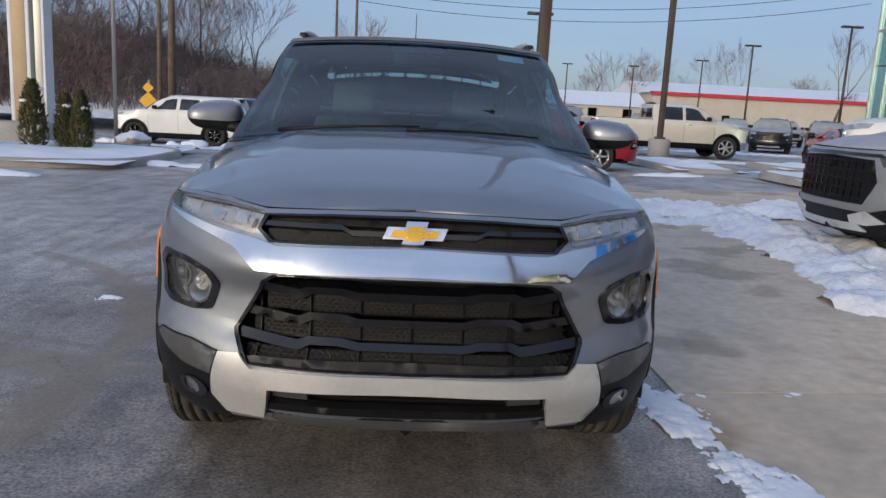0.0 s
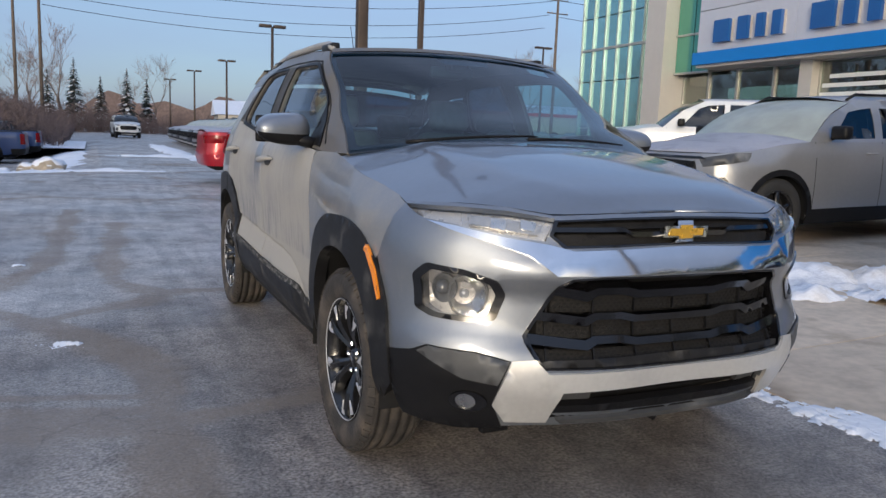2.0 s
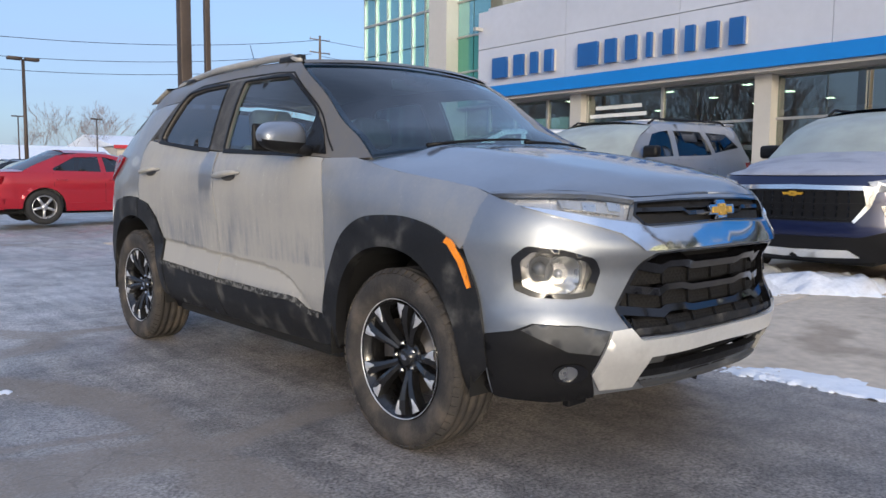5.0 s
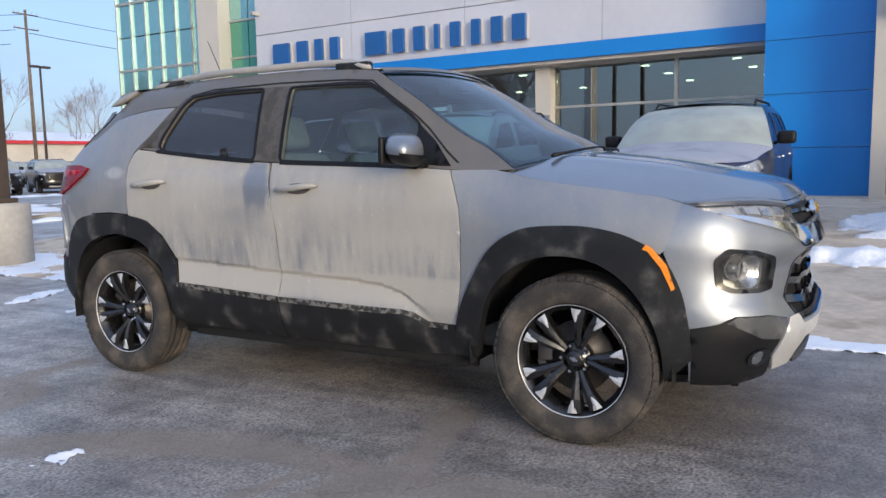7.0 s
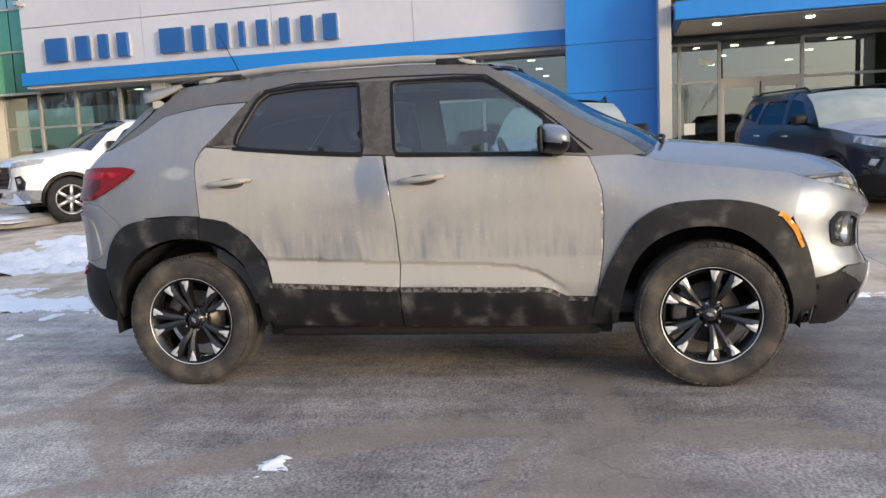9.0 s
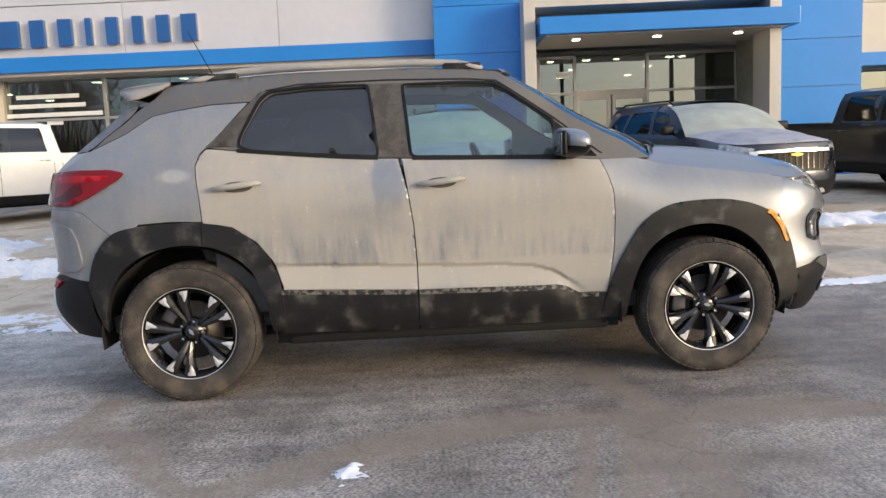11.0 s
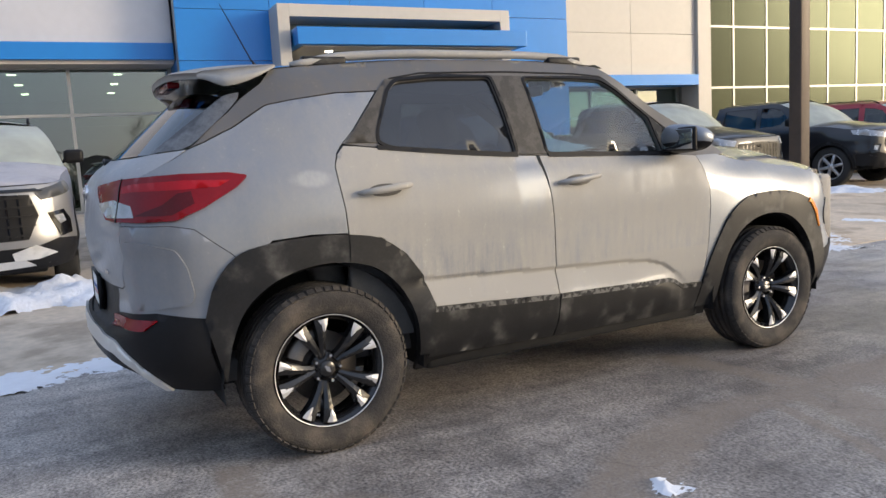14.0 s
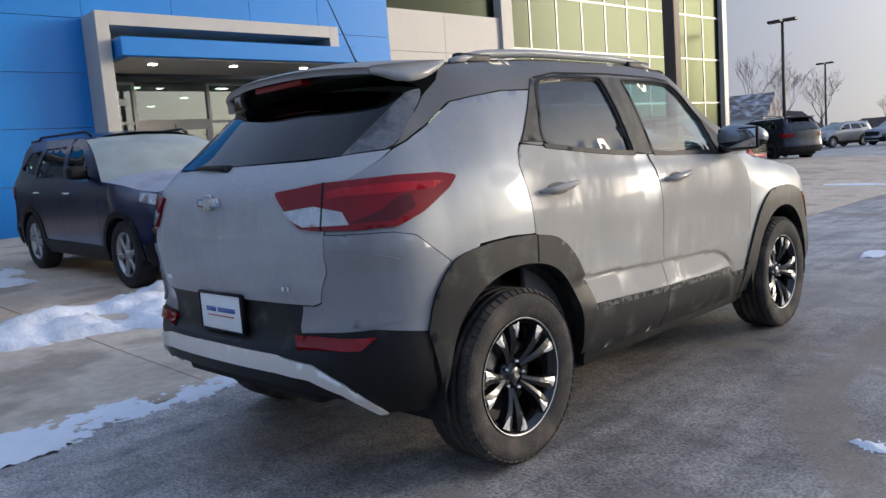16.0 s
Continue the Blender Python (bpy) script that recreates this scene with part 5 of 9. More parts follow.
    for inn, out in ((ARCH_F_IN, ARCH_F_OUT), (ARCH_R_IN, ARCH_R_OUT)):
        poly = S(curve_line(out, 4) + rev(curve_line(inn, 4)))
        both("arch_trim", patch(poly, SKIN.body, (), 0.025, 0.05, 0.012), SALT_TRIM, car, "black wheel-arch trim with salt stains")
    both("arch_seam", patch(S([(2.527, 0.896), (2.533, 0.896), (2.537, 0.780), (2.531, 0.780)]), SKIN.body, (), 0.03, 0.004, 0.0135), DARK, car)
    amber = S([(-0.285, 0.812), (-0.305, 0.806), (-0.352, 0.745), (-0.390, 0.660), (-0.402, 0.668), (-0.372, 0.757), (-0.325, 0.815), (-0.300, 0.832)])
    both("side_marker", patch(amber, SKIN.body, (), 0.012, 0.012, 0.0185), AMBER, car, "amber side marker")
    for pair, y0, z0 in ((doorF, 1.355, 1.045), (doorR, 2.352, 1.067)):
        for ob, s in zip(pair, (-1, 1)):
            p = SKIN.body(np.array([ps(y0, z0)[0]]), np.array([z0]))[0]
            h = tube_bm([(0.0, -0.118, 0.004), (0.030, -0.104, 0.006), (0.040, -0.05, 0.004), (0.042, 0.0, 0.0), (0.040, 0.05, -0.002), (0.030, 0.104, -0.004), (0.0, 0.118, -0.006)], [0.006, 0.012, 0.015, 0.016, 0.015, 0.012, 0.006], 10)
            for v in h.verts:
                v.co = Vector((s * (abs(p[0]) + v.co.x), p[1] + v.co.y, p[2] + v.co.z * 1.0 - 0.04 * v.co.y))
            part("door_handle", h, PAINT_FROST, ob)
            cup = [(math.cos(a) * 0.075, math.sin(a) * 0.026) for a in np.linspace(0, 2 * math.pi, 22, endpoint=False)]
            d = patch([(ps(y0, z0)[0] + a, z0 + b - 0.006) for a, b in cup], SKIN.body, (), 0.02, 0.004, 0.0025)
            sheet("handle_cup", d if s < 0 else mirrored(d), DUSTY_TRIM, ob)
    # windscreen, roof, tail window
    A = np.array(curve_line(A_LINE, 5))
    AP = SKIN.body(np.array([ps(y, z)[0] for y, z in A]), A[:, 1])
    ar = np.linspace(0, 1, len(AP))
    eX, eY, eZ = (spl(ar, AP[:, k], False) for k in range(3))

    def screen(q, a):
        q, a = np.asarray(q, float), np.asarray(a, float)
        c = 1 - np.abs(q) ** 2.2
        return np.stack([q * eX(a), eY(a) - c * (0.16 - 0.05 * a), eZ(a) + c * (0.062 - 0.035 * a)], -1)

    sheet("windscreen", patch([(-0.985, 0.02), (0.985, 0.02), (0.985, 0.985), (-0.985, 0.985)], screen, (), 0.06, 0.0, -0.004), WINDSHIELD, car)
    ws = rounded([(-0.95, 0.05), (0.95, 0.05), (0.955, 0.94), (0.22, 0.95), (0.19, 0.86), (-0.19, 0.86), (-0.22, 0.95), (-0.955, 0.94)], 0.03, 3)
    sheet("windscreen_border", patch([(-0.99, 0.0), (0.99, 0.0), (0.99, 1.0), (-0.99, 1.0)], screen, [ws], 0.05, 0.0, -0.009), GLOSS_BLACK, car, "black ceramic border of the windscreen")
    sheet("inspection_sticker", patch([(0.60, 0.86), (0.80, 0.86), (0.80, 0.93), (0.60, 0.93)], lambda q, a: screen(-np.asarray(q), a), (), 0.03, 0.0, -0.012), WHITE, car, "white paper window sticker")
    sheet("roof_header", grid_surface(lambda q, a: screen(q, a) + np.array((0, -0.007, 0.008)), np.linspace(-0.985, 0.985, 31), np.linspace(0.958, 1.0, 4)), PAINT_DIRTY, car)
    cowl = part("cowl", mesh_of("cowl", *grid_surface(lambda q, v: screen(q, 0.0 * v) * (1, 1, 1) + np.stack([0 * q, -0.12 * v + 0.02, -0.028 - 0.02 * v], -1), np.linspace(-0.98, 0.98, 30), np.linspace(0, 1, 4)), BLACK_TRIM), None, car)
    for q0, q1 in ((0.72, -0.02), (0.05, -0.66)):
        pts = [screen(np.array(q0 + (q1 - q0) * t), np.array(0.018 + 0.028 * t)) + (0, -0.022, 0.012) for t in np.linspace(0, 1, 8)]
        wp = part("wiper", tube_bm(pts, [0.010, 0.008, 0.007, 0.007, 0.006, 0.006, 0.005, 0.004], 6), BLACK_TRIM, car)

    ry = np.linspace(1.04, 2.86, 30)
    rp = SKIN.body(np.array([ps(y, 1.6)[0] for y in ry]), ROOF_LINE(ry))
    rX, rZ = spl(rp[:, 1], -rp[:, 0], False), spl(rp[:, 1], rp[:, 2], False)
    rc = spl([0.9, 1.2, 1.5, 1.9, 2.3, 2.6, 2.9], [1.622, 1.655, 1.672, 1.675, 1.662, 1.640, 1.608])

    def roof(q, v):
        q, v = np.asarray(q, float), np.asarray(v, float)
        c = 1 - np.abs(q) ** 2.4
        y0 = 1.04 - c * 0.11
        y = y0 + (2.715 - y0) * v
        return np.stack([-q * rX(y), y, rZ(y) + (rc(y) - rZ(y)) * c], -1)

    sheet("roof", grid_surface(roof, np.linspace(-1, 1, 41), np.linspace(0, 1, 40), True), PAINT, car, "grey roof with a dusting of frost")
    hl = [tuple(np.array(p) * (0.97, 1, 1) - (0, 0, 0.035)) for p in grid_surface(roof, np.linspace(-1, 1, 15), np.linspace(0.03, 1, 12))[0]]
    sheet("headliner", (hl, grid_surface(roof, np.linspace(-1, 1, 15), np.linspace(0, 1, 12))[1]), HEADLINER, car)
    for s in (-1, 1):
        pts = []
        for t in np.linspace(0, 1, 24):
            y = 1.10 + 1.52 * t
            b = min(1, t / 0.09, (1 - t) / 0.16)
            b = b * b * (3 - 2 * b)
            pts.append((s * (float(rX(y)) - 0.030 - 0.012 * b), y, float(rZ(y)) + 0.008 + 0.024 * b))
        rail = part("roof_rail", tube_bm(pts, [0.012] + [0.019] * 22 + [0.012], 8), PAINT_FROST, car, "frosted grey roof rail")
        for t in (0.07, 0.9):
            y = 1.10 + 1.52 * t
            part("rail_foot", box_bm((s * (float(rX(y)) - 0.04) - 0.022, y - 0.10, float(rZ(y)) - 0.01), (s * (float(rX(y)) - 0.04) + 0.022, y + 0.10, float(rZ(y)) + 0.035), 0.012), SALT_TRIM, rail)
    ant = part("antenna", tube_bm([(0.0, 2.60, 1.66), (0.0, 2.63, 1.70), (0.0, 2.76, 1.96)], [0.010, 0.0035, 0.002], 6), BLACK_TRIM, car)
    part("antenna_foot", box_bm((-0.025, 2.545, 1.64), (0.025, 2.67, 1.672), 0.014, 3), PAINT_DIRTY, ant)

    # tail: glass, hatch, spoiler, lamps, bumper
    def tail_glass(q, v):
        q, v = np.asarray(q, float), np.asarray(v, float)
        c = 1 - np.abs(q) ** 2.3
        return np.stack([-q * (0.600 + 0.035 * v), 3.222 - 0.292 * v + c * (0.082 - 0.02 * v), 1.254 + 0.216 * v + c * (0.055 * v - 0.005)], -1)

    sheet("rear_window", patch([(-1, 0), (1, 0), (1, 1), (-1, 1)], tail_glass, (), 0.08, 0.0, 0.0), REAR_GLASS, car, "dark blue-tinted tail window")
    sheet("rear_window_border", patch([(-1, 0), (1, 0), (1, 1.0), (-1, 1.0)], tail_glass, [[(-0.93, 0.10), (0.93, 0.10), (0.93, 0.90), (-0.93, 0.90)]], 0.08, 0.0, -0.003), GLOSS_BLACK, car)
    de = S([(3.165, 1.266), (3.095, 1.290), (3.02, 1.347), (2.957, 1.404), (2.90, 1.455), (2.885, 1.485)])
    dq = SKIN.body(np.array([u for u, z in de]), np.array([z for u, z in de]))
    ds = np.linspace(0, 1, len(de))
    dx, dy, dz = (spl(ds, dq[:, k], False) for k in range(3))

    def wedge(v, w):
        g = tail_glass(1.0 + 0 * v, v)
        e = np.stack([dx(v), dy(v), dz(v)], -1)
        w = np.asarray(w, float)[..., None]
        return g * (1 - w) + e * w + np.array((-0.004, 0.006, 0.002)) * (4 * w * (1 - w))

    both("rear_pillar", grid_surface(wedge, np.linspace(0, 1, 14), np.linspace(0, 1, 6)), FROST_PANEL, car, "frosted black panel beside the tail window")
    hatch = even([prw(0, 1.245), prw(0.50, 1.243), prw(0.67, 1.252), psw(3.17, 1.262), psw(3.14, 1.265), prw(0.712, 1.17), prw(0.655, 1.10), prw(0.630, 0.98), prw(0.628, 0.86), prw(0.60, 0.80), prw(0.585, 0.752), prw(0.55, 0.74), prw(0, 0.745)])
    sheet("tailgate", patch(hatch, SKIN.tail, (), 0.03, 0.02), PAINT_TAIL, car, "grey tailgate, thin salt film paled to stand for reflected sky")
    bump = [prw(0.632, 0.987), psw(3.2, 0.9825), psw(3.121, 0.9652), psw(2.9915, 0.8595), psw(2.945, 0.80), psw(2.99, 0.70), psw(3.04, 0.60), prw(0.76, 0.644), prw(0.60, 0.640), prw(0.48, 0.636), prw(0.475, 0.66), prw(0.50, 0.735), prw(0.555, 0.735), prw(0.589, 0.747), prw(0.604, 0.80), prw(0.632, 0.86)]
    both("rear_bumper", patch(bump, SKIN.tail, (), 0.03, 0.02), PAINT_PART, car)
    cove = [prw(0.655, 0.93), prw(0.74, 0.925), psw(3.19, 0.895), psw(3.155, 0.83), psw(3.135, 0.72), psw(3.15, 0.685), prw(0.76, 0.668), prw(0.66, 0.662), prw(0.625, 0.70), prw(0.622, 0.80), prw(0.645, 0.86)]
    both("bumper_corner_panel", patch(rounded(cove, 0.02), SKIN.tail, (), 0.025, 0.010, 0.010), PAINT_PART, car)
    sheet("plate_recess", patch(even([prw(0, 0.752), prw(0.58, 0.748), prw(0.52, 0.64), prw(0.48, 0.565), prw(0, 0.565)]), SKIN.tail, (), 0.03, 0.0, -0.004), SALT_TRIM, car)
    lowb = even([prw(0, 0.575), prw(0.44, 0.578), prw(0.50, 0.638), prw(0.60, 0.646), prw(0.76, 0.656), psw(3.092, 0.626), psw(3.10, 0.50), psw(3.06, 0.335), psw(3.12, 0.337), prw(0.775, 0.352), prw(0.66, 0.412), prw(0.41, 0.452), prw(0, 0.456)])
    sheet("lower_rear_trim", patch(lowb, SKIN.tail, (), 0.03, 0.02, 0.004), BLACK_TRIM, car)
    rs = even([prw(0, 0.566), prw(0.40, 0.562), prw(0.56, 0.540), prw(0.67, 0.472), prw(0.775, 0.352), prw(0.752, 0.352), prw(0.65, 0.440), prw(0.54, 0.486), prw(0.40, 0.500), prw(0, 0.504)])
    sheet("rear_skid_plate", patch(rs, SKIN.tail, (), 0.025, 0.02, 0.014), SILVER, car, "silver rear skid strip")
    refl = [prw(0.455, 0.628), prw(0.60, 0.632), prw(0.765, 0.628), prw(0.725, 0.588), prw(0.60, 0.584), prw(0.474, 0.580)]
    both("rear_reflector", patch(refl, SKIN.tail, (), 0.02, 0.02, 0.014), RED_LENS, car)
    tl = [psw(2.905, 1.152), psw(2.98, 1.166), psw(3.15, 1.168), prw(0.62, 1.158), prw(0.43, 1.138), prw(0.445, 1.118), prw(0.515, 1.035), prw(0.545, 1.010), prw(0.62, 1.002), prw(0.74, 0.998), psw(3.18, 1.000), psw(3.08, 1.04), psw(2.95, 1.112)]
    white = [prw(0.47, 1.072), prw(0.60, 1.085), prw(0.70, 1.060), prw(0.72, 1.015), prw(0.56, 1.016), prw(0.52, 1.035)]
    inner = [psw(3.12, 1.105), prw(0.83, 1.10), prw(0.80, 1.06), prw(0.72, 1.02), psw(3.19, 1.02), psw(3.11, 1.06)]
    for s in (1, -1):
        t = sheet("tail_lamp", patch([(s * u, z) for u, z in rounded(tl, 0.012, 2)], SKIN.tail, (), 0.025, 0.03, 0.016), RED_LENS, car, "red tail lamp")
        sheet("reverse_lens", patch([(s * u, z) for u, z in white], SKIN.tail, (), 0.025, 0.004, 0.018), CLEAR_LENS, t)
        band = [psw(2.97, 1.138), psw(3.15, 1.145), prw(0.70, 1.140), prw(0.645, 1.132), prw(0.645, 1.108), prw(0.70, 1.112), psw(3.17, 1.112), psw(3.02, 1.115)]
        sheet("light_band", patch([(s * u, z) for u, z in band], SKIN.tail, (), 0.025, 0.003, 0.0175), BRIGHT_RED, t)
        sheet("dark_lens", patch([(s * u, z) for u, z in inner], SKIN.tail, (), 0.025, 0.003, 0.0175), DARK_RED, t)
        sheet("lamp_seam", patch([(s * u, z) for u, z in (prw(0.633, 1.16), prw(0.628, 1.16), prw(0.628, 1.0), prw(0.633, 1.0))], SKIN.tail, (), 0.03, 0.006, 0.019), BLACK_TRIM, t)
    # spoiler
    def spoil(q, v):
        q, v = np.asarray(q, float), np.asarray(v, float)
        a = np.abs(q)
        y = 2.70 + (0.375 - 0.08 * a**3) * v
        X = (0.632 - 0.115 * v**1.3) * q
        top = 1.640 - 0.040 * a**2.2 * (1 - 0.35 * v) - 0.030 * v + 0.012 * np.sin(v * math.pi) * (1 - a**4) - 0.10 * np.clip(v - 0.94, 0, 1)
        return np.stack([-X, y, top], -1)
    depth = spl([0.0, 0.3, 0.55, 0.72, 0.85, 1.0], [0.012, 0.050, 0.072, 0.078, 0.050, 0.024])
    flare = spl([0.0, 0.3, 0.55, 0.72, 0.85, 1.0], [1.0, 1.078, 1.14, 1.17, 1.09, 1.02])
    qs, vs3 = np.linspace(-1, 1, 41), np.linspace(0, 1, 16)
    sv, sf = grid_surface(spoil, qs, vs3, True)
    m = 16
    k = len(sv)
    for e in (0, 40):
        for a, b in ((0.5, 0.45), (1.0, 1.0), (0.75, 0.88)):
            for j in range(m):
                x, y, z = sv[e * m + j]
                g = float(flare(j / 15)) - 1
                sv.append((x * (1 + g * a) * (0.93 if b == 0.88 else 1), y, z - b * float(depth(j / 15))))
        o = k + (0 if e == 0 else 3 * m)
        for r0, r1 in ((e * m, o), (o, o + m), (o + m, o + 2 * m)):
            for j in range(m - 1):
                f = (r0 + j, r0 + j + 1, r1 + j + 1, r1 + j)
                sf.append(f if e == 0 else tuple(reversed(f)))
    k = len(sv)
    for i in range(41):
        x, y, z = sv[i * m + m - 1]
        sv.append((x, y - 0.004, z - 0.026))
    sf += [(i * m + m - 1, (i + 1) * m + m - 1, k + i + 1, k + i) for i in range(40)]
    sp = sheet("spoiler", (sv, sf), PAINT_FROST, car, "roof spoiler with frost on it")
    sheet("spoiler_underside", grid_surface(lambda q, v: spoil(q * 0.985, 0.35 + 0.64 * v) - np.stack([0 * q, 0 * q, 0.026 + 0.075 * (1 - v) ** 1.5 + 0 * q], -1), np.linspace(-1, 1, 31), np.linspace(0, 1, 8)), GLOSS_BLACK, sp)
    part("brake_light", box_bm((-0.17, 3.005, 1.552), (0.17, 3.058, 1.578), 0.006), RED_LENS, sp, "high brake light")
    part("rear_wiper", merge(tube_bm([(0.0, 3.315, 1.235), (0.06, 3.325, 1.245), (0.18, 3.318, 1.252), (0.30, 3.300, 1.254)], [0.02, 0.014, 0.010, 0.006], 8), tube_bm([(0.0, 3.27, 1.225), (0.0, 3.335, 1.235)], [0.026, 0.02], 10)), BLACK_TRIM, car)
    # plate and bars, badge bars
    pl = part("dealer_plate", box_bm((-0.155, 3.412, 0.610), (0.155, 3.424, 0.752), 0.003), WHITE, car, "white dealer plate in a black frame")
    for lo, hi in (((-0.163, 3.405, 0.752), (0.163, 3.428, 0.760)), ((-0.163, 3.405, 0.602), (0.163, 3.428, 0.610)), ((-0.163, 3.405, 0.610), (-0.155, 3.428, 0.752)), ((0.155, 3.405, 0.610), (0.163, 3.428, 0.752))):
        part("plate_frame", box_bm(lo, hi), BLACK_TRIM, pl)
    for x0, x1, z0, z1, mt in ((-0.11, 0.02, 0.682, 0.700, INK), (0.035, 0.11, 0.682, 0.700, INK), (-0.10, 0.10, 0.664, 0.668, RED_PAINT_BAND)):
        part("printed_bar", box_bm((x0, 3.4235, z0), (x1, 3.4258, z1)), mt, pl)
    for x in (-0.455, -0.430, 0.43, 0.455, 0.48):
        u, z = prw(abs(x), 0.80)
        sheet("badge_bar", patch([(math.copysign(u, -x) - 0.007, 0.792), (math.copysign(u, -x) + 0.007, 0.792), (math.copysign(u, -x) + 0.007, 0.808), (math.copysign(u, -x) - 0.007, 0.808)], SKIN.tail, (), 0.02, 0.004, 0.004), CHROME, car)
    # mirrors
    for s in (-1, 1):
        def cap(a, b):
            a, b = np.asarray(a, float), np.asarray(b, float)
            r = np.abs(np.cos(b)) ** 0.55 * np.sign(np.cos(b))
            cx = np.sign(np.cos(a)) * np.abs(np.cos(a)) ** 0.75
            cy = np.sign(np.sin(a)) * np.abs(np.sin(a)) ** 0.75
            return np.stack([s * (0.948 + 0.125 * r * cx), 0.715 + 0.074 * r * cy - 0.025 * cx * r, 1.208 + (0.068 - 0.012 * cx * r) * np.sin(b) + 0.010 * r * cy], -1)
        us, vs2 = np.linspace(0, 2 * math.pi, 33), np.linspace(-math.pi / 2, math.pi / 2, 17)
        v, f = grid_surface(cap, us, vs2, s < 0)
        z = np.array(v)[:, 2]
        up = [q for q in f if z[list(q)].mean() >= 1.190]
        dn = [q for q in f if z[list(q)].mean() < 1.190]
        mi = sheet("door_mirror", welded(v, up), PAINT_FRONT if s < 0 else PAINT, car, "grey door mirror with a black base")
        sheet("mirror_base", welded(v, dn), BLACK_TRIM, mi)
        part("mirror_arm", tube_bm([(s * 0.78, 0.70, 1.142), (s * 0.85, 0.69, 1.155), (s * 0.92, 0.70, 1.170)], [0.03, 0.026, 0.03], 10), BLACK_TRIM, mi)
        gl = box_bm((s * 0.948 - 0.100, 0.780, 1.156), (s * 0.948 + 0.100, 0.785, 1.254), 0.002)
        part("mirror_glass", gl, MIRROR, mi)
        part("mirror_bezel", box_bm((s * 0.948 - 0.112, 0.756, 1.146), (s * 0.948 + 0.112, 0.781, 1.264), 0.012), BLACK_TRIM, mi)
        part("mirror_sail", mesh_of("mirror_sail", *((lambda d: d if s < 0 else mirrored(d))(patch(S([(0.56, 1.135), (0.745, 1.148), (0.752, 1.318), (0.66, 1.245)]), SKIN.body, (), 0.03, 0.004, 0.004))), BLACK_TRIM), None, mi)
    # wheels, wells, underside
    w = hero_wheel()
    w.parent = car
    w.matrix_basis = pose(-0.775, 0.0, 0.345, 20)
    for m in (pose(-0.775, 2.64, 0.345, 53), pose(0.775, 0.0, 0.345, 10, 0, 180), pose(0.775, 2.64, 0.345, 40, 0, 180)):
        c = copy_thing(w, m)
        c.parent = car
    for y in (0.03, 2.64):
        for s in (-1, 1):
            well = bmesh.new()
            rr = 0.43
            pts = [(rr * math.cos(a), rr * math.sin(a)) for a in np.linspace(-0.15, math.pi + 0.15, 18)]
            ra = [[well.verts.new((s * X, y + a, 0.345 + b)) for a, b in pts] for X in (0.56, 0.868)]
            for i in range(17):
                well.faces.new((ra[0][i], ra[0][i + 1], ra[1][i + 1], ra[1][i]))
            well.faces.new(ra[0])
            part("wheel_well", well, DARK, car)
    part("underbody", merge(box_bm((-0.56, -0.45, 0.24), (0.56, 2.95, 0.32), 0.03), box_bm((-0.5, 2.9, 0.36), (0.5, 3.34, 0.5), 0.03), box_bm((-0.80, 0.50, 0.24), (0.80, 2.17, 0.34), 0.03)), DARK, car)
    for x in (-0.53, 0.53):
        part("splash_guard", box_bm((x - 0.05, -0.60, 0.235), (x + 0.05, -0.57, 0.30), 0.006), BLACK_TRIM, car)
    # cabin
    part("floor_pan", box_bm((-0.74, 0.2, 0.34), (0.74, 3.05, 0.42)), CABIN, car)
    part("dashboard", merge(box_bm((-0.74, 0.42, 0.70), (0.74, 0.86, 1.10), 0.06, 3), box_bm((0.14, 0.72, 0.98), (0.60, 0.90, 1.15), 0.04, 3), box_bm((-0.12, 0.80, 1.0), (0.12, 0.86, 1.17), 0.015)), CABIN, car)
    ring = [(0.37 + 0.185 * math.cos(a), 1.02 + 0.06 * math.sin(a), 1.06 + 0.175 * math.sin(a)) for a in np.linspace(0, 2 * math.pi, 29)]
    part("steering_wheel", merge(tube_bm(ring, 0.016, 8, False), box_bm((0.29, 0.99, 1.0), (0.45, 1.03, 1.10), 0.02), tube_bm([(0.19, 1.02, 1.06), (0.55, 1.02, 1.06)], 0.016, 6)), CABIN, car)
    for x in (-0.37, 0.37):
        st = part("front_seat", merge(box_bm((x - 0.25, 1.10, 0.48), (x + 0.25, 1.62, 0.68), 0.07, 3)), SEAT, car)
        bk = box_bm((x - 0.24, -0.08, 0.0), (x + 0.24, 0.08, 0.64), 0.07, 3)
        hd = box_bm((x - 0.13, -0.05, 0.67), (x + 0.13, 0.05, 0.86), 0.045, 3)
        bb = merge(bk, hd)
        bmesh.ops.transform(bb, matrix=Matrix.Translation((0, 1.58, 0.60)) @ Matrix.Rotation(radians(-18), 4, "X"), verts=bb.verts)
        part("seat_back", bb, SEAT, st)
    bench = merge(box_bm((-0.66, 2.02, 0.50), (0.66, 2.48, 0.68), 0.06, 3))
    rb = part("rear_bench", bench, SEAT, car)
    bk = merge(box_bm((-0.66, -0.07, 0.0), (0.66, 0.07, 0.58), 0.06, 3), box_bm((-0.46, -0.05, 0.6), (-0.22, 0.05, 0.76), 0.04, 3), box_bm((0.22, -0.05, 0.6), (0.46, 0.05, 0.76), 0.04, 3))
    bmesh.ops.transform(bk, matrix=Matrix.Translation((0, 2.50, 0.62)) @ Matrix.Rotation(radians(-20), 4, "X"), verts=bk.verts)
    part("bench_back", bk, SEAT, rb)
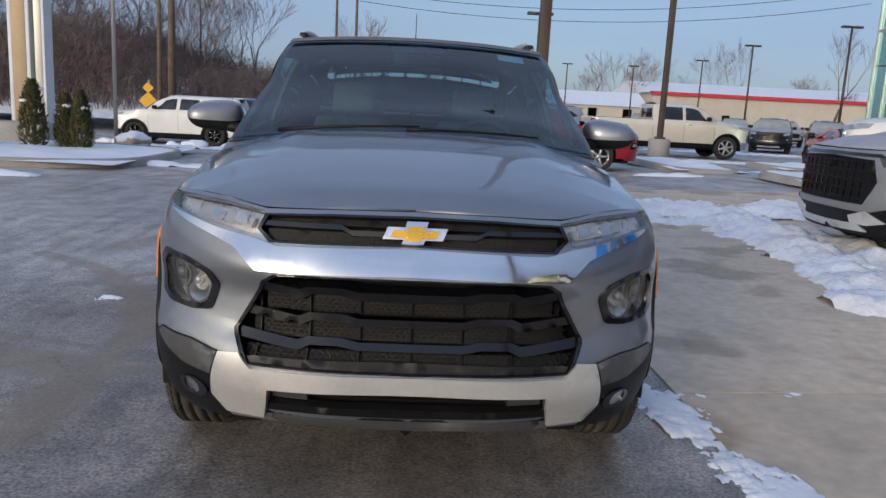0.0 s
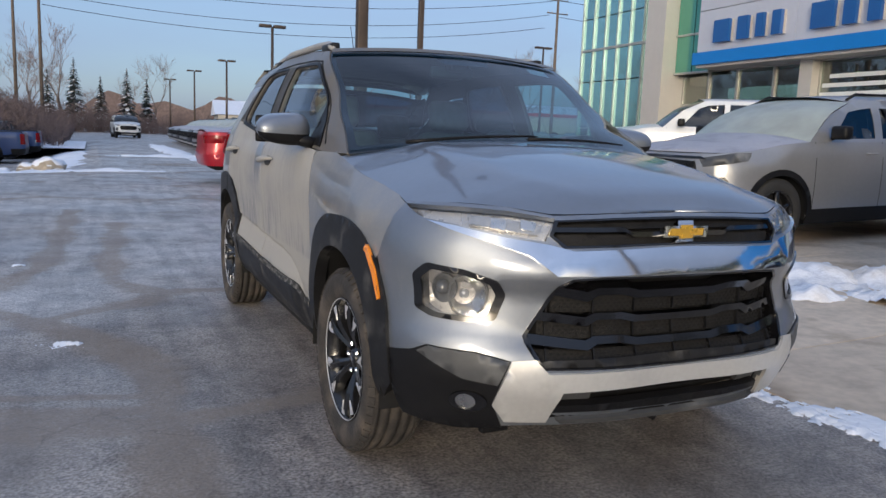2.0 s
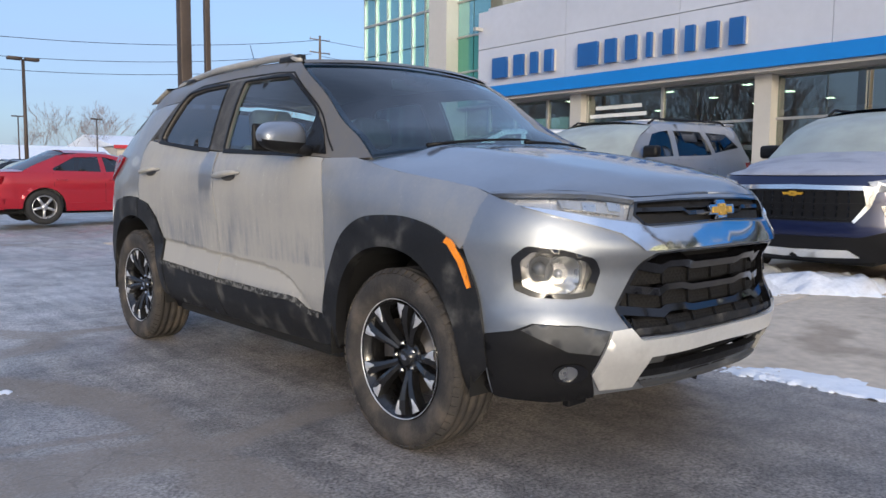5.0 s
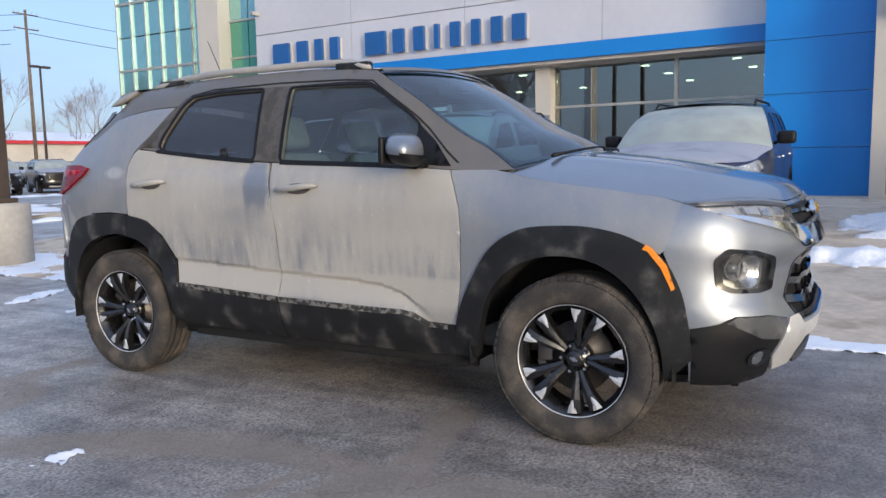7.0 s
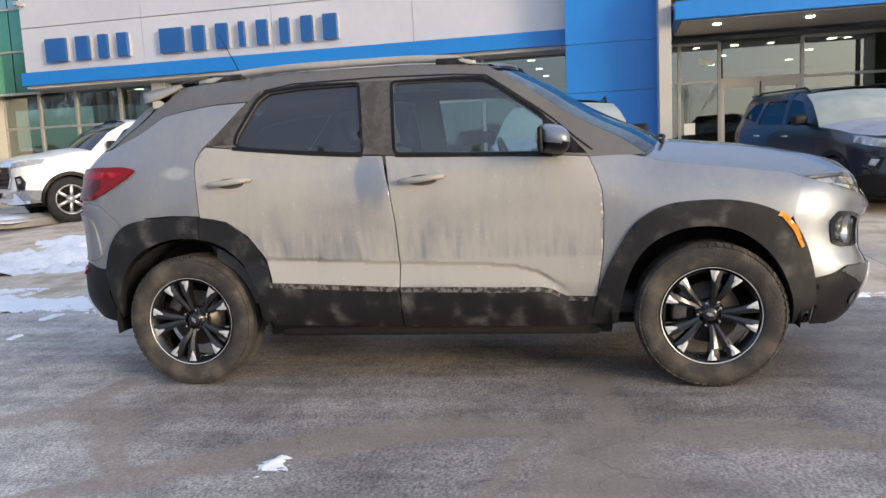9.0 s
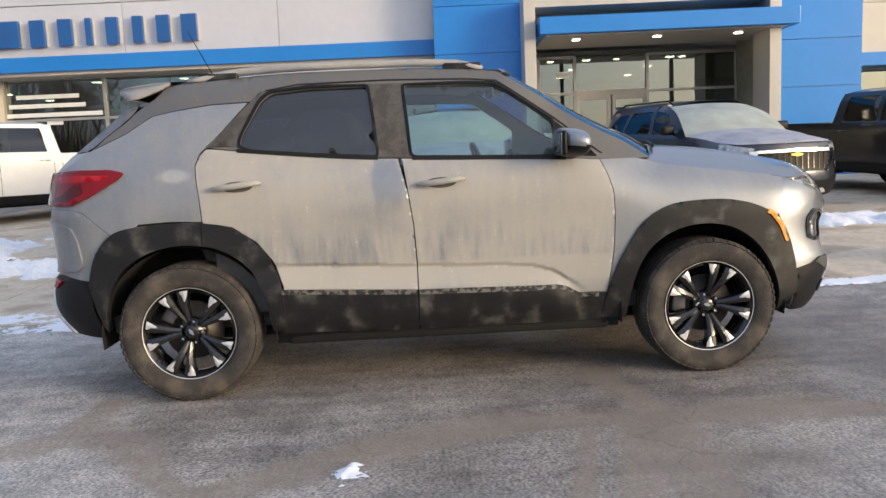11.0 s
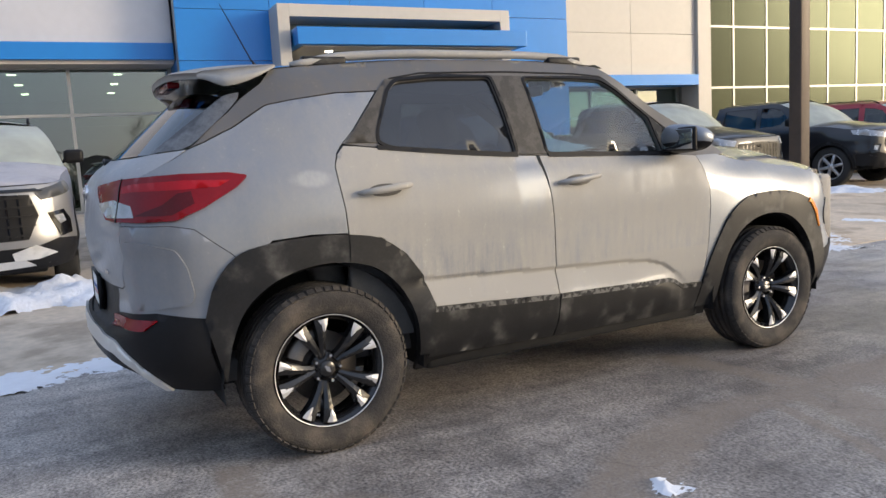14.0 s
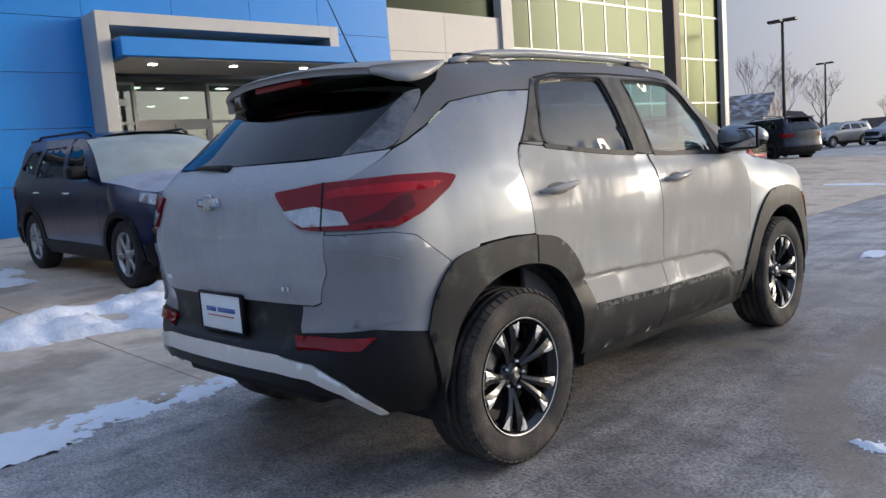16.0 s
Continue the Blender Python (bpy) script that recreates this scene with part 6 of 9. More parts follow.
    part("inside_mirror", merge(box_bm((-0.12, 0.98, 1.50), (0.12, 1.01, 1.56), 0.02, 3), box_bm((-0.05, 0.88, 1.53), (0.05, 0.98, 1.60), 0.02)), CABIN, car)
    for x in (-0.785, 0.785):
        part("door_card", box_bm((x - 0.015, 0.62, 0.42), (x + 0.015, 2.5, 1.12), 0.01), CABIN, car)
    return car


hero_car()


# ---- ground ----
def ground_height(x, y):
    dip = np.clip((y - 17.0) / 5.0, 0, 1) * np.clip((-x - 1.5) / 3.0, 0, 1) * np.clip((70.0 - y) / 20.0, 0, 1)
    rise = 0.031 * (np.clip(x, 1.3, 13.5) - 1.3)
    fade = np.clip((20.0 - y) / 6.0, 0, 1) * np.clip((y + 34.0) / 8.0, 0, 1)
    return rise * fade * fade * (3 - 2 * fade) - 0.55 * dip


MUD_LINES = (
    (0.13, [(-1.75, -2.6), (-1.62, -1.2), (-1.57, -0.6), (-1.5, -0.2), (-1.47, 0.2), (-1.48, 0.5), (-1.48, 1.07), (-1.58, 1.5), (-1.74, 1.88), (-1.95, 2.2), (-2.25, 2.6), (-2.9, 3.1)]),
    (0.12, [(-0.75, 0.58), (-1.15, 0.5), (-1.5, 0.46), (-1.8, 0.51), (-2.1, 0.55), (-2.7, 0.62), (-3.6, 0.5)]),
    (0.10, [(-1.57, 0.62), (-1.88, 0.68), (-2.28, 0.78), (-3.0, 1.1)]),
    (0.06, [(-1.54, 0.8), (-1.85, 0.88), (-2.23, 0.99)]),
    (0.11, [(-0.83, 3.05), (-1.27, 3.06), (-1.45, 2.75), (-1.82, 2.54), (-2.05, 2.3)]),
    (0.12, [(-1.27, 3.06), (-1.53, 3.4), (-1.61, 4.34), (-1.55, 5.6), (-1.48, 7.3)]),
    (0.13, [(-2.4, 3.5), (-2.16, 4.23), (-2.1, 4.8), (-2.05, 6.4), (-2.0, 8.8)]),
)


def mud_at(x, y):
    """How deep the mud lies in the cracks by the car, 0 to 1."""
    best = np.zeros_like(x)
    for width, pts in MUD_LINES:
        fine = np.array(curve_line(pts, 4))
        w = width * (1.0 + 0.35 * np.sin(x * 3.1 + y * 4.3))
        for a, b in zip(fine, fine[1:]):
            ab = b - a
            t = np.clip(((x - a[0]) * ab[0] + (y - a[1]) * ab[1]) / (ab @ ab), 0, 1)
            best = np.maximum(best, 1 - np.hypot(x - a[0] - t * ab[0], y - a[1] - t * ab[1]) / (1.6 * w))
    return best


def build_ground():
    xs = np.unique(np.r_[-2500, -600, -150, np.linspace(-60, -4, 18), np.arange(-3.95, 1.2, 0.035), 1.3, np.linspace(1.3, 13.5, 10), np.linspace(14, 60, 12), 150, 600, 2500])
    ys = np.unique(np.r_[-2500, -600, -150, np.linspace(-60, -4, 29), np.arange(-3.0, 9.0, 0.04), np.linspace(10, 60, 26), 150, 600, 2500])
    v, f = grid_surface(lambda x, y: np.stack([x, y, ground_height(x, y)], -1), xs, ys)
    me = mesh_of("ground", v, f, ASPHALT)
    p = np.array(v)
    mud = np.clip(mud_at(p[:, 0], p[:, 1]), 0, 1)
    away = np.clip(np.maximum(np.abs(p[:, 0] + 1.2) - 2.2, np.abs(p[:, 1] - 3.0) - 5.5) / 1.5, 0, 1)
    at = me.attributes.new("mud", "FLOAT_VECTOR", "POINT")
    at.data.foreach_set("vector", np.stack([mud, away, 0 * mud], -1).astype(np.float32).ravel())
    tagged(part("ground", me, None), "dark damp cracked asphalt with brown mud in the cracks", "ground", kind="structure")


def on_ground(x, y):
    return float(ground_height(np.array(x), np.array(y)))


build_ground()
PHI = radians(3.0)


def bp(a, b, z):
    return Vector((12.15 + a * math.sin(PHI) + b * math.cos(PHI), -1.2 + a * math.cos(PHI) - b * math.sin(PHI), z))


BM = Matrix.Translation((12.15, -1.2, 0)) @ Matrix(((math.cos(PHI), math.sin(PHI), 0, 0), (-math.sin(PHI), math.cos(PHI), 0, 0), (0, 0, 1, 0), (0, 0, 0, 1)))


def dealership():
    """The showroom: local x is depth into the building, y runs along its front."""
    bd = thing("dealership_building", "grey and blue panelled car showroom with large glass fronts", "building", at=BM)

    def bx(name, a0, a1, b0, b1, z0, z1, mt, par=None, bevel=0.0, label=""):
        return part(name, box_bm((b0, min(a0, a1), z0), (b1, max(a0, a1), z1), bevel), mt, par or bd, label, False)

    def clad(name, a0, a1, b, z0, z1, mt, cols, rows, thick=0.06):
        w = bx("wall", a0, a1, b + thick, b + 0.35, z0, z1, FRAME_ALU)
        for i in range(cols):
            for j in range(rows):
                x0, x1 = a0 + (a1 - a0) * i / cols, a0 + (a1 - a0) * (i + 1) / cols
                y0, y1 = z0 + (z1 - z0) * j / rows, z0 + (z1 - z0) * (j + 1) / rows
                bx(name, x0 + 0.006, x1 - 0.006, b, b + thick - 0.002, y0 + 0.006, y1 - 0.006, mt, w)
        return w

    # sign wall with its blue band
    clad("panel", 1.95, 16.5, 1.5, 3.88, 5.05, GREY_PANEL, 4, 1)
    clad("panel", 1.95, 16.5, 1.5, 5.06, 6.2, GREY_PANEL, 4, 1)
    bx("blue_band", 1.96, 16.55, 1.38, 2.3, 3.53, 3.875, BLUE_PANEL)
    bx("soffit", 1.96, 16.5, 1.5, 3.2, 3.45, 3.53, CREAM_PANEL)
    # raised letters drawn as plain bars
    for k, (a0, a1) in enumerate(((15.78, 14.98), (14.86, 14.28), (14.18, 13.72), (13.62, 13.12), (12.38, 11.52), (11.46, 10.92), (10.80, 10.28), (10.16, 9.82), (9.68, 9.20), (9.06, 8.62), (8.50, 8.0), (7.92, 7.36))):
        s = bx("sign_bar", a0 - 0.10, a1 + 0.10, 1.33, 1.44, 4.09, 4.70, BLUE_SIGN, None, 0.01, "raised blue sign bar")
        bx("bar_back", a0 - 0.09, a1 + 0.09, 1.44, 1.498, 4.10, 4.69, CREAM_PANEL, s)
    # recessed storefront
    zf = 0.36
    def front(a0, a1, b, z1, cuts, transoms, mt=STORE_GLASS, gname="glass_pane"):
        edges = [a0] + list(cuts) + [a1]
        rows = [zf] + list(transoms) + [z1]
        fr = bx("window_sill", a0, a1, b - 0.08, b + 0.12, zf - 0.2, zf + 0.06, FRAME_ALU)
        for e in edges:
            bx("mullion", e - 0.035, e + 0.035, b - 0.06, b + 0.08, zf, z1, FRAME_ALU)
        for z in transoms + (z1,):
            bx("transom", a0, a1, b - 0.05, b + 0.07, z - 0.03, z + 0.03, FRAME_ALU)
        for e0, e1 in zip(edges, edges[1:]):
            for y0, y1 in zip(rows, rows[1:]):
                bx(gname, e0, e1, b, b + 0.012, y0, y1, mt)
    front(2.0, 7.1, 2.2, 3.45, (4.05,), (2.46,))
    bx("column", 7.05, 7.45, 1.9, 2.3, 0.2, 3.5, CREAM_PANEL)
    front(7.45, 12.6, 2.2, 3.45, (10.1,), (2.46,))
    bx("column", 12.6, 13.0, 1.9, 2.3, 0.2, 3.5, CREAM_PANEL)
    front(13.0, 18.1, 2.4, 3.45, (14.3, 15.7, 16.9), (2.46,))
    # unreadable lettering on the glass as bars
    for z, a0, a1 in ((2.98, 12.3, 10.75), (2.76, 12.5, 10.6), (2.54, 12.7, 10.2), (2.34, 11.6, 11.2)):
        bx("window_lettering_bar", a1, a0, 2.185, 2.190, z, z + 0.10, WHITE)
    # showroom behind the glass
    bx("showroom_floor", -12.4, 18.0, 2.3, 11.0, 0.20, 0.34, SHOWFLOOR)
    bx("showroom_back", -12.4, 18.0, 11.0, 11.2, 0.2, 3.6, SHOWROOM)
    bx("showroom_ceiling", -12.4, 18.0, 2.6, 11.0, 3.50, 3.60, SHOWROOM)
    for a in (3.0, 5.2, 8.6, 10.9, 14.5, -2.0, -4.2, -9.4, -11.2):
        for b in (3.6, 5.8, 8.2):
            bx("downlight", a - 0.09, a + 0.09, b - 0.09, b + 0.09, 3.47, 3.498, DOWNLIGHT)
    for a, b, h in ((4.6, 8.4, 1.5), (9.0, 7.5, 1.3), (11.5, 9.0, 2.0), (3.0, 9.6, 2.3), (-10.0, 8.0, 1.6)):
        bx("showroom_counter", a - 0.9, a + 0.9, b, b + 0.5, 0.34, 0.34 + h, SHOWROOM, None, 0.03)
    # blue portal block
    clad("blue_panel", -0.02, 1.95, 0.75, 0.25, 6.6, BLUE_PANEL, 1, 6)
    clad("blue_panel", -7.7, -5.52, 0.75, 0.25, 6.6, BLUE_PANEL, 1, 6)
    clad("blue_panel", -5.52, -0.02, 0.75, 4.50, 6.6, BLUE_PANEL, 3, 2)
    bx("portal_return", 1.70, 1.95, 1.1, 2.3, 0.25, 3.5, BLUE_PANEL)
    for a0, a1 in ((-0.25, 0.0), (-5.55, -5.30)):
        bx("portal_post", a0, a1, 0.0, 0.9, 0.25, 4.50, CREAM_PANEL, None, 0.01)
    bx("portal_beam", -5.30, -0.25, 0.0, 0.9, 4.24, 4.50, CREAM_PANEL, None, 0.01)
    bx("portal_side", -0.02, 0.1, 1.1, 2.5, 0.25, 4.4, SHOWROOM)
    bx("portal_side", -5.65, -5.52, 1.1, 2.5, 0.25, 4.4, SHOWROOM)
    bx("portal_ceiling", -5.52, -0.02, 0.9, 2.5, 4.10, 4.24, SHOWROOM)
    can = bx("canopy", -5.80, -0.30, -0.35, 1.9, 3.62, 3.98, BLUE_PANEL, None, 0.015, "blue entrance canopy")
    bx("canopy_soffit", -5.6, -0.45, -0.2, 1.9, 3.595, 3.617, CREAM_PANEL, can)
    for a in (-1.2, -3.0, -4.8):
        bx("downlight", a - 0.07, a + 0.07, 0.4, 0.54, 3.575, 3.594, DOWNLIGHT, can)
    front(-5.52, -3.3, 2.5, 3.45, (), (2.56,))
    front(-1.5, -0.02, 2.5, 3.45, (-0.6,), (2.56,))
    bx("door_head", -3.3, -1.5, 2.45, 2.58, 2.50, 2.62, CREAM_PANEL)
    bx("glass_pane", -3.3, -1.5, 2.5, 2.512, 2.62, 3.45, STORE_GLASS)
    for a0, a1 in ((-3.28, -2.42), (-2.38, -1.52)):
        d = bx("entrance_door", a0, a0 + 0.09, 2.46, 2.54, 0.36, 2.5, CREAM_PANEL)
        bx("stile", a1 - 0.09, a1, 2.46, 2.54, 0.36, 2.5, CREAM_PANEL, d)
        bx("rail", a0 + 0.09, a1 - 0.09, 2.46, 2.54, 2.38, 2.5, CREAM_PANEL, d)
        bx("rail", a0 + 0.09, a1 - 0.09, 2.46, 2.54, 0.36, 0.60, CREAM_PANEL, d)
        bx("door_glass", a0 + 0.09, a1 - 0.09, 2.495, 2.505, 0.60, 2.38, STORE_GLASS, d)
    bx("notice", -0.95, -0.70, 2.485, 2.49, 1.35, 1.62, WHITE)
    bx("number_bar", -1.35, -1.05, 2.488, 2.493, 2.95, 3.10, WHITE)
    # cream wall and tall glass hall
    clad("panel", -12.35, -7.72, 1.1, 3.10, 5.35, CREAM_PANEL, 2, 2)
    bx("blue_band", -12.35, -7.72, 0.98, 1.6, 2.80, 3.095, BLUE_PANEL)
    front(-12.35, -7.72, 1.9, 2.80, (-10.8, -9.2), (2.0,))
    bx("upper_glass", -12.35, -7.72, 1.3, 1.32, 5.36, 6.6, OLIVE_GLASS)
    bx("column", -12.85, -12.36, 1.0, 1.7, 0.25, 7.2, CREAM_PANEL, None, 0.01)
    cols = np.linspace(-12.85, -26.6, 11)
    rows = (0.35, 1.6, 2.75, 4.55, 6.3, 8.2)
    hall = bx("glass_hall", -26.4, -12.9, 1.75, 9.0, 0.3, 8.2, SHOWROOM, None, 0, "glazed hall")
    for c0, c1 in zip(cols, cols[1:]):
        for r0, r1 in zip(rows, rows[1:]):
            bx("glass_pane", c0 - 0.02, c1 + 0.02, 1.5, 1.52, r0 + 0.02, r1 - 0.02, OLIVE_GLASS, hall)
    for c in cols:
        bx("mullion", c - 0.03, c + 0.03, 1.478, 1.6, 0.3, 8.2, FRAME_ALU, hall)
    for r in rows:
        bx("transom", -26.6, -12.85, 1.482, 1.6, r - 0.03, r + 0.03, FRAME_ALU, hall)
    bx("corner_post", -26.95, -26.6, 1.3, 2.0, 0.25, 8.4, CREAM_PANEL)
    # glazed tower at the other end
    bx("column", 18.1, 19.05, 1.5, 2.6, 0.2, 8.2, CREAM_PANEL, None, 0.01)
    tw = bx("tower_core", 16.6, 23.5, 2.6, 9.0, 3.6, 8.0, SHOWROOM, None, 0, "glazed stair tower")
    cols = np.linspace(19.05, 23.65, 7)
    rows = (0.35, 1.7, 3.4, 4.55, 5.7, 6.85, 8.0)
    for c0, c1 in zip(cols, cols[1:]):
        for r0, r1 in zip(rows, rows[1:]):
            bx("glass_pane", c0 + 0.02, c1 - 0.02, 2.0, 2.02, r0 + 0.02, r1 - 0.02, TEAL_GLASS, tw)
    for c in cols:
        bx("mullion", c - 0.024, c + 0.024, 1.92, 2.1, 0.3, 8.0, FRAME_ALU, tw)
    for r in rows[3::2]:
        bx("transom", 19.05, 23.65, 1.94, 2.1, r - 0.04, r + 0.04, FRAME_ALU, tw)
    for c0, c1, mt in ((16.5, 17.3, TEAL_GLASS), (17.3, 18.1, GREEN_GLASS)):
        for r0, r1 in zip(rows[2:], rows[3:]):
            bx("glass_pane", c0 + 0.02, c1 - 0.02, 2.0, 2.02, r0 + 0.02, r1 - 0.02, GREEN_GLASS if r0 < 4.6 else TEAL_GLASS, tw)
    for r in rows[2:]:
        bx("transom", 16.5, 18.1, 1.95, 2.1, r - 0.03, r + 0.03, FRAME_ALU, tw)
    bx("tower_roof", 16.4, 24.0, 1.4, 9.2, 8.0, 8.3, GREY_PANEL)
    bx("end_wall", 23.55, 23.75, 2.05, 9.0, 0.2, 8.0, CREAM_PANEL)
    bx("main_roof", -12.4, 16.5, 1.9, 14.0, 6.2, 6.4, GREY_PANEL)
    bx("back_wall", -26.6, 23.7, 13.8, 14.0, 0.0, 8.0, GREY_PANEL)
    bx("camera_mount", 16.3, 16.42, 1.2, 1.5, 5.62, 5.72, FRAME_ALU)
    return bd


dealership()


# ---- parked vehicles ----
def simple_wheel(r, half, rim_mat, spokes=6):
    w = thing("wheel", "", "")
    t = [(r * 0.64, -half * 0.8), (r * 0.72, -half), (r * 0.90, -half), (r * 0.985, -half * 0.8), (r, -half * 0.6), (r, half * 0.6), (r * 0.985, half * 0.8), (r * 0.90, half), (r * 0.64, half * 0.8)]
    part("tyre", lathe_bm(t, 36), RUBBER_FAR, w)
    rim = part("rim", lathe_bm([(r * 0.60, half * 0.7), (r * 0.58, -half * 0.3), (r * 0.62, -half * 0.82), (r * 0.66, -half * 0.86), (r * 0.66, -half * 0.7)], 32), rim_mat, w)
    part("rim_shadow", lathe_bm([(0.0, half * 0.1), (r * 0.6, half * 0.1)], 24), DARK, rim)
    for k in range(spokes):
        a = 2 * math.pi * k / spokes
        b = box_bm((-half * 0.8, -r * 0.07, 0.02), (-half * 0.35, r * 0.07, r * 0.62), 0.008, 1)
        bmesh.ops.rotate(b, verts=b.verts, cent=(0, 0, 0), matrix=Matrix.Rotation(a, 3, "X"))
        part("spoke", b, rim_mat, rim)
    part("hub", lathe_bm([(0.0, -half * 0.86), (r * 0.16, -half * 0.84), (r * 0.2, -half * 0.4)], 16), rim_mat, rim)
    return w


RUBBER_FAR = mat("black_tyre", (0.02, 0.02, 0.02), 0.85, 0, 0, 0.25, 9)
ALLOY = mat("silver_alloy", (0.48, 0.48, 0.49), 0.3, 0.8, 0, 0.08, 9)
FROST_GLASS = glass("frosted_windscreen", (0.35, 0.42, 0.40), 1.45, 0.1, 0.55, (0.55, 0.60, 0.56))
FROST_BONNET = mat("frost_on_dark_paint", (0.36, 0.36, 0.40), 0.6, 0, 0.1, 0.12, 3, 0.2, 120, col2=(0.24, 0.245, 0.28), lo=0.45, hi=0.7)
DARK_GLASS = glass("dark_car_glass", (0.10, 0.12, 0.13), 1.55)


def vehicle(name, label, category, paint, kind="suv", group="parked cars", L=4.65, W=0.93, wb=2.72, r=0.36, roof=1.70, nose=1.02, belt=1.12, rim=None, trim=None, grille="mesh", frost=True, axle=0.93):
    """A parked car whose front axle stands over the origin, nose to -y. kind: suv, sedan or pickup."""
    car = thing(name, label, category, group)
    yF, yR = -axle, L - axle
    trim = trim or BLACK_TRIM
    rim = rim or ALLOY
    sill = 0.30 if kind != "pickup" else 0.42
    plan = [(0, yF), (W * 0.35, yF + 0.015), (W * 0.62, yF + 0.07), (W * 0.80, yF + 0.16), (W * 0.92, yF + 0.30), (W * 0.975, yF + 0.48), (W, yF + 0.75), (W, yF + L * 0.45), (W, yR - 0.75), (W * 0.985, yR - 0.45), (W * 0.93, yR - 0.22), (W * 0.80, yR - 0.09), (W * 0.55, yR - 0.03), (0, yR)]
    if kind == "pickup":
        plan = [(0, yF), (W * 0.45, yF + 0.02), (W * 0.75, yF + 0.07), (W * 0.90, yF + 0.16), (W * 0.97, yF + 0.32), (W, yF + 0.6), (W, yF + L * 0.45), (W, yR - 0.5), (W * 0.99, yR - 0.15), (W * 0.93, yR - 0.03), (W * 0.5, yR), (0, yR)]
    nz = [(0.18, -0.12), (sill + 0.05, -0.01), (sill + 0.22, 0.02), (nose * 0.68, 0.0), (nose * 0.88, -0.01), (nose - 0.03, -0.04), (nose + 0.03, -0.10), (nose + 0.09, -0.22)]
    sd = [(sill - 0.08, -0.08), (sill + 0.1, -0.02), (sill + 0.3, -0.005), (belt - 0.28, 0.0), (belt - 0.12, -0.005), (belt - 0.03, -0.02), (belt + 0.02, -0.05), (belt + 0.12, -0.08), (roof - 0.22, -0.15), (roof - 0.12, -0.205), (roof - 0.05, -0.28), (roof, -0.36)]
    if kind == "suv":
        tl = [(0.2, -0.12), (sill + 0.08, 0.0), (sill + 0.3, 0.03), (belt - 0.45, 0.0), (belt, -0.02), (belt + 0.06, -0.07), (belt + 0.3, -0.26), (roof, -0.46)]
    else:
        tl = [(0.2, -0.10), (sill + 0.08, 0.0), (sill + 0.25, 0.03), (belt - 0.3, 0.0), (belt - 0.02, -0.02), (belt + 0.04, -0.06)]
    sh = Shell(plan, [(("f", 0.0), nz), (("f", W * 0.7), nz), (("s", yF + 0.55), nz), (("s", 0.15), sd), (("s", yR - 0.9), sd), (("s", yR - 0.55), sd), (("r", W * 0.7), tl), (("r", 0.0), tl)])
    P = lambda y, z: sh.pt("s", y, z)
    F = lambda x, z: sh.pt("f", x, z)
    R = lambda x, z: (sh.U - sh.at("r", x), z)
    core = (0, L * 0.5 - axle, 0.7)

    def pt(outer, fm, holes=(), step=0.09, depth=0.015, lift=0.0):
        return patch(outer, fm, holes, step, depth, lift, False, core)

    arch = lambda yc, k, n=12: [(yc + k * math.cos(a), r + k * math.sin(a) * 0.98) for a in np.linspace(math.pi * 1.02, -0.06, n)]
    cut = spl([yF, yF + 0.15, -0.3, 0.1, 0.42], [nose - 0.02, nose + 0.0, nose + 0.03, belt - 0.02, belt + 0.0])
    yc0 = 0.42
    if kind == "suv":
        a_line = [(yc0, belt), (yc0 + 0.40, belt + (roof - belt) * 0.55), (yc0 + 0.82, roof - 0.09)]
        top_end, low_end = yR - 0.48, yR - 0.12
        up = a_line + [(y, roof - 0.075 + 0.02 * math.sin((y - 1) * 1.2)) for y in np.linspace(yc0 + 1.0, top_end, 7)] + [(low_end - 0.08, belt + 0.12), (low_end, belt)]
        wins = [[(yc0 + 0.38, belt + 0.03), (yc0 + 0.72, belt + (roof - belt) * 0.62), (yc0 + 0.92, roof - 0.17), (1.55, roof - 0.15), (1.52, belt + 0.04)],
                [(1.64, belt + 0.04), (1.68, roof - 0.15), (2.35, roof - 0.16), (2.52, belt + 0.10), (2.50, belt + 0.05)],
                [(2.62, belt + 0.08), (2.50, roof - 0.17), (yR - 0.85, roof - 0.19), (yR - 0.55, belt + 0.16)]]
    elif kind == "sedan":
        a_line = [(yc0 + 0.1, belt), (yc0 + 0.55, belt + (roof - belt) * 0.55), (yc0 + 1.05, roof - 0.08)]
        up = a_line + [(y, roof - 0.065) for y in np.linspace(yc0 + 1.2, 2.0, 4)] + [(2.45, roof - 0.12), (2.9, belt + 0.14), (3.15, belt)]
        wins = [[(yc0 + 0.5, belt + 0.03), (yc0 + 0.95, roof - 0.18), (yc0 + 1.1, roof - 0.14), (1.60, roof - 0.13), (1.58, belt + 0.03)],
                [(1.67, belt + 0.03), (1.69, roof - 0.13), (2.15, roof - 0.15), (2.58, belt + 0.08), (2.55, belt + 0.04)]]
        top_end = 2.3
    else:
        a_line = [(yc0, belt), (yc0 + 0.38, belt + (roof - belt) * 0.55), (yc0 + 0.78, roof - 0.09)]
        up = a_line + [(y, roof - 0.075) for y in np.linspace(yc0 + 0.9, 2.55, 5)] + [(2.66, roof - 0.12), (2.74, belt)]
        wins = [[(yc0 + 0.36, belt + 0.03), (yc0 + 0.68, belt + (roof - belt) * 0.62), (yc0 + 0.86, roof - 0.17), (1.58, roof - 0.15), (1.56, belt + 0.03)],
                [(1.66, belt + 0.03), (1.68, roof - 0.15), (2.45, roof - 0.15), (2.50, belt + 0.03)]]
        top_end = 2.6
    k = r + 0.055
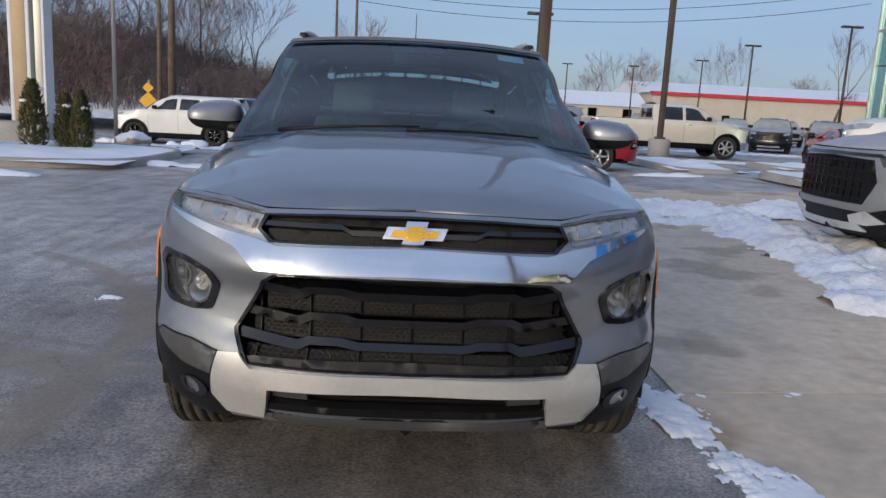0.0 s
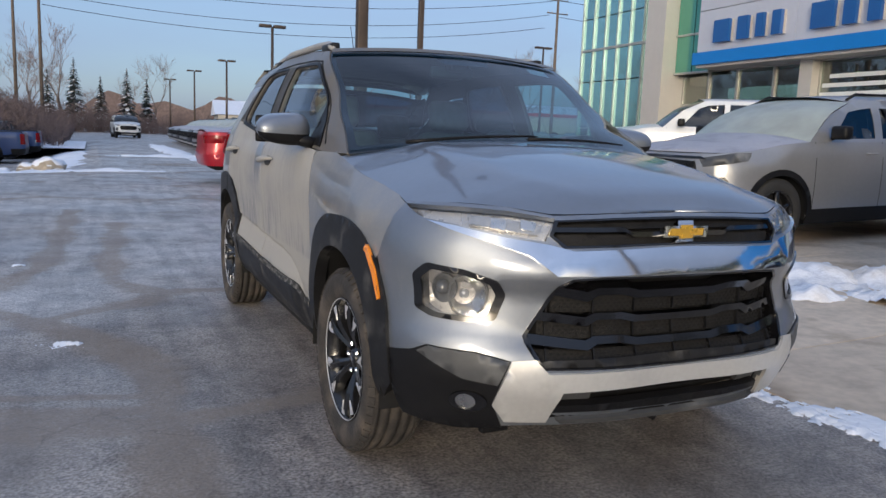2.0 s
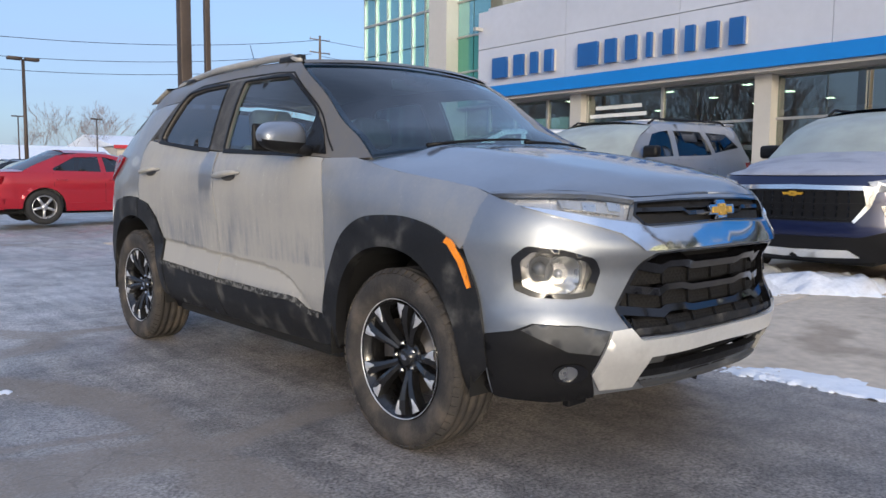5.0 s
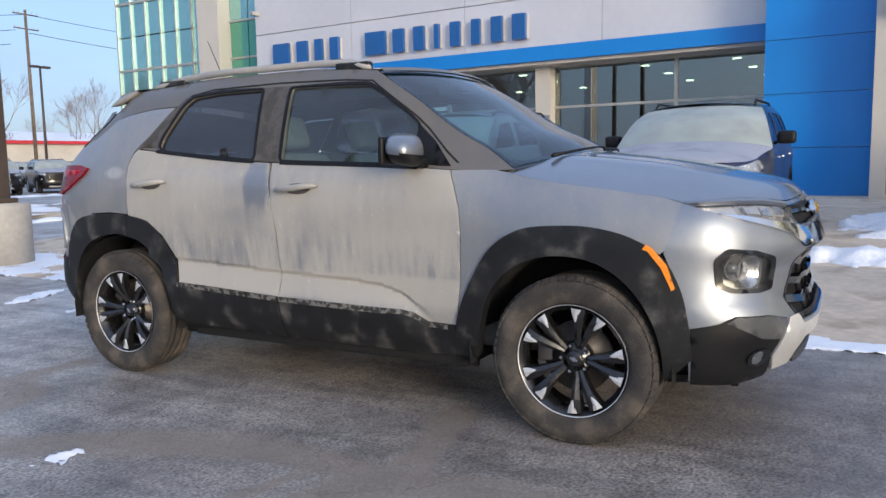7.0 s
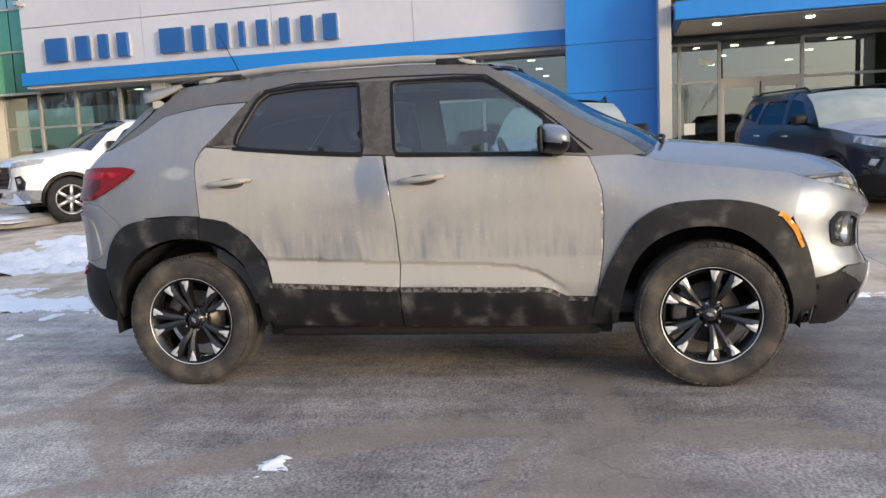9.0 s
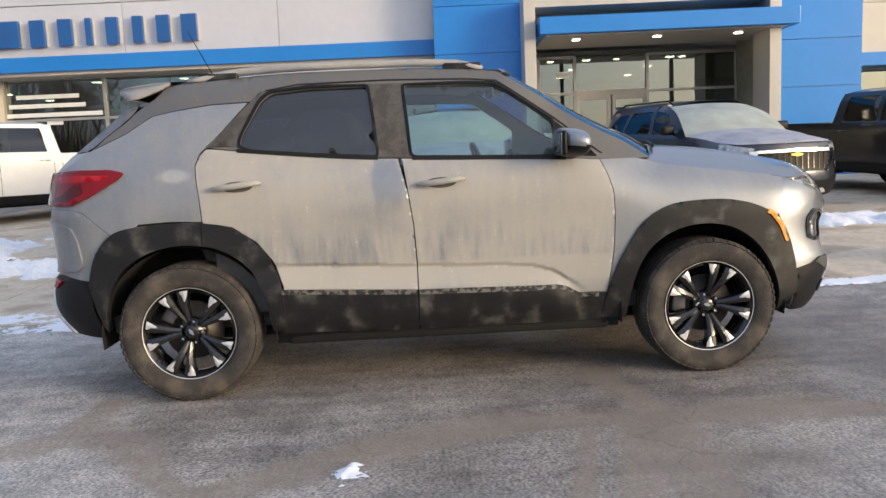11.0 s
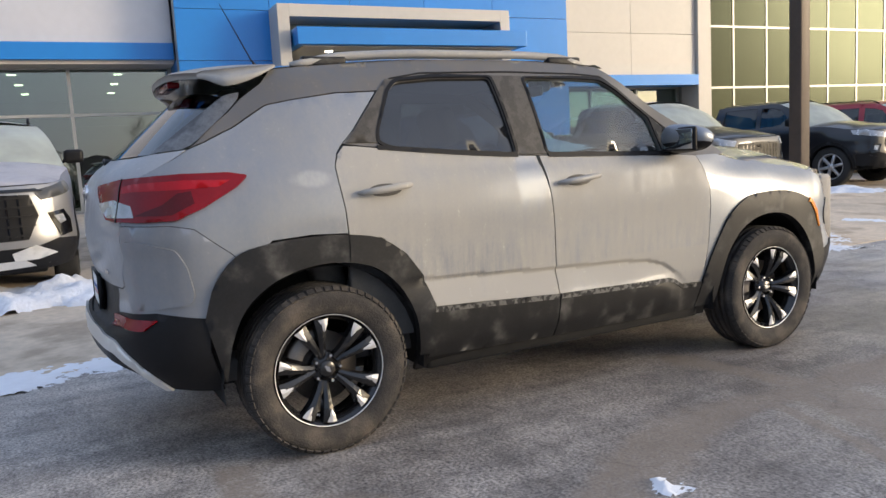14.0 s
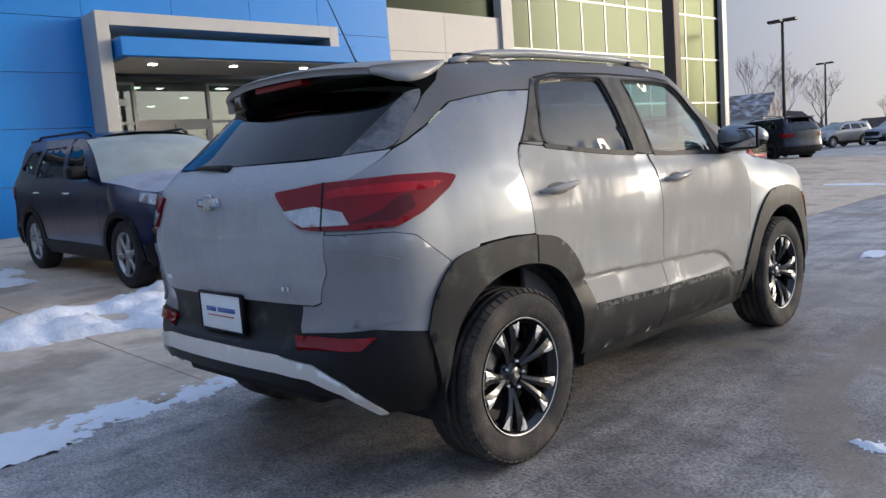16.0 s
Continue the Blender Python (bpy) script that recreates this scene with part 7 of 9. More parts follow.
    flank = [F(W * 0.80, sill)] + [P(yF + 0.40, sill)] + [P(y, z) for y, z in arch(0.0, k)] + [P(k, sill), P(wb - k, sill)] + [P(y, z) for y, z in arch(wb, k)] + [P(yR - 0.42, sill + 0.02)] + [sh.pt("r", W * 0.80, sill + 0.04), sh.pt("r", W * 0.80, belt)]
    flank += [P(y, belt) for y in np.linspace(yR - 0.3, 0.45, 9)] + [P(y, float(cut(y))) for y in np.linspace(0.3, yF + 0.35, 6)] + [F(W * 0.80, float(cut(yF + 0.1)))]
    both("body_side", pt(flank, sh.body), paint, car)
    nosep = even([F(0, nose - 0.01), F(W * 0.4, nose - 0.01), F(W * 0.80, float(cut(yF + 0.1))), F(W * 0.80, sill), F(0, sill - 0.02)])
    sheet("front_bumper", pt(nosep, sh.body, (), 0.09, 0.015, 0.001), paint, car)
    tailp = even([R(0, belt + 0.01), R(W * 0.5, belt + 0.01), R(W * 0.80, belt), R(W * 0.80, sill + 0.04), R(0, sill + 0.02)])
    sheet("tailgate", pt(tailp, sh.tail, (), 0.09, 0.015, 0.001), paint, car)
    both("window_frame", pt([P(y, z) for y, z in up + [(y, belt) for y in np.linspace(up[-1][0] - 0.2, yc0 + 0.2, 6)]], sh.body, [[P(y, z) for y, z in w] for w in wins], 0.09, 0.012, 0.002), paint, car)
    for w in wins:
        both("side_window", pt([P(y, z) for y, z in w], sh.body, (), 0.12, 0.0, -0.006), DARK_GLASS, car)
    # bonnet, windscreen, roof, rear glass
    ed = [sh.body(np.array([u]), np.array([z]))[0] for u, z in [P(y, float(cut(y))) for y in np.linspace(0.42, yF + 0.35, 8)] + [F(W * q, float(cut(yF + 0.15))) for q in (0.85, 0.7, 0.5, 0.25, 0.0)]]
    ex, ey, ez = (np.array([p[i] for p in ed]) for i in range(3))
    o = np.argsort(ey)
    xe, ze = (lambda y: np.interp(y, ey[o], -ex[o])), (lambda y: np.interp(y, ey[o], ez[o]))
    y0 = ey.min()

    def bonnet(q, v):
        y = y0 + (0.24 + 0.18 * q * q - y0) * v
        crown = (0.015 + 0.085 * np.clip((y - y0) / 0.35, 0, 1) ** 0.8)
        return np.stack([-q * xe(y), y, ze(y) + crown * (1 - np.abs(q) ** 2.6)], -1)

    sheet("bonnet", grid_surface(bonnet, np.linspace(-1, 1, 21), np.linspace(0, 1, 14), True), FROST_BONNET if kind == "suv" and frost else paint, car, "bonnet white with frost" if kind == "suv" and frost else "")
    al = np.array(a_line)
    ap = sh.body(np.array([P(y, z)[0] for y, z in a_line]), al[:, 1])
    ax = [spl([0, 0.5, 1], ap[:, i], False) for i in range(3)]

    def screen(q, a):
        c = 1 - np.abs(q) ** 2.2
        return np.stack([q * ax[0](a), ax[1](a) - c * (0.17 - 0.06 * a), ax[2](a) + c * (0.07 - 0.03 * a)], -1)

    sheet("windscreen", grid_surface(screen, np.linspace(-1, 1, 15), np.linspace(0, 1, 9)), FROST_GLASS if frost else DARK_GLASS, car, "windscreen with a film of frost" if frost else "")
    ys = np.linspace(a_line[-1][0], top_end, 12)
    rl = np.array([p for p in up if p[0] >= a_line[-1][0] - 1e-6 and p[0] <= top_end + 1e-6])
    rz = np.interp(ys, rl[:, 0], rl[:, 1])
    rp = sh.body(np.array([P(y, roof - 0.08)[0] for y in ys]), rz)

    def roofs(q, v):
        y = ys[0] - 0.10 * (1 - np.abs(q) ** 2) * (1 - v) + (ys[-1] - ys[0]) * v
        X, Z = np.interp(y, ys, -rp[:, 0]), np.interp(y, ys, rp[:, 2])
        return np.stack([-q * X, y, Z + 0.075 * (1 - np.abs(q) ** 2.4)], -1)

    sheet("roof", grid_surface(roofs, np.linspace(-1, 1, 17), np.linspace(0, 1, 12), True), paint, car)
    z1 = float(rz[-1])
    X1 = float(-rp[-1, 0])
    if kind == "suv":
        gl = even([R(0, roof - 0.05), R(W * 0.45, roof - 0.06), R(W * 0.62, belt + 0.03), R(0, belt + 0.03)])
        sheet("rear_window", pt(gl, sh.tail, (), 0.12, 0.0, 0.004), DARK_GLASS, car)
        both("rear_pillar", pt([sh.pt("r", W * 0.60, belt - 0.01), sh.pt("r", W * 0.45, roof - 0.06), P(top_end, roof - 0.08), P(low_end - 0.06, belt + 0.12), P(low_end, belt - 0.01)], sh.body, (), 0.1, 0.01, 0.003), paint, car)
        part("spoiler", box_bm((-X1 * 0.9, top_end - 0.05, roof - 0.06), (X1 * 0.9, top_end + 0.24, roof - 0.015), 0.018), paint, car)
        for s in (-1, 1):
            part("roof_rail", tube_bm([(s * (X1 - 0.05), 1.3, roof - 0.06), (s * (X1 - 0.05), 1.45, roof + 0.01), (s * (X1 - 0.05), top_end - 0.25, roof + 0.0), (s * (X1 - 0.05), top_end - 0.1, roof - 0.06)], 0.016, 6), BLACK_TRIM, car)
    elif kind == "sedan":
        part("rear_window", mesh_of("rear_window", *grid_surface(lambda q, v: np.stack([-q * (X1 + 0.12 * v), top_end + 0.78 * v + 0.10 * (1 - q * q), z1 + 0.06 * (1 - q * q) - (z1 - belt - 0.01) * v], -1), np.linspace(-1, 1, 13), np.linspace(0, 1, 6), True), DARK_GLASS), None, car)
        part("boot_lid", mesh_of("boot_lid", *grid_surface(lambda q, v: np.stack([-q * (W - 0.10 - 0.12 * v**3), 2.95 + (yR - 0.07 - 2.95) * v, belt + 0.02 + 0.05 * (1 - np.abs(q) ** 3) - 0.02 * v], -1), np.linspace(-1, 1, 13), np.linspace(0, 1, 6), True), paint), None, car)
    else:
        part("cab_back", box_bm((-X1 - 0.02, 2.60, belt - 0.2), (X1 + 0.02, 2.70, roof - 0.08), 0.02), paint, car)
        part("rear_window", box_bm((-X1 + 0.15, 2.695, belt + 0.08), (X1 - 0.15, 2.706, roof - 0.22)), DARK_GLASS, car)
        part("bed_floor", box_bm((-W + 0.10, 2.75, 0.70), (W - 0.10, yR - 0.06, 0.76)), DIRTY_SNOW, car, "snow in the load bed")
        for s in (-1, 1):
            part("bed_rail", box_bm((s * (W - 0.12) - 0.05, 2.75, belt - 0.3), (s * (W - 0.12) + 0.05, yR - 0.05, belt + 0.012), 0.015), trim, car)
        part("tailgate_top", box_bm((-W + 0.1, yR - 0.12, belt - 0.3), (W - 0.1, yR - 0.06, belt + 0.012), 0.01), paint, car)
    # face
    gz0, gz1 = (nose * 0.56, nose * 0.92) if kind == "pickup" else (nose * 0.52, nose * 0.93) if name == "midsize_suv" else (nose * 0.60, nose * 0.90)
    gp = even([F(0, gz1), F(W * 0.60, gz1 - 0.02), F(W * 0.66, (gz0 + gz1) / 2), F(W * 0.55, gz0), F(0, gz0)])
    g = sheet("grille", pt(gp, sh.body, (), 0.09, 0.02, 0.008), BLACK_TRIM, car)
    for i in range(5):
        z = gz0 + (gz1 - gz0) * (i + 0.5) / 5
        e = W * (0.57 if i in (0, 4) else 0.62)
        sheet("grille_bar", pt(even([F(0, z + 0.010), F(e, z + 0.010), F(e, z - 0.010), F(0, z - 0.010)]), sh.body, (), 0.12, 0.02, 0.022), BLACK_TRIM, g)
    for i in range(-5, 6):
        u = math.copysign(F(abs(i) * W * 0.10, 0)[0], i) if i else 0.0
        sheet("grille_rib", pt([(u - 0.006, gz0 + 0.02), (u + 0.006, gz0 + 0.02), (u + 0.006, gz1 - 0.02), (u - 0.006, gz1 - 0.02)], sh.body, (), 0.2, 0.015, 0.018), GRILLE_BAR, g)
    if grille == "chrome":
        wing = [F(W * 0.60, gz1 + 0.004), F(W * 0.72, gz1 - 0.005), F(W * 0.665, (gz0 + gz1) / 2 - 0.02), F(W * 0.55, gz0 - 0.012), F(W * 0.53, gz0 + 0.006), F(W * 0.63, (gz0 + gz1) / 2)]
        both("grille_wing", pt(wing, sh.body, (), 0.1, 0.02, 0.028), CHROME, g)
        sheet("grille_brow", pt(even([F(0, gz1 + 0.015), F(W * 0.62, gz1 + 0.005), F(W * 0.62, gz1 - 0.03), F(0, gz1 - 0.02)]), sh.body, (), 0.1, 0.02, 0.026), CHROME, g)
    zc = (gz0 + gz1) / 2 + (gz1 - gz0) * 0.3
    sheet("emblem", pt(even([F(0, zc + 0.022), F(0.03, zc + 0.022), F(0.03, zc + 0.011), F(0.09, zc + 0.011), F(0.08, zc - 0.011), F(0.03, zc - 0.011), F(0.03, zc - 0.022), F(0, zc - 0.022)]), sh.body, (), 0.1, 0.02, 0.034), GOLD if grille == "chrome" else BLACK_TRIM, g)
    if name == "midsize_suv":
        sheet("nose_band", pt(even([F(0, gz1 + 0.035), F(W * 0.66, gz1 + 0.030), F(W * 0.72, gz1 + 0.005), F(W * 0.60, gz1 + 0.004), F(0, gz1 + 0.008)]), sh.body, (), 0.1, 0.015, 0.016), GLOSS_BLACK, g)
        both("bumper_insert", pt([F(W * 0.40, sill + 0.13), F(W * 0.60, sill + 0.19), F(W * 0.78, sill + 0.10), F(W * 0.62, sill + 0.06), F(W * 0.42, sill + 0.06)], sh.body, (), 0.06, 0.015, 0.022), SILVER, car, "silver bumper insert")
    lp = [F(W * 0.64, nose - 0.06), F(W * 0.95, nose + 0.0), P(yF + 0.55, nose + 0.0), P(yF + 0.48, nose - 0.08), F(W * 0.70, nose - 0.15)]
    both("head_lamp", pt(lp, sh.body, (), 0.08, 0.015, 0.008), GREY_TRIM if name == "midsize_suv" else CLEAR_LENS, car)
    for ob, s in zip(both("lower_lamp", pt([F(W * 0.74, nose * 0.74), F(W * 0.88, nose * 0.76), F(W * 0.93, nose * 0.66), F(W * 0.92, nose * 0.54), F(W * 0.82, nose * 0.52)], sh.body, (), 0.06, 0.015, 0.008), GLOSS_BLACK, car), (1, -1)):
        lens = pt([F(W * 0.79, nose * 0.71), F(W * 0.865, nose * 0.72), F(W * 0.885, nose * 0.65), F(W * 0.83, nose * 0.63)], sh.body, (), 0.06, 0.01, 0.012)
        sheet("lens", lens if s > 0 else mirrored(lens), CLEAR_LENS, ob)
    lowp = even([F(0, sill + 0.17), F(W * 0.6, sill + 0.17), F(W * 0.8, sill + 0.23), P(yF + 0.42, sill + 0.20), P(yF + 0.42, sill - 0.02), F(W * 0.6, sill - 0.05), F(0, sill - 0.05)])
    sheet("lower_bumper", pt(lowp, sh.body, (), 0.09, 0.015, 0.010), trim if kind != "pickup" else CHROME if grille == "chrome" else BLACK_TRIM, car)
    sheet("skid_plate", pt(even([F(0, sill + 0.05), F(W * 0.5, sill + 0.06), F(W * 0.6, sill + 0.0), F(0, sill - 0.02)]), sh.body, (), 0.09, 0.012, 0.018), SILVER, car)
    # tail
    tp = [R(W * 0.55, belt - 0.08), R(W * 0.95, belt - 0.06), (sh.U - P(yR - 0.45, 0)[0], belt - 0.07), (sh.U - P(yR - 0.40, 0)[0], belt - 0.22), R(W * 0.62, belt - 0.24)]
    if kind == "pickup":
        tp = [R(W * 0.80, belt - 0.06), R(W * 0.98, belt - 0.06), R(W * 0.98, belt - 0.45), R(W * 0.82, belt - 0.45)]
    both("tail_lamp", pt(tp, sh.tail, (), 0.08, 0.015, 0.010), RED_LENS, car)
    tb = even([R(0, sill + 0.22), R(W * 0.8, sill + 0.24), (sh.U - P(yR - 0.45, 0)[0], sill + 0.22), (sh.U - P(yR - 0.42, 0)[0], sill), R(0, sill)])
    sheet("rear_bumper", pt(tb, sh.tail, (), 0.09, 0.015, 0.012), CHROME if kind == "pickup" and grille == "chrome" else trim, car)
    # arches, sills, mirrors, handles, wells, wheels
    for yc in (0.0, wb):
        ring = [P(y, z) for y, z in arch(yc, k + 0.055, 16)] + [P(y, z) for y, z in reversed(arch(yc, k - 0.012, 16))]
        both("arch_trim", pt(ring, sh.body, (), 0.08, 0.03, 0.010), trim, car)
        for s in (-1, 1):
            well = bmesh.new()
            ps_ = [(k * math.cos(a), k * math.sin(a)) for a in np.linspace(-0.2, math.pi + 0.2, 12)]
            ra = [[well.verts.new((s * X, yc + a, r + b)) for a, b in ps_] for X in (W - 0.36, W - 0.02)]
            for i in range(11):
                well.faces.new((ra[0][i], ra[0][i + 1], ra[1][i + 1], ra[1][i]))
            well.faces.new(ra[0])
            part("wheel_well", well, DARK, car)
    both("sill_trim", pt([P(k, sill + 0.12), P(wb - k, sill + 0.12), P(wb - k, sill - 0.04), P(k, sill - 0.04)], sh.body, (), 0.12, 0.015, 0.010), trim, car)
    part("underbody", box_bm((-W + 0.30, yF + 0.25, sill - 0.10), (W - 0.30, yR - 0.25, sill + 0.06), 0.03), DARK, car)
    part("cabin_tub", box_bm((-W + 0.16, 0.25, sill), (W - 0.16, min(yR - 0.35, 2.6 if kind == "pickup" else 9), belt - 0.03), 0.05), CABIN, car)
    for x in (-0.38, 0.38):
        part("seat_back", box_bm((x - 0.22, 1.45, belt - 0.1), (x + 0.22, 1.60, belt + 0.30), 0.06), SEAT, car)
    for s in (-1, 1):
        m = box_bm((s * (W + 0.09) - 0.10, 0.70, belt + 0.03), (s * (W + 0.09) + 0.10, 0.84, belt + 0.18), 0.045, 3)
        part("door_mirror", merge(m, tube_bm([(s * (W - 0.08), 0.80, belt + 0.02), (s * (W + 0.02), 0.78, belt + 0.07)], 0.022, 6)), BLACK_TRIM if trim is BLACK_TRIM else paint, car)
        for y in (1.42, 2.42):
            part("door_handle", tube_bm([(s * (W - 0.005), y - 0.10, belt - 0.13), (s * (W + 0.022), y - 0.07, belt - 0.13), (s * (W + 0.022), y + 0.07, belt - 0.13), (s * (W - 0.005), y + 0.10, belt - 0.13)], 0.012, 6), CHROME if grille == "chrome" else paint, car)
        for y in ((0.50, 1.60, 2.56) if kind != "pickup" else (0.50, 1.60, 2.58, 2.74)):
            d = pt([P(y, sill + 0.1), P(y + 0.008, sill + 0.1), P(y + 0.008, belt), P(y, belt)], sh.body, (), 0.2, 0.0, 0.0025)
            sheet("door_gap", d if s < 0 else mirrored(d), DARK, car)
    w = simple_wheel(r, 0.115, rim, 5 if kind == "sedan" else 6)
    w.parent = car
    w.matrix_basis = pose(-W + 0.125, 0, r, 17)
    for m in (pose(-W + 0.125, wb, r, 40), pose(W - 0.125, 0, r, 5, 0, 180), pose(W - 0.125, wb, r, 64, 0, 180)):
        copy_thing(w, m).parent = car
    return car


def paint_of(name, col, metal=0.5):
    return mat(name, col, 0.32, metal, 0.6, 0.05, 2.0, rvar=0.05, crough=0.05)


P_GREY = paint_of("warm_grey_paint", (0.30, 0.30, 0.305))
P_NAVY = paint_of("navy_paint", (0.007, 0.013, 0.055), 0.3)
P_CHARCOAL = paint_of("charcoal_paint", (0.026, 0.032, 0.048))
P_BLACK = paint_of("black_paint", (0.010, 0.011, 0.015), 0.2)
P_WHITE = paint_of("white_paint", (0.70, 0.70, 0.68), 0.0)
P_CREAM = paint_of("champagne_paint", (0.62, 0.59, 0.52), 0.2)
P_RED = paint_of("red_paint", (0.36, 0.012, 0.025), 0.3)
P_BLUE = paint_of("blue_paint", (0.02, 0.05, 0.15), 0.3)
P_SILVER = paint_of("silver_paint", (0.34, 0.35, 0.36), 0.6)


def stand(car, x, y, turn, z=None):
    m = pose(x, y, on_ground(x, y) if z is None else z, 0, 0, turn)
    if abs(x) < 14 and -20 < y < 10:
        m = pose(x, y, on_ground(x, y), 0, math.degrees(math.atan(-0.031)) if 1.3 < x else 0, 0) @ pose(0, 0, 0, 0, 0, turn)
    car.matrix_world = m
    return car


stand(vehicle("midsize_suv", "warm grey mid-size SUV with black wheels and frosted windscreen", "car", P_GREY, W=0.965, L=4.86, wb=2.86, r=0.385, roof=1.70, nose=1.04, belt=1.16, rim=RIM_BLACK), 5.05, 4.25, -90)
stand(vehicle("crossover", "navy blue crossover with chrome grille and frosted windscreen", "car", P_NAVY, W=0.92, L=4.65, wb=2.72, roof=1.68, nose=1.0, belt=1.12, grille="chrome"), 5.2, 0.74, -90)
stand(vehicle("crossover", "charcoal crossover with chrome grille and frosted windscreen", "car", P_CHARCOAL, W=0.92, L=4.65, wb=2.72, roof=1.68, nose=1.0, belt=1.12, grille="chrome"), 6.6, -3.7, -80)
truck = stand(vehicle("pickup_truck", "black crew-cab pickup truck with frosted windscreen", "truck", P_BLACK, "pickup", W=0.95, L=5.4, wb=3.26, r=0.39, roof=1.80, nose=1.08, belt=1.20, rim=ALLOY), 6.3, -7.4, -84)
copy_thing(truck, truck.matrix_world @ pose(0, 0, 0)).matrix_world = pose(6.1, -11.2, on_ground(6.1, -11.2), 0, 0, -84)
stand(vehicle("crossover", "dark red crossover with black grille", "car", P_RED, W=0.93, L=4.7, wb=2.75, roof=1.70, nose=1.02, belt=1.12), 6.2, -14.75, -84)
stand(vehicle("pickup_truck", "white full-size pickup truck parked along the showroom", "truck", P_WHITE, "pickup", W=1.02, L=5.65, wb=3.74, r=0.42, roof=1.93, nose=1.18, belt=1.30, grille="chrome", frost=False), 9.0, 10.6, -130)
stand(vehicle("coupe", "orange-red low coupe with dark wheels", "car", mat("orange_red_paint", (0.50, 0.055, 0.012), 0.3, 0.2, 0.4, 0.05, 2.0), "sedan", W=0.93, L=4.75, wb=2.8, r=0.35, roof=1.36, nose=0.86, belt=0.97, rim=RIM_BLACK, frost=False), 12.9, 19.4, 165)
stand(vehicle("sedan", "bright red sedan with silver wheels", "car", P_RED, "sedan", trim=P_RED, W=0.925, L=4.86, wb=2.74, r=0.34, roof=1.46, nose=0.90, belt=1.0, frost=False, axle=1.0), 4.25, 14.75, 90)
stand(vehicle("pickup_truck", "champagne crew-cab pickup truck with chrome trim", "truck", P_CREAM, "pickup", W=1.02, L=5.88, wb=3.74, r=0.42, roof=1.93, nose=1.18, belt=1.30, grille="chrome", frost=False), 11.5, 25.3, 90, 0)
big = stand(vehicle("large_suv", "white large SUV behind snow-capped rocks", "car", P_WHITE, W=1.0, L=5.1, wb=2.95, r=0.40, roof=1.85, nose=1.12, belt=1.25, rim=RIM_BLACK, frost=False), -10.2, 27.4, -90)
blue_truck = stand(vehicle("pickup_truck", "dark blue crew-cab pickup truck", "truck", P_BLUE, "pickup", W=0.99, L=5.6, wb=3.45, r=0.41, roof=1.86, nose=1.14, belt=1.26, rim=RIM_BLACK), -8.7, 31.2, -90)
stand(vehicle("crossover", "dark grey crossover seen with red tail lamps", "car", P_CHARCOAL, W=0.93, L=4.6, wb=2.7, roof=1.68, nose=1.0, belt=1.12, rim=RIM_BLACK, frost=False), 11.2, -27.5, 62, 0.15)
silver = stand(vehicle("crossover", "silver crossover in the far car park", "car", P_SILVER, W=0.92, L=4.6, wb=2.7, roof=1.66, nose=1.0, belt=1.12, group="far parked cars"), 3.9, 29.5, -84, 0)
black_suv = stand(vehicle("crossover", "black crossover in the far car park", "car", P_BLACK, W=0.92, L=4.6, wb=2.7, roof=1.66, nose=1.0, belt=1.12, group="far parked cars"), 3.6, 32.4, -84, 0)
for i in range(8):
    src = (silver, black_suv, silver, silver, black_suv, silver, black_suv, silver)[i]
    copy_thing(src, pose(3.6 + 0.1 * i, 35.4 + 2.95 * i, 0, 0, 0, -84 + (i % 3)))
for i in range(5):
    copy_thing((blue_truck, black_suv, blue_truck, silver, blue_truck)[i], pose(-8.4, 35.0 + 3.3 * i, -0.55, 0, 0, -90 + (i % 2) * 3))
for i, src in enumerate((black_suv, black_suv, silver, black_suv, silver, silver, black_suv)):
    copy_thing(src, pose(17.5 + 3.1 * i, 33.5 + 0.3 * (i % 3), 0, 0, 0, -28 + 3 * (i % 2)))
for i, src in enumerate((silver, silver, black_suv, silver, silver, black_suv, silver, silver, silver)):
    copy_thing(src, pose(15.0 + 3.2 * i, 46.0 + 0.3 * (i % 3), 0, 0, 0, -20 + 4 * (i % 2)))
copy_thing(big, pose(1.0, 66, 0, 0, 0, 4))
for i, src in enumerate((silver, silver, big, silver, silver, black_suv, silver)):
    copy_thing(src, pose(2.0 + 3.4 * i, -50.5 - 1.0 * (i % 2), 0, 0, 0, 150 + 4 * (i % 3)))


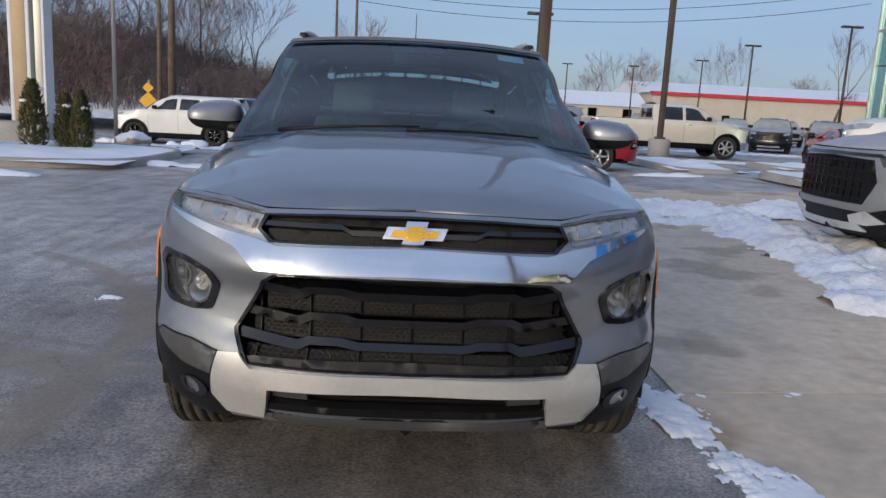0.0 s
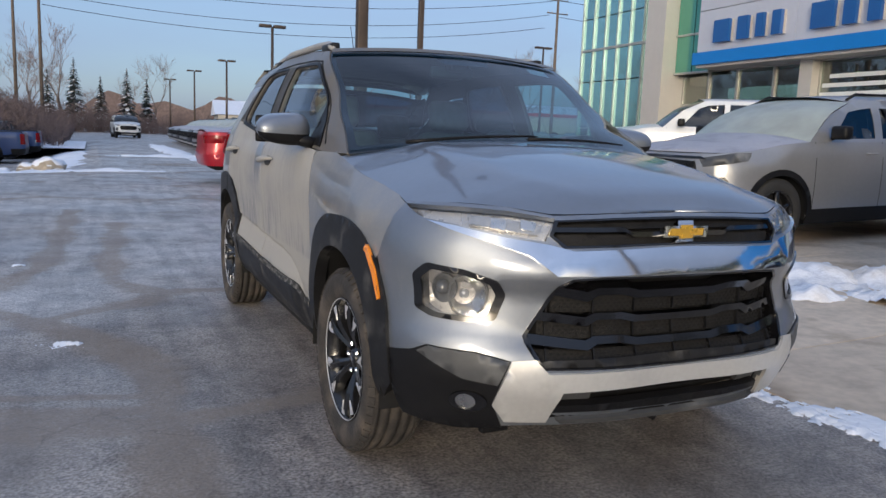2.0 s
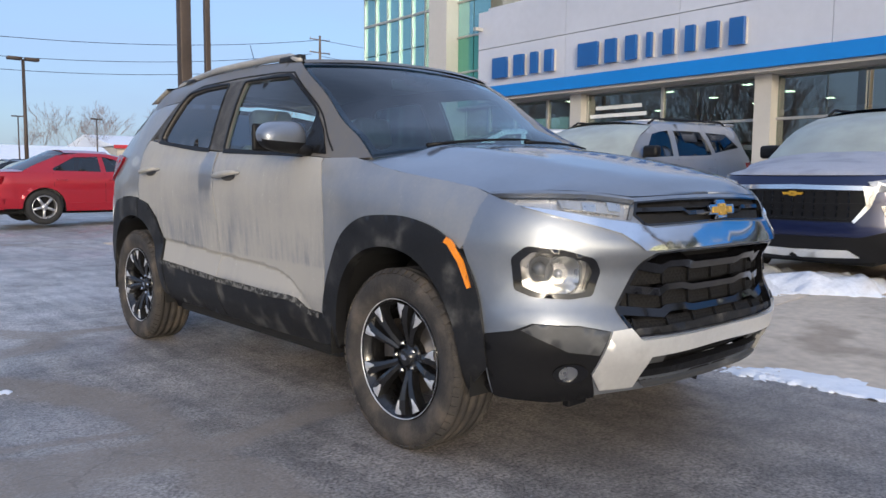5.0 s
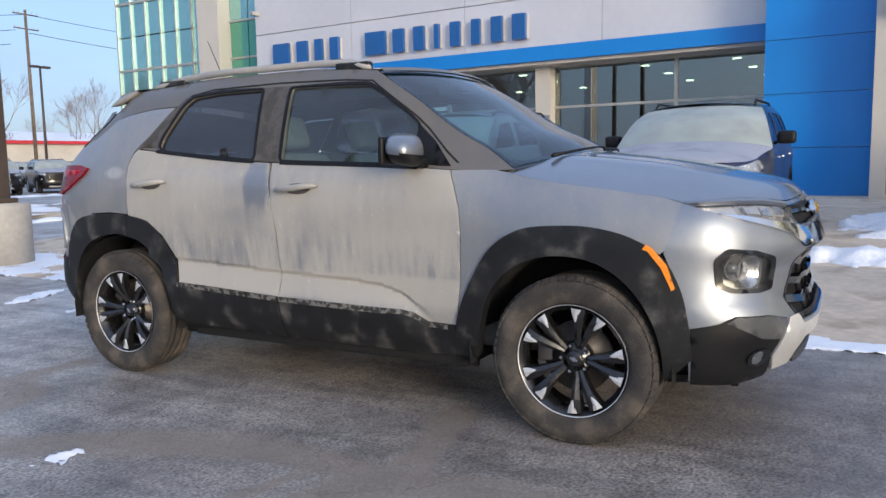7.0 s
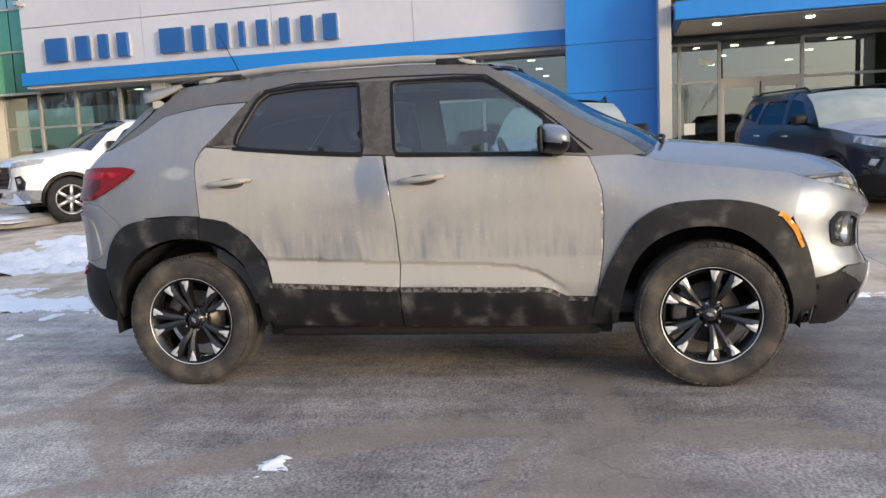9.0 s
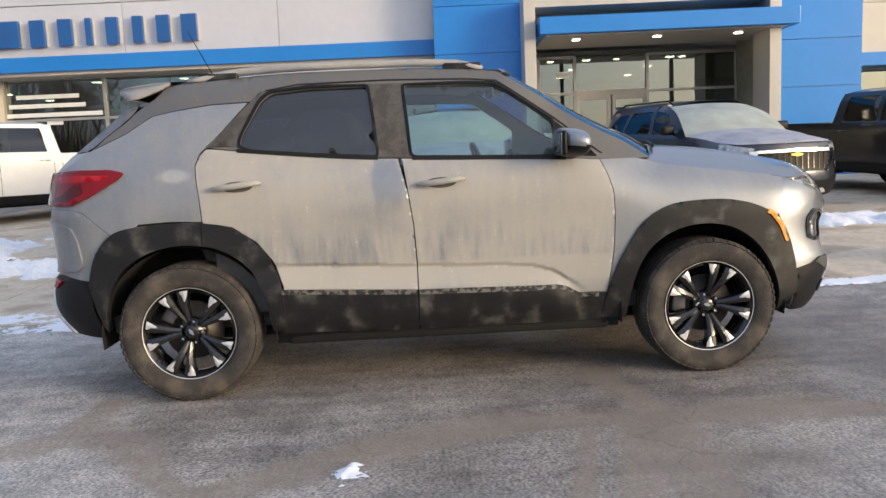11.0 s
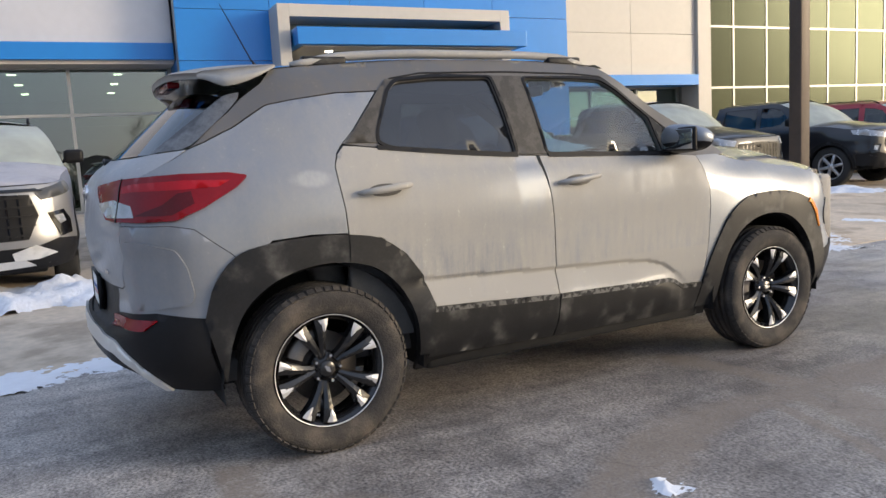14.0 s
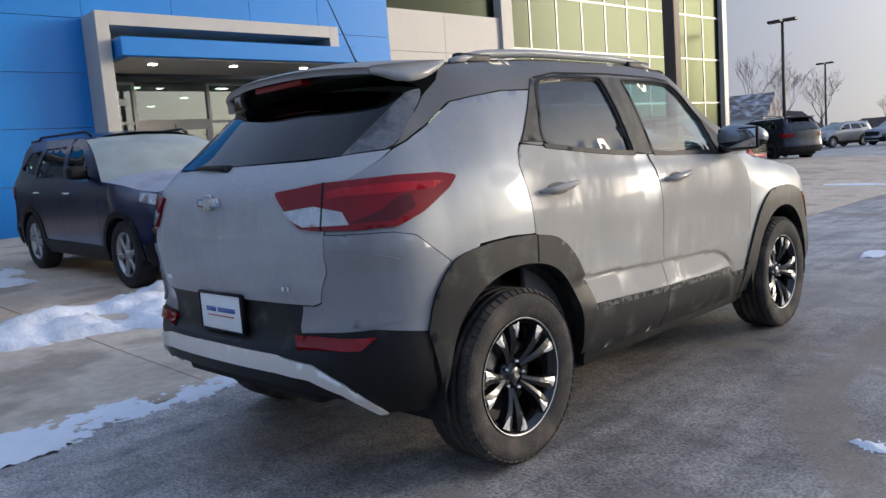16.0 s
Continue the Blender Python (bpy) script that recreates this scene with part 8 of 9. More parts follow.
# ---- paving, snow, poles ----
def snow_patch(x0, y0, lx, ly, h, seed, turn=0.0, material=None, label="thin patch of trodden snow on the paving", name="snow_patch", step=0.06, ragged=0.55, flat=False, lace=0.0):
    """A ragged patch or heap of snow that thins out to nothing at its rim."""
    n, m = max(8, int(2 * lx / step)), max(8, int(2 * ly / step))
    n, m = min(n, 130), min(m, 130)
    us, vs = np.linspace(-lx, lx, n), np.linspace(-ly, ly, m)
    c, s = math.cos(radians(turn)), math.sin(radians(turn))
    verts, hs, over = [], [], []
    for a in us:
        for b in vs:
            d = 1 - math.hypot(a / lx, b / ly) ** 2
            q = Vector((a * 1.6 + seed * 7.3, b * 1.6 - seed * 3.1, seed))
            t = noise.fractal(q, 1.0, 2.0, 5) * ragged + noise.fractal(q * 6, 0.8, 2.0, 4) * (0.45 if flat else 0.2) + (noise.fractal(Vector((q.x * 26, q.y * 9, seed)), 0.8, 2.0, 3) * 0.42 if flat else 0.0)
            z = d * 0.75 - 0.18 - lace + t
            x, y = x0 + a * c - b * s, y0 + a * s + b * c
            if z > 0:
                hh = h * (min(1, z * (6 if flat else 1.4)) ** 0.8) * (0.8 + 0.4 * noise.noise(q * 3))
            else:
                hh = max(-0.05, h * z * 3)
            hs.append(z > -0.45)
            verts.append((x, y, on_ground(x, y) + 0.006 + hh))
            over.append(0.006 + hh > 0)
    faces = []
    for i in range(n - 1):
        for j in range(m - 1):
            q = (i * m + j, (i + 1) * m + j, (i + 1) * m + j + 1, i * m + j + 1)
            if all(hs[k] for k in q) and any(over[k] for k in q):
                faces.append(q)
    used = sorted({k for f in faces for k in f})
    if not used:
        return None
    at = {k: i for i, k in enumerate(used)}
    ob = part(name, mesh_of(name, [verts[k] for k in used], [tuple(at[k] for k in f) for f in faces], material or SNOW), None)
    return tagged(ob, label, "snow", "snow", "stuff")


HEAP = "lumpy heap of ploughed snow beside the parked cars"
for k, (x, y, lx, ly, h, turn) in enumerate(((3.7, 6.9, 0.9, 1.5, 0.22, 10), (4.1, 4.6, 0.75, 1.9, 0.24, 5), (3.75, 2.5, 0.7, 1.5, 0.20, -5), (4.3, 0.9, 0.7, 1.3, 0.16, 0), (4.7, -1.2, 0.6, 1.0, 0.14, 0), (4.9, -4.6, 0.6, 1.2, 0.15, 0), (5.6, 7.4, 1.3, 1.0, 0.16, 0), (8.5, 2.4, 2.0, 0.6, 0.12, 0), (7.9, -1.4, 1.6, 0.6, 0.12, 0), (8.2, 6.4, 1.8, 0.7, 0.12, 0), (5.2, -9.6, 0.7, 0.9, 0.14, 0), (4.9, -13.4, 0.6, 1.0, 0.14, 0))):
    snow_patch(x, y, lx, ly, h * (1.0 if -2 < y < 2 else 0.7), 3 + k, turn, DIRTY_SNOW, HEAP, "snow_heap", 0.05, 0.8)
for k, (x, y, lx, ly, turn) in enumerate(((1.27, -0.15, 0.15, 0.75, 8), (1.62, 0.36, 0.30, 0.08, 5), (1.33, -1.0, 0.10, 0.7, 2), (1.36, -2.2, 0.14, 0.8, 0), (1.45, -3.6, 0.35, 0.6, 0), (1.85, -4.3, 0.5, 0.35, 0), (1.34, 2.75, 0.20, 0.6, 0), (1.28, 3.9, 0.28, 0.7, 0), (1.45, 5.2, 0.35, 0.8, 0), (1.7, 6.6, 0.45, 0.9, 0), (1.9, 8.2, 1.0, 1.0, 0), (2.2, -6.0, 0.5, 0.2, 20), (0.3, -10.5, 0.7, 0.35, 10), (2.2, -12.5, 0.8, 0.3, 0), (1.5, -17.0, 1.0, 0.4, 0), (2.9, -8.8, 0.6, 0.25, 30), (-1.88, 1.82, 0.16, 0.20, 20), (-0.55, -3.1, 0.10, 0.22, 10), (-2.3, 4.4, 0.07, 0.04, 0), (0.9, 4.8, 0.16, 0.06, 0), (0.2, 4.6, 0.10, 0.05, 0), (0.6, 5.6, 0.5, 0.12, 20))):
    snow_patch(x, y, lx, ly, 0.010, 31 + k, turn, SNOW, step=0.014 if max(lx, ly) < 0.9 else 0.022, ragged=1.15 if k < 16 else 1.2, flat=True, lace=0.0 if k < 16 else 0.35)


def kerb_island(x, y, lx, ly, seed, label):
    """A kerbed island: a rounded kerb ring with earth and snow inside."""
    isl = thing("kerb_island", label, "island", "kerbed islands")
    prof = [(1.0, 0.0), (0.985, 0.12), (0.95, 0.15), (0.90, 0.15), (0.89, 0.10), (0.0, 0.12)]
    n = 48
    se = lambda a, e=0.55: (math.copysign(abs(math.cos(a)) ** e, math.cos(a)), math.copysign(abs(math.sin(a)) ** e, math.sin(a)))
    verts, faces = [], []
    for k, z in prof:
        for i in range(n):
            c, s = se(2 * math.pi * i / n)
            verts.append((x + (lx - (1 - k) * 1.2) * c * (k > 0), y + (ly - (1 - k) * 1.2) * s * (k > 0), z + on_ground(x, y)))
    for j in range(len(prof) - 1):
        for i in range(n):
            faces.append((j * n + i, j * n + (i + 1) % n, (j + 1) * n + (i + 1) % n, (j + 1) * n + i))
    part("kerb", mesh_of("kerb", verts, faces, KERB), None, isl)
    m = 40
    us = np.linspace(-1, 1, m)
    v, f = grid_surface(lambda a, b: np.stack([x + a * lx * 0.97, y + b * ly * 0.97, on_ground(x, y) + 0.10 + 0.0 * a], -1), us, us)
    v = [(p[0], p[1], p[2] + max(-0.06, 0.10 * (1 - abs((p[0] - x) / lx) ** 4) * (1 - abs((p[1] - y) / ly) ** 4) * (0.7 + 0.8 * noise.fractal(Vector((p[0], p[1], seed)), 1, 2, 4)))) for p in v]
    part("snow_cover", mesh_of("snow_cover", v, f, SNOW), None, isl, "uneven snow cover")
    return isl


kerb_island(-8.9, 12.3, 4.2, 2.6, 5, "kerbed planting island covered with snow")
kerb_island(6.9, 16.4, 0.9, 2.6, 6, "narrow kerbed island with a cap of snow")
kerb_island(8.4, 11.6, 1.2, 1.4, 7, "small kerbed island with a cap of snow")
kerb_island(9.6, 15.6, 0.9, 1.3, 8, "narrow kerbed island with a cap of snow")
for k, (x, y, lx, ly) in enumerate(((-4.2, 11.4, 0.9, 0.35), (-6.5, 8.6, 1.6, 0.25), (-5.5, 18.4, 5.5, 0.6), (-4.8, 23.4, 3.0, 0.9), (-2.6, 30.0, 0.7, 9.0), (1.6, 36.0, 0.6, 11.0), (6.5, 20.5, 1.5, 0.7), (10.5, 22.0, 2.0, 0.5), (1.5, 28.0, 3.0, 0.5), (14.5, 30.0, 5.0, 0.6), (5.5, 13.0, 0.8, 0.25))):
    snow_patch(x, y, lx, ly, 0.10, 71 + k, 0, SNOW, "snow ploughed to the edge of the car park", "snow_bank", 0.12)


def light_pole(x, y, h=9.0, label="bronze square light pole on a concrete base"):
    p = thing("light_pole", label, "lamp post", "light poles")
    z = on_ground(x, y)
    part("base", lathe_bm([(0.0, 0.0), (0.31, 0.0), (0.31, 0.70), (0.29, 0.74), (0.0, 0.74)], 28), KERB, p, "round concrete base").matrix_basis = Matrix.Translation((x, y, z)) @ Matrix.Rotation(-math.pi / 2, 4, "Y")
    part("shaft", box_bm((x - 0.075, y - 0.075, z + 0.74), (x + 0.075, y + 0.075, z + h), 0.012), BROWN_STEEL, p)
    part("collar", box_bm((x - 0.13, y - 0.13, z + 0.74), (x + 0.13, y + 0.13, z + 0.80), 0.01), BROWN_STEEL, p)
    for s in (-1, 1):
        part("lamp_head", box_bm((x + s * 0.45 - 0.32, y - 0.17, z + h - 0.02), (x + s * 0.45 + 0.32, y + 0.17, z + h + 0.08), 0.02), BROWN_STEEL, p)
    return p


for x, y in ((1.85, 8.1), (7.25, 18.9), (1.83, -3.82)):
    light_pole(x, y)


def slim_lamp(x, y, h=7.0):
    p = thing("street_lamp", "slim dark lamp post with two flat heads", "lamp post", "far lamp posts")
    part("shaft", tube_bm([(x, y, 0), (x, y, h)], [0.09, 0.06], 8), BROWN_STEEL, p)
    for s in (-1, 1):
        part("lamp_head", box_bm((x + s * 0.32 - 0.26, y - 0.16, h - 0.04), (x + s * 0.32 + 0.26, y + 0.16, h + 0.08), 0.02), BROWN_STEEL, p)


for x, y in ((5.75, 32.5), (6.9, 52.7), (6.2, 65.0), (5.6, 80.0), (25.2, 54.0), (27.6, 70.0), (24.9, 40.7), (24.8, 83.0), (17.8, 85.0), (-16.0, 58.0), (10.0, -29.0), (16.5, -54.0), (12.2, -58.0)):
    slim_lamp(x, y, 5.7 if 0 < x < 10 and y > 0 else 5.9 if y < 0 else 9.0 if x < -10 else 7.0)


def utility_pole(x, y, h, arms=2, turn=0.0, r=0.16):
    p = thing("utility_pole", "weathered wooden utility pole with crossarms", "utility pole", "utility poles")
    part("shaft", tube_bm([(x, y, 0), (x, y, h)], [r, r * 0.65], 10), WOOD_POLE, p)
    for k in range(arms):
        z = h - 0.5 - 1.6 * k
        c, s = math.cos(radians(turn)), math.sin(radians(turn))
        a = tube_bm([(x - 1.5 * c, y - 1.5 * s, z), (x + 1.5 * c, y + 1.5 * s, z)], 0.07, 4)
        arm = part("crossarm", a, WOOD_POLE, p)
        for t in (-1.4, -0.8, 0.8, 1.4):
            part("insulator", tube_bm([(x + t * c, y + t * s, z + 0.05), (x + t * c, y + t * s, z + 0.28)], [0.05, 0.04], 6), FRAME_ALU, arm)


for x, y, h, n, r in ((-6.2, 87, 16, 2, 0.2), (-8.9, 92, 17, 1, 0.2), (52, 82, 19, 2, 0.22), (-11.2, 34.5, 11, 0, 0.2), (-12.4, 36.5, 7.0, 0, 0.14), (-22, -14, 12, 2, 0.18), (-20, 18, 12, 2, 0.18)):
    utility_pole(x, y, h, n, 0 if x > -15 else 90, r)
for k, (a, b, sag) in enumerate((((-6, 87, 15.6), (52, 82, 18.5), 2.0), ((-6, 88, 14.0), (52, 84, 17.0), 2.2), ((-7.6, 87, 15.6), (-60, 60, 16), 1.5), ((52, 82, 18.5), (120, 60, 19), 2.0), ((52, 82, 16.5), (120, 62, 17), 2.0), ((-22, -14, 11.3), (-20, 18, 11.3), 0.7), ((-22.5, -14, 9.8), (-20.5, 18, 9.8), 0.7), ((-20, 18, 11.3), (-60, 60, 16), 1.5), ((-6, 89, 13.0), (52, 85, 15.5), 2.2))):
    pts = [Vector(a).lerp(Vector(b), t) - Vector((0, 0, 4 * sag * t * (1 - t))) for t in np.linspace(0, 1, 21)]
    tagged(part("overhead_wire", tube_bm(pts, 0.03, 4), DARK), "black overhead power line", "wire", "overhead wires")


# ---- island planting, signs, rocks ----
def arborvitae(x, y, h, seed):
    t = thing("arborvitae", "dull green clipped arborvitae shrub tipped with snow", "shrub", "arborvitae shrubs")
    rnd = random.Random(seed)
    part("trunk", tube_bm([(x, y, 0.1), (x, y, h * 0.8)], [0.04, 0.01], 6), BARK, t)
    verts, faces = [], []
    for i in range(1500):
        v = rnd.random() ** 0.8
        a = rnd.random() * 2 * math.pi
        rad = 0.36 * h / 1.3 * (1 - v) ** 0.55 * (0.25 + 0.75 * v ** 0.2) * (0.7 + 0.4 * rnd.random())
        p = Vector((x + rad * math.cos(a), y + rad * math.sin(a), 0.12 + v * h))
        d = Vector((math.cos(a) * 0.6 + rnd.uniform(-0.3, 0.3), math.sin(a) * 0.6 + rnd.uniform(-0.3, 0.3), 0.9)).normalized() * rnd.uniform(0.05, 0.11)
        w = Vector((-math.sin(a), math.cos(a), rnd.uniform(-0.4, 0.4))) * rnd.uniform(0.012, 0.025)
        k = len(verts)
        verts += [p - w, p + w, p + d + w * 0.5, p + d - w * 0.5]
        faces.append((k, k + 1, k + 2, k + 3))
    part("foliage", mesh_of("foliage", verts, faces, EVERGREEN, False), None, t)
    top = bmesh.new()
    for i in range(4):
        bmesh.ops.create_icosphere(top, subdivisions=2, radius=0.05 + 0.03 * rnd.random(), matrix=Matrix.Translation((x + rnd.uniform(-0.14, 0.14), y + rnd.uniform(-0.14, 0.14), h * rnd.uniform(0.8, 1.02))) @ Matrix.Diagonal((1.4, 1.2, 0.6, 1)))
    part("snow_cap", top, SNOW, t)


for k, (x, y, h) in enumerate(((-8.3, 12.4, 1.0), (-7.4, 12.6, 1.28), (-6.9, 12.9, 1.05), (-6.55, 12.8, 1.1), (-9.2, 11.8, 0.7))):
    arborvitae(x, y, h, k)
pyl = thing("sign_pylon", "tall tan and white sign pylon legs on the island", "sign")
for x0, x1, mt in ((-8.72, -8.42, mat("tan_steel", (0.34, 0.25, 0.15), 0.5, 0.2, 0, 0.1, 1)), (-8.42, -8.34, WHITE_WALL), (-8.80, -8.72, WHITE_WALL), (-8.24, -8.08, FRAME_ALU), (-8.08, -8.02, WHITE_WALL)):
    part("pylon_leg", box_bm((x0, 14.6, 0.1), (x1, 15.0, 9.0), 0.01), mt, pyl)
part("plinth", box_bm((-9.2, 13.9, 0.05), (-7.8, 14.6, 0.55), 0.03), KERB, pyl)
pst = thing("flag_pole", "thin grey steel pole on the island", "pole")
part("shaft", tube_bm([(-7.05, 16.0, 0), (-7.05, 16.0, 8)], 0.05, 8), FRAME_ALU, pst)
sg = thing("road_sign", "yellow diamond road sign on a post", "road sign")
part("post", tube_bm([(-11.8, 33, -0.6), (-11.8, 33, 1.9)], 0.05, 6), FRAME_ALU, sg)
for z, q in ((0.95, 0.30), (1.55, 0.18)):
    b = box_bm((-q, -0.01, -q), (q, 0.01, q), 0.004)
    bmesh.ops.transform(b, matrix=Matrix.Translation((-11.8, 32.9, z)) @ Matrix.Rotation(radians(45), 4, "Y"), verts=b.verts)
    part("sign_plate", b, YELLOW, sg, smooth=False)


def boulder(x, y, s, seed, snowy=True):
    b = thing("boulder", "pale boulder capped with snow", "rock", "boulders")
    for name, mt, dz, k in (("stone", STONE, 0.0, 1.0), ("snow_cap", SNOW, 0.14 * s, 0.96)):
        bm = bmesh.new()
        bmesh.ops.create_icosphere(bm, subdivisions=3, radius=s)
        for v in bm.verts:
            n = 1 + 0.35 * noise.fractal(v.co * 1.3 / s + Vector((seed, seed * 2, 0)), 1, 2, 3)
            v.co = Vector((v.co.x * 1.25 * n * k, v.co.y * n * k, (v.co.z * 0.62 * n) + (dz if v.co.z > 0 else -dz)))
        part(name, bm, mt, b).matrix_basis = pose(x, y, on_ground(x, y) + s * 0.36, 0, 0, seed * 40)


for k in range(11):
    boulder(-8.9 + 0.62 * k + 0.1 * math.sin(k * 5), 20.3 + 0.25 * math.sin(k * 3), 0.26 + 0.08 * math.sin(k * 2.1), k)
boulder(-6.5, 15.6, 0.36, 20)


# ---- trees and far things ----
def bare_tree(h, seed, spread=0.5, depth=5, name="bare_tree", material=None, label="bare winter tree with fine twigs"):
    rnd = random.Random(seed)
    t = thing(name, label, "tree", "bare trees")
    tv, tf, bv, bf = [], [], [], []

    def limb(p, d, ln, r, lev):
        vs, fs = (tv, tf) if lev >= depth - 1 else (bv, bf)
        k = 3 if lev < 2 else 4 if lev < depth - 1 else 6
        q = p
        for s in range(2):
            nd = (d + Vector((rnd.uniform(-1, 1), rnd.uniform(-1, 1), rnd.uniform(-0.3, 0.7))) * 0.16).normalized()
            e = q + nd * ln * 0.5
            m = nd.to_track_quat("Z", "Y")
            r0, r1 = r * (1 - 0.18 * s), r * (1 - 0.18 * (s + 1))
            b = len(vs)
            for rr, c in ((r0, q), (r1, e)):
                vs.extend(c + m @ Vector((rr * math.cos(6.2832 * i / k), rr * math.sin(6.2832 * i / k), 0)) for i in range(k))
            fs.extend((b + i, b + (i + 1) % k, b + k + (i + 1) % k, b + k + i) for i in range(k))
            q, d = e, nd
            if lev > 0 and s == 0 and lev < depth:
                side(q, d, ln, r1, lev)
        if lev > 0:
            for _ in range(2 if lev > 1 else 3):
                side(q, d, ln, r1 * 0.9, lev)

    def side(q, d, ln, r, lev):
        a = rnd.uniform(0, 6.2832)
        o = Vector((math.cos(a), math.sin(a), 0.25))
        nd = (d * (1 - spread * 0.5) + o * spread * rnd.uniform(0.6, 1.2)).normalized()
        limb(q, nd, ln * rnd.uniform(0.66, 0.86), max(0.014, r * 0.62), lev - 1)

    limb(Vector((0, 0, 0)), Vector((0, 0, 1)), h * 0.34, h * 0.022, depth)
    part("trunk", mesh_of("trunk", tv, tf, BARK), None, t)
    part("crown", mesh_of("crown", bv, bf, material or TWIG), None, t)
    return t


TREES = [bare_tree(9.5, 1), bare_tree(11.0, 2, 0.42), bare_tree(8.0, 3, 0.6), bare_tree(10.0, 4, 0.5)]
rnd = random.Random(7)
spots = []
for i in range(70):
    a = radians(rnd.uniform(-46, -11))
    d = rnd.uniform(46, 72)
    spots.append((d * math.sin(a), d * math.cos(a) - 3, rnd.uniform(0.65, 1.15) * (1.25 if a < radians(-24) else 0.85)))
for i in range(34):
    a = radians(rnd.uniform(-12, 40))
    d = rnd.uniform(105, 150)
    spots.append((d * math.sin(a), d * math.cos(a), rnd.uniform(0.7, 1.25)))
for i in range(16):
    a = radians(rnd.uniform(150, 178))
    d = rnd.uniform(95, 140)
    spots.append((d * math.sin(a), d * math.cos(a), rnd.uniform(0.7, 1.1)))
for i in range(10):
    spots.append((rnd.uniform(-60, -38), rnd.uniform(-45, 60), rnd.uniform(0.5, 0.8)))
for i, (x, y, k) in enumerate(spots):
    src = TREES[i % 4]
    m = pose(x, y, 0, 0, 0, rnd.uniform(0, 360))
    if i < 4:
        src.matrix_world = m @ Matrix.Diagonal((k, k, k, 1))
    else:
        c = copy_thing(src, m)
        c.scale = (k, k, k * rnd.uniform(0.85, 1.15))


def bank_height(a, b):
    return 2.3 * np.clip(b * 1.5, 0, 1) ** 1.3 * np.clip((0.98 - a) * 4, 0, 1)


def thicket(name, x0, x1, y0, y1, count, h, seed, material, label):
    """Dense leafless brush: many leaning stems with side twigs, as one mass."""
    r = random.Random(seed)
    verts, faces = [], []
    def stick(p, d, ln, w):
        s = Vector((d.y, -d.x, 0.2)).normalized() * w
        u = d.cross(s).normalized() * w
        k = len(verts)
        verts.extend((p - s, p + s * 0.5 + u, p + s * 0.5 - u, p + d * ln))
        faces.extend(((k, k + 1, k + 3), (k + 1, k + 2, k + 3), (k + 2, k, k + 3)))
    for i in range(count):
        x, y = r.uniform(x0, x1), r.uniform(y0, y1)
        hh = h * r.uniform(0.45, 1.0) * (0.75 + 0.6 * noise.noise(Vector((x * 0.12, y * 0.12, seed))))
        z = 0.0
        if seed == 1:
            hh *= 0.35 + 0.65 * min(1.0, max(0.0, (-3.0 - x) / 14.0))
            z = bank_height((x + 46) / 44, (y - 34.5) / 14)
        p = Vector((x, y, float(z) - 0.05))
        d = Vector((r.uniform(-0.45, 0.45), r.uniform(-0.45, 0.45), 1)).normalized()
        stick(p, d, hh, 0.022)
        for j in range(11):
            t = r.uniform(0.12, 0.97)
            e = Vector((r.uniform(-1, 1), r.uniform(-1, 1), r.uniform(0.0, 1.0))).normalized()
            stick(p + d * hh * t, e, hh * 0.30 * (1.15 - t * 0.6), 0.012)
    return tagged(part(name, mesh_of(name, verts, faces, material, False), None), label, "bushes", "", "stuff")


thicket("brush", -48, -3, 36.5, 58, 12500, 5.8, 1, BRUSH, "dense red-brown leafless brush along the bank")
thicket("brush", -25, 30, 96, 104, 3200, 4.4, 2, BRUSH, "far red-brown leafless brush")
thicket("brush", 24, 90, 88, 93, 1500, 2.2, 3, TWIG, "low leafless shrubs before the store")
thicket("brush", -62, -40, -45, 62, 3500, 2.2, 4, TWIG, "leafless hedge across the road")


def bank():
    def f(a, b):
        x, y = -46 + 44 * a, 34.5 + 14 * b
        return np.stack([x, y, bank_height(a, b)], -1)
    v, fc = grid_surface(f, np.linspace(0, 1, 50), np.linspace(0, 1, 24))
    v = [(x, y, z + 0.03 + (0.35 * noise.fractal(Vector((x * 0.5, y * 0.5, 3)), 1, 2, 4) if z > 0.2 else 0)) for x, y, z in v]
    tagged(part("snow_bank", mesh_of("snow_bank", v, fc, DIRTY_SNOW), None), "snow-covered bank rising to the woods", "snow", kind="stuff")


bank()


def spruce(x, y, h, seed):
    t = thing("spruce", "dark spruce with snow on its boughs", "tree", "spruces")
    r = random.Random(seed)
    part("trunk", tube_bm([(x, y, 0), (x, y, h)], [0.2, 0.03], 6), BARK, t)
    out = {0: ([], []), 1: ([], [])}
    for i in range(420):
        v = r.random()
        a = r.uniform(0, 6.2832)
        ln = (1 - v) * h * 0.26 * r.uniform(0.6, 1.1) + 0.15
        p = Vector((x, y, h * (0.08 + 0.92 * v)))
        d = Vector((math.cos(a), math.sin(a), -0.35))
        w = Vector((-math.sin(a), math.cos(a), 0)) * ln * 0.22
        vs, fs = out[1 if r.random() < 0.3 else 0]
        k = len(vs)
        vs += [p, p + d * ln * 0.6 + w, p + d * ln, p + d * ln * 0.6 - w]
        fs.append((k, k + 1, k + 2, k + 3))
    part("boughs", mesh_of("boughs", *out[0], SPRUCE, False), None, t)
    part("snow_cover", mesh_of("snow_cover", *out[1], SNOW, False), None, t)


for k, (x, y, h) in enumerate(((-3.5, 104, 9), (-6.5, 106, 7.5), (-0.5, 105, 7), (2.5, 103, 8), (5.0, 106, 7))):
    spruce(x, y, h, k)


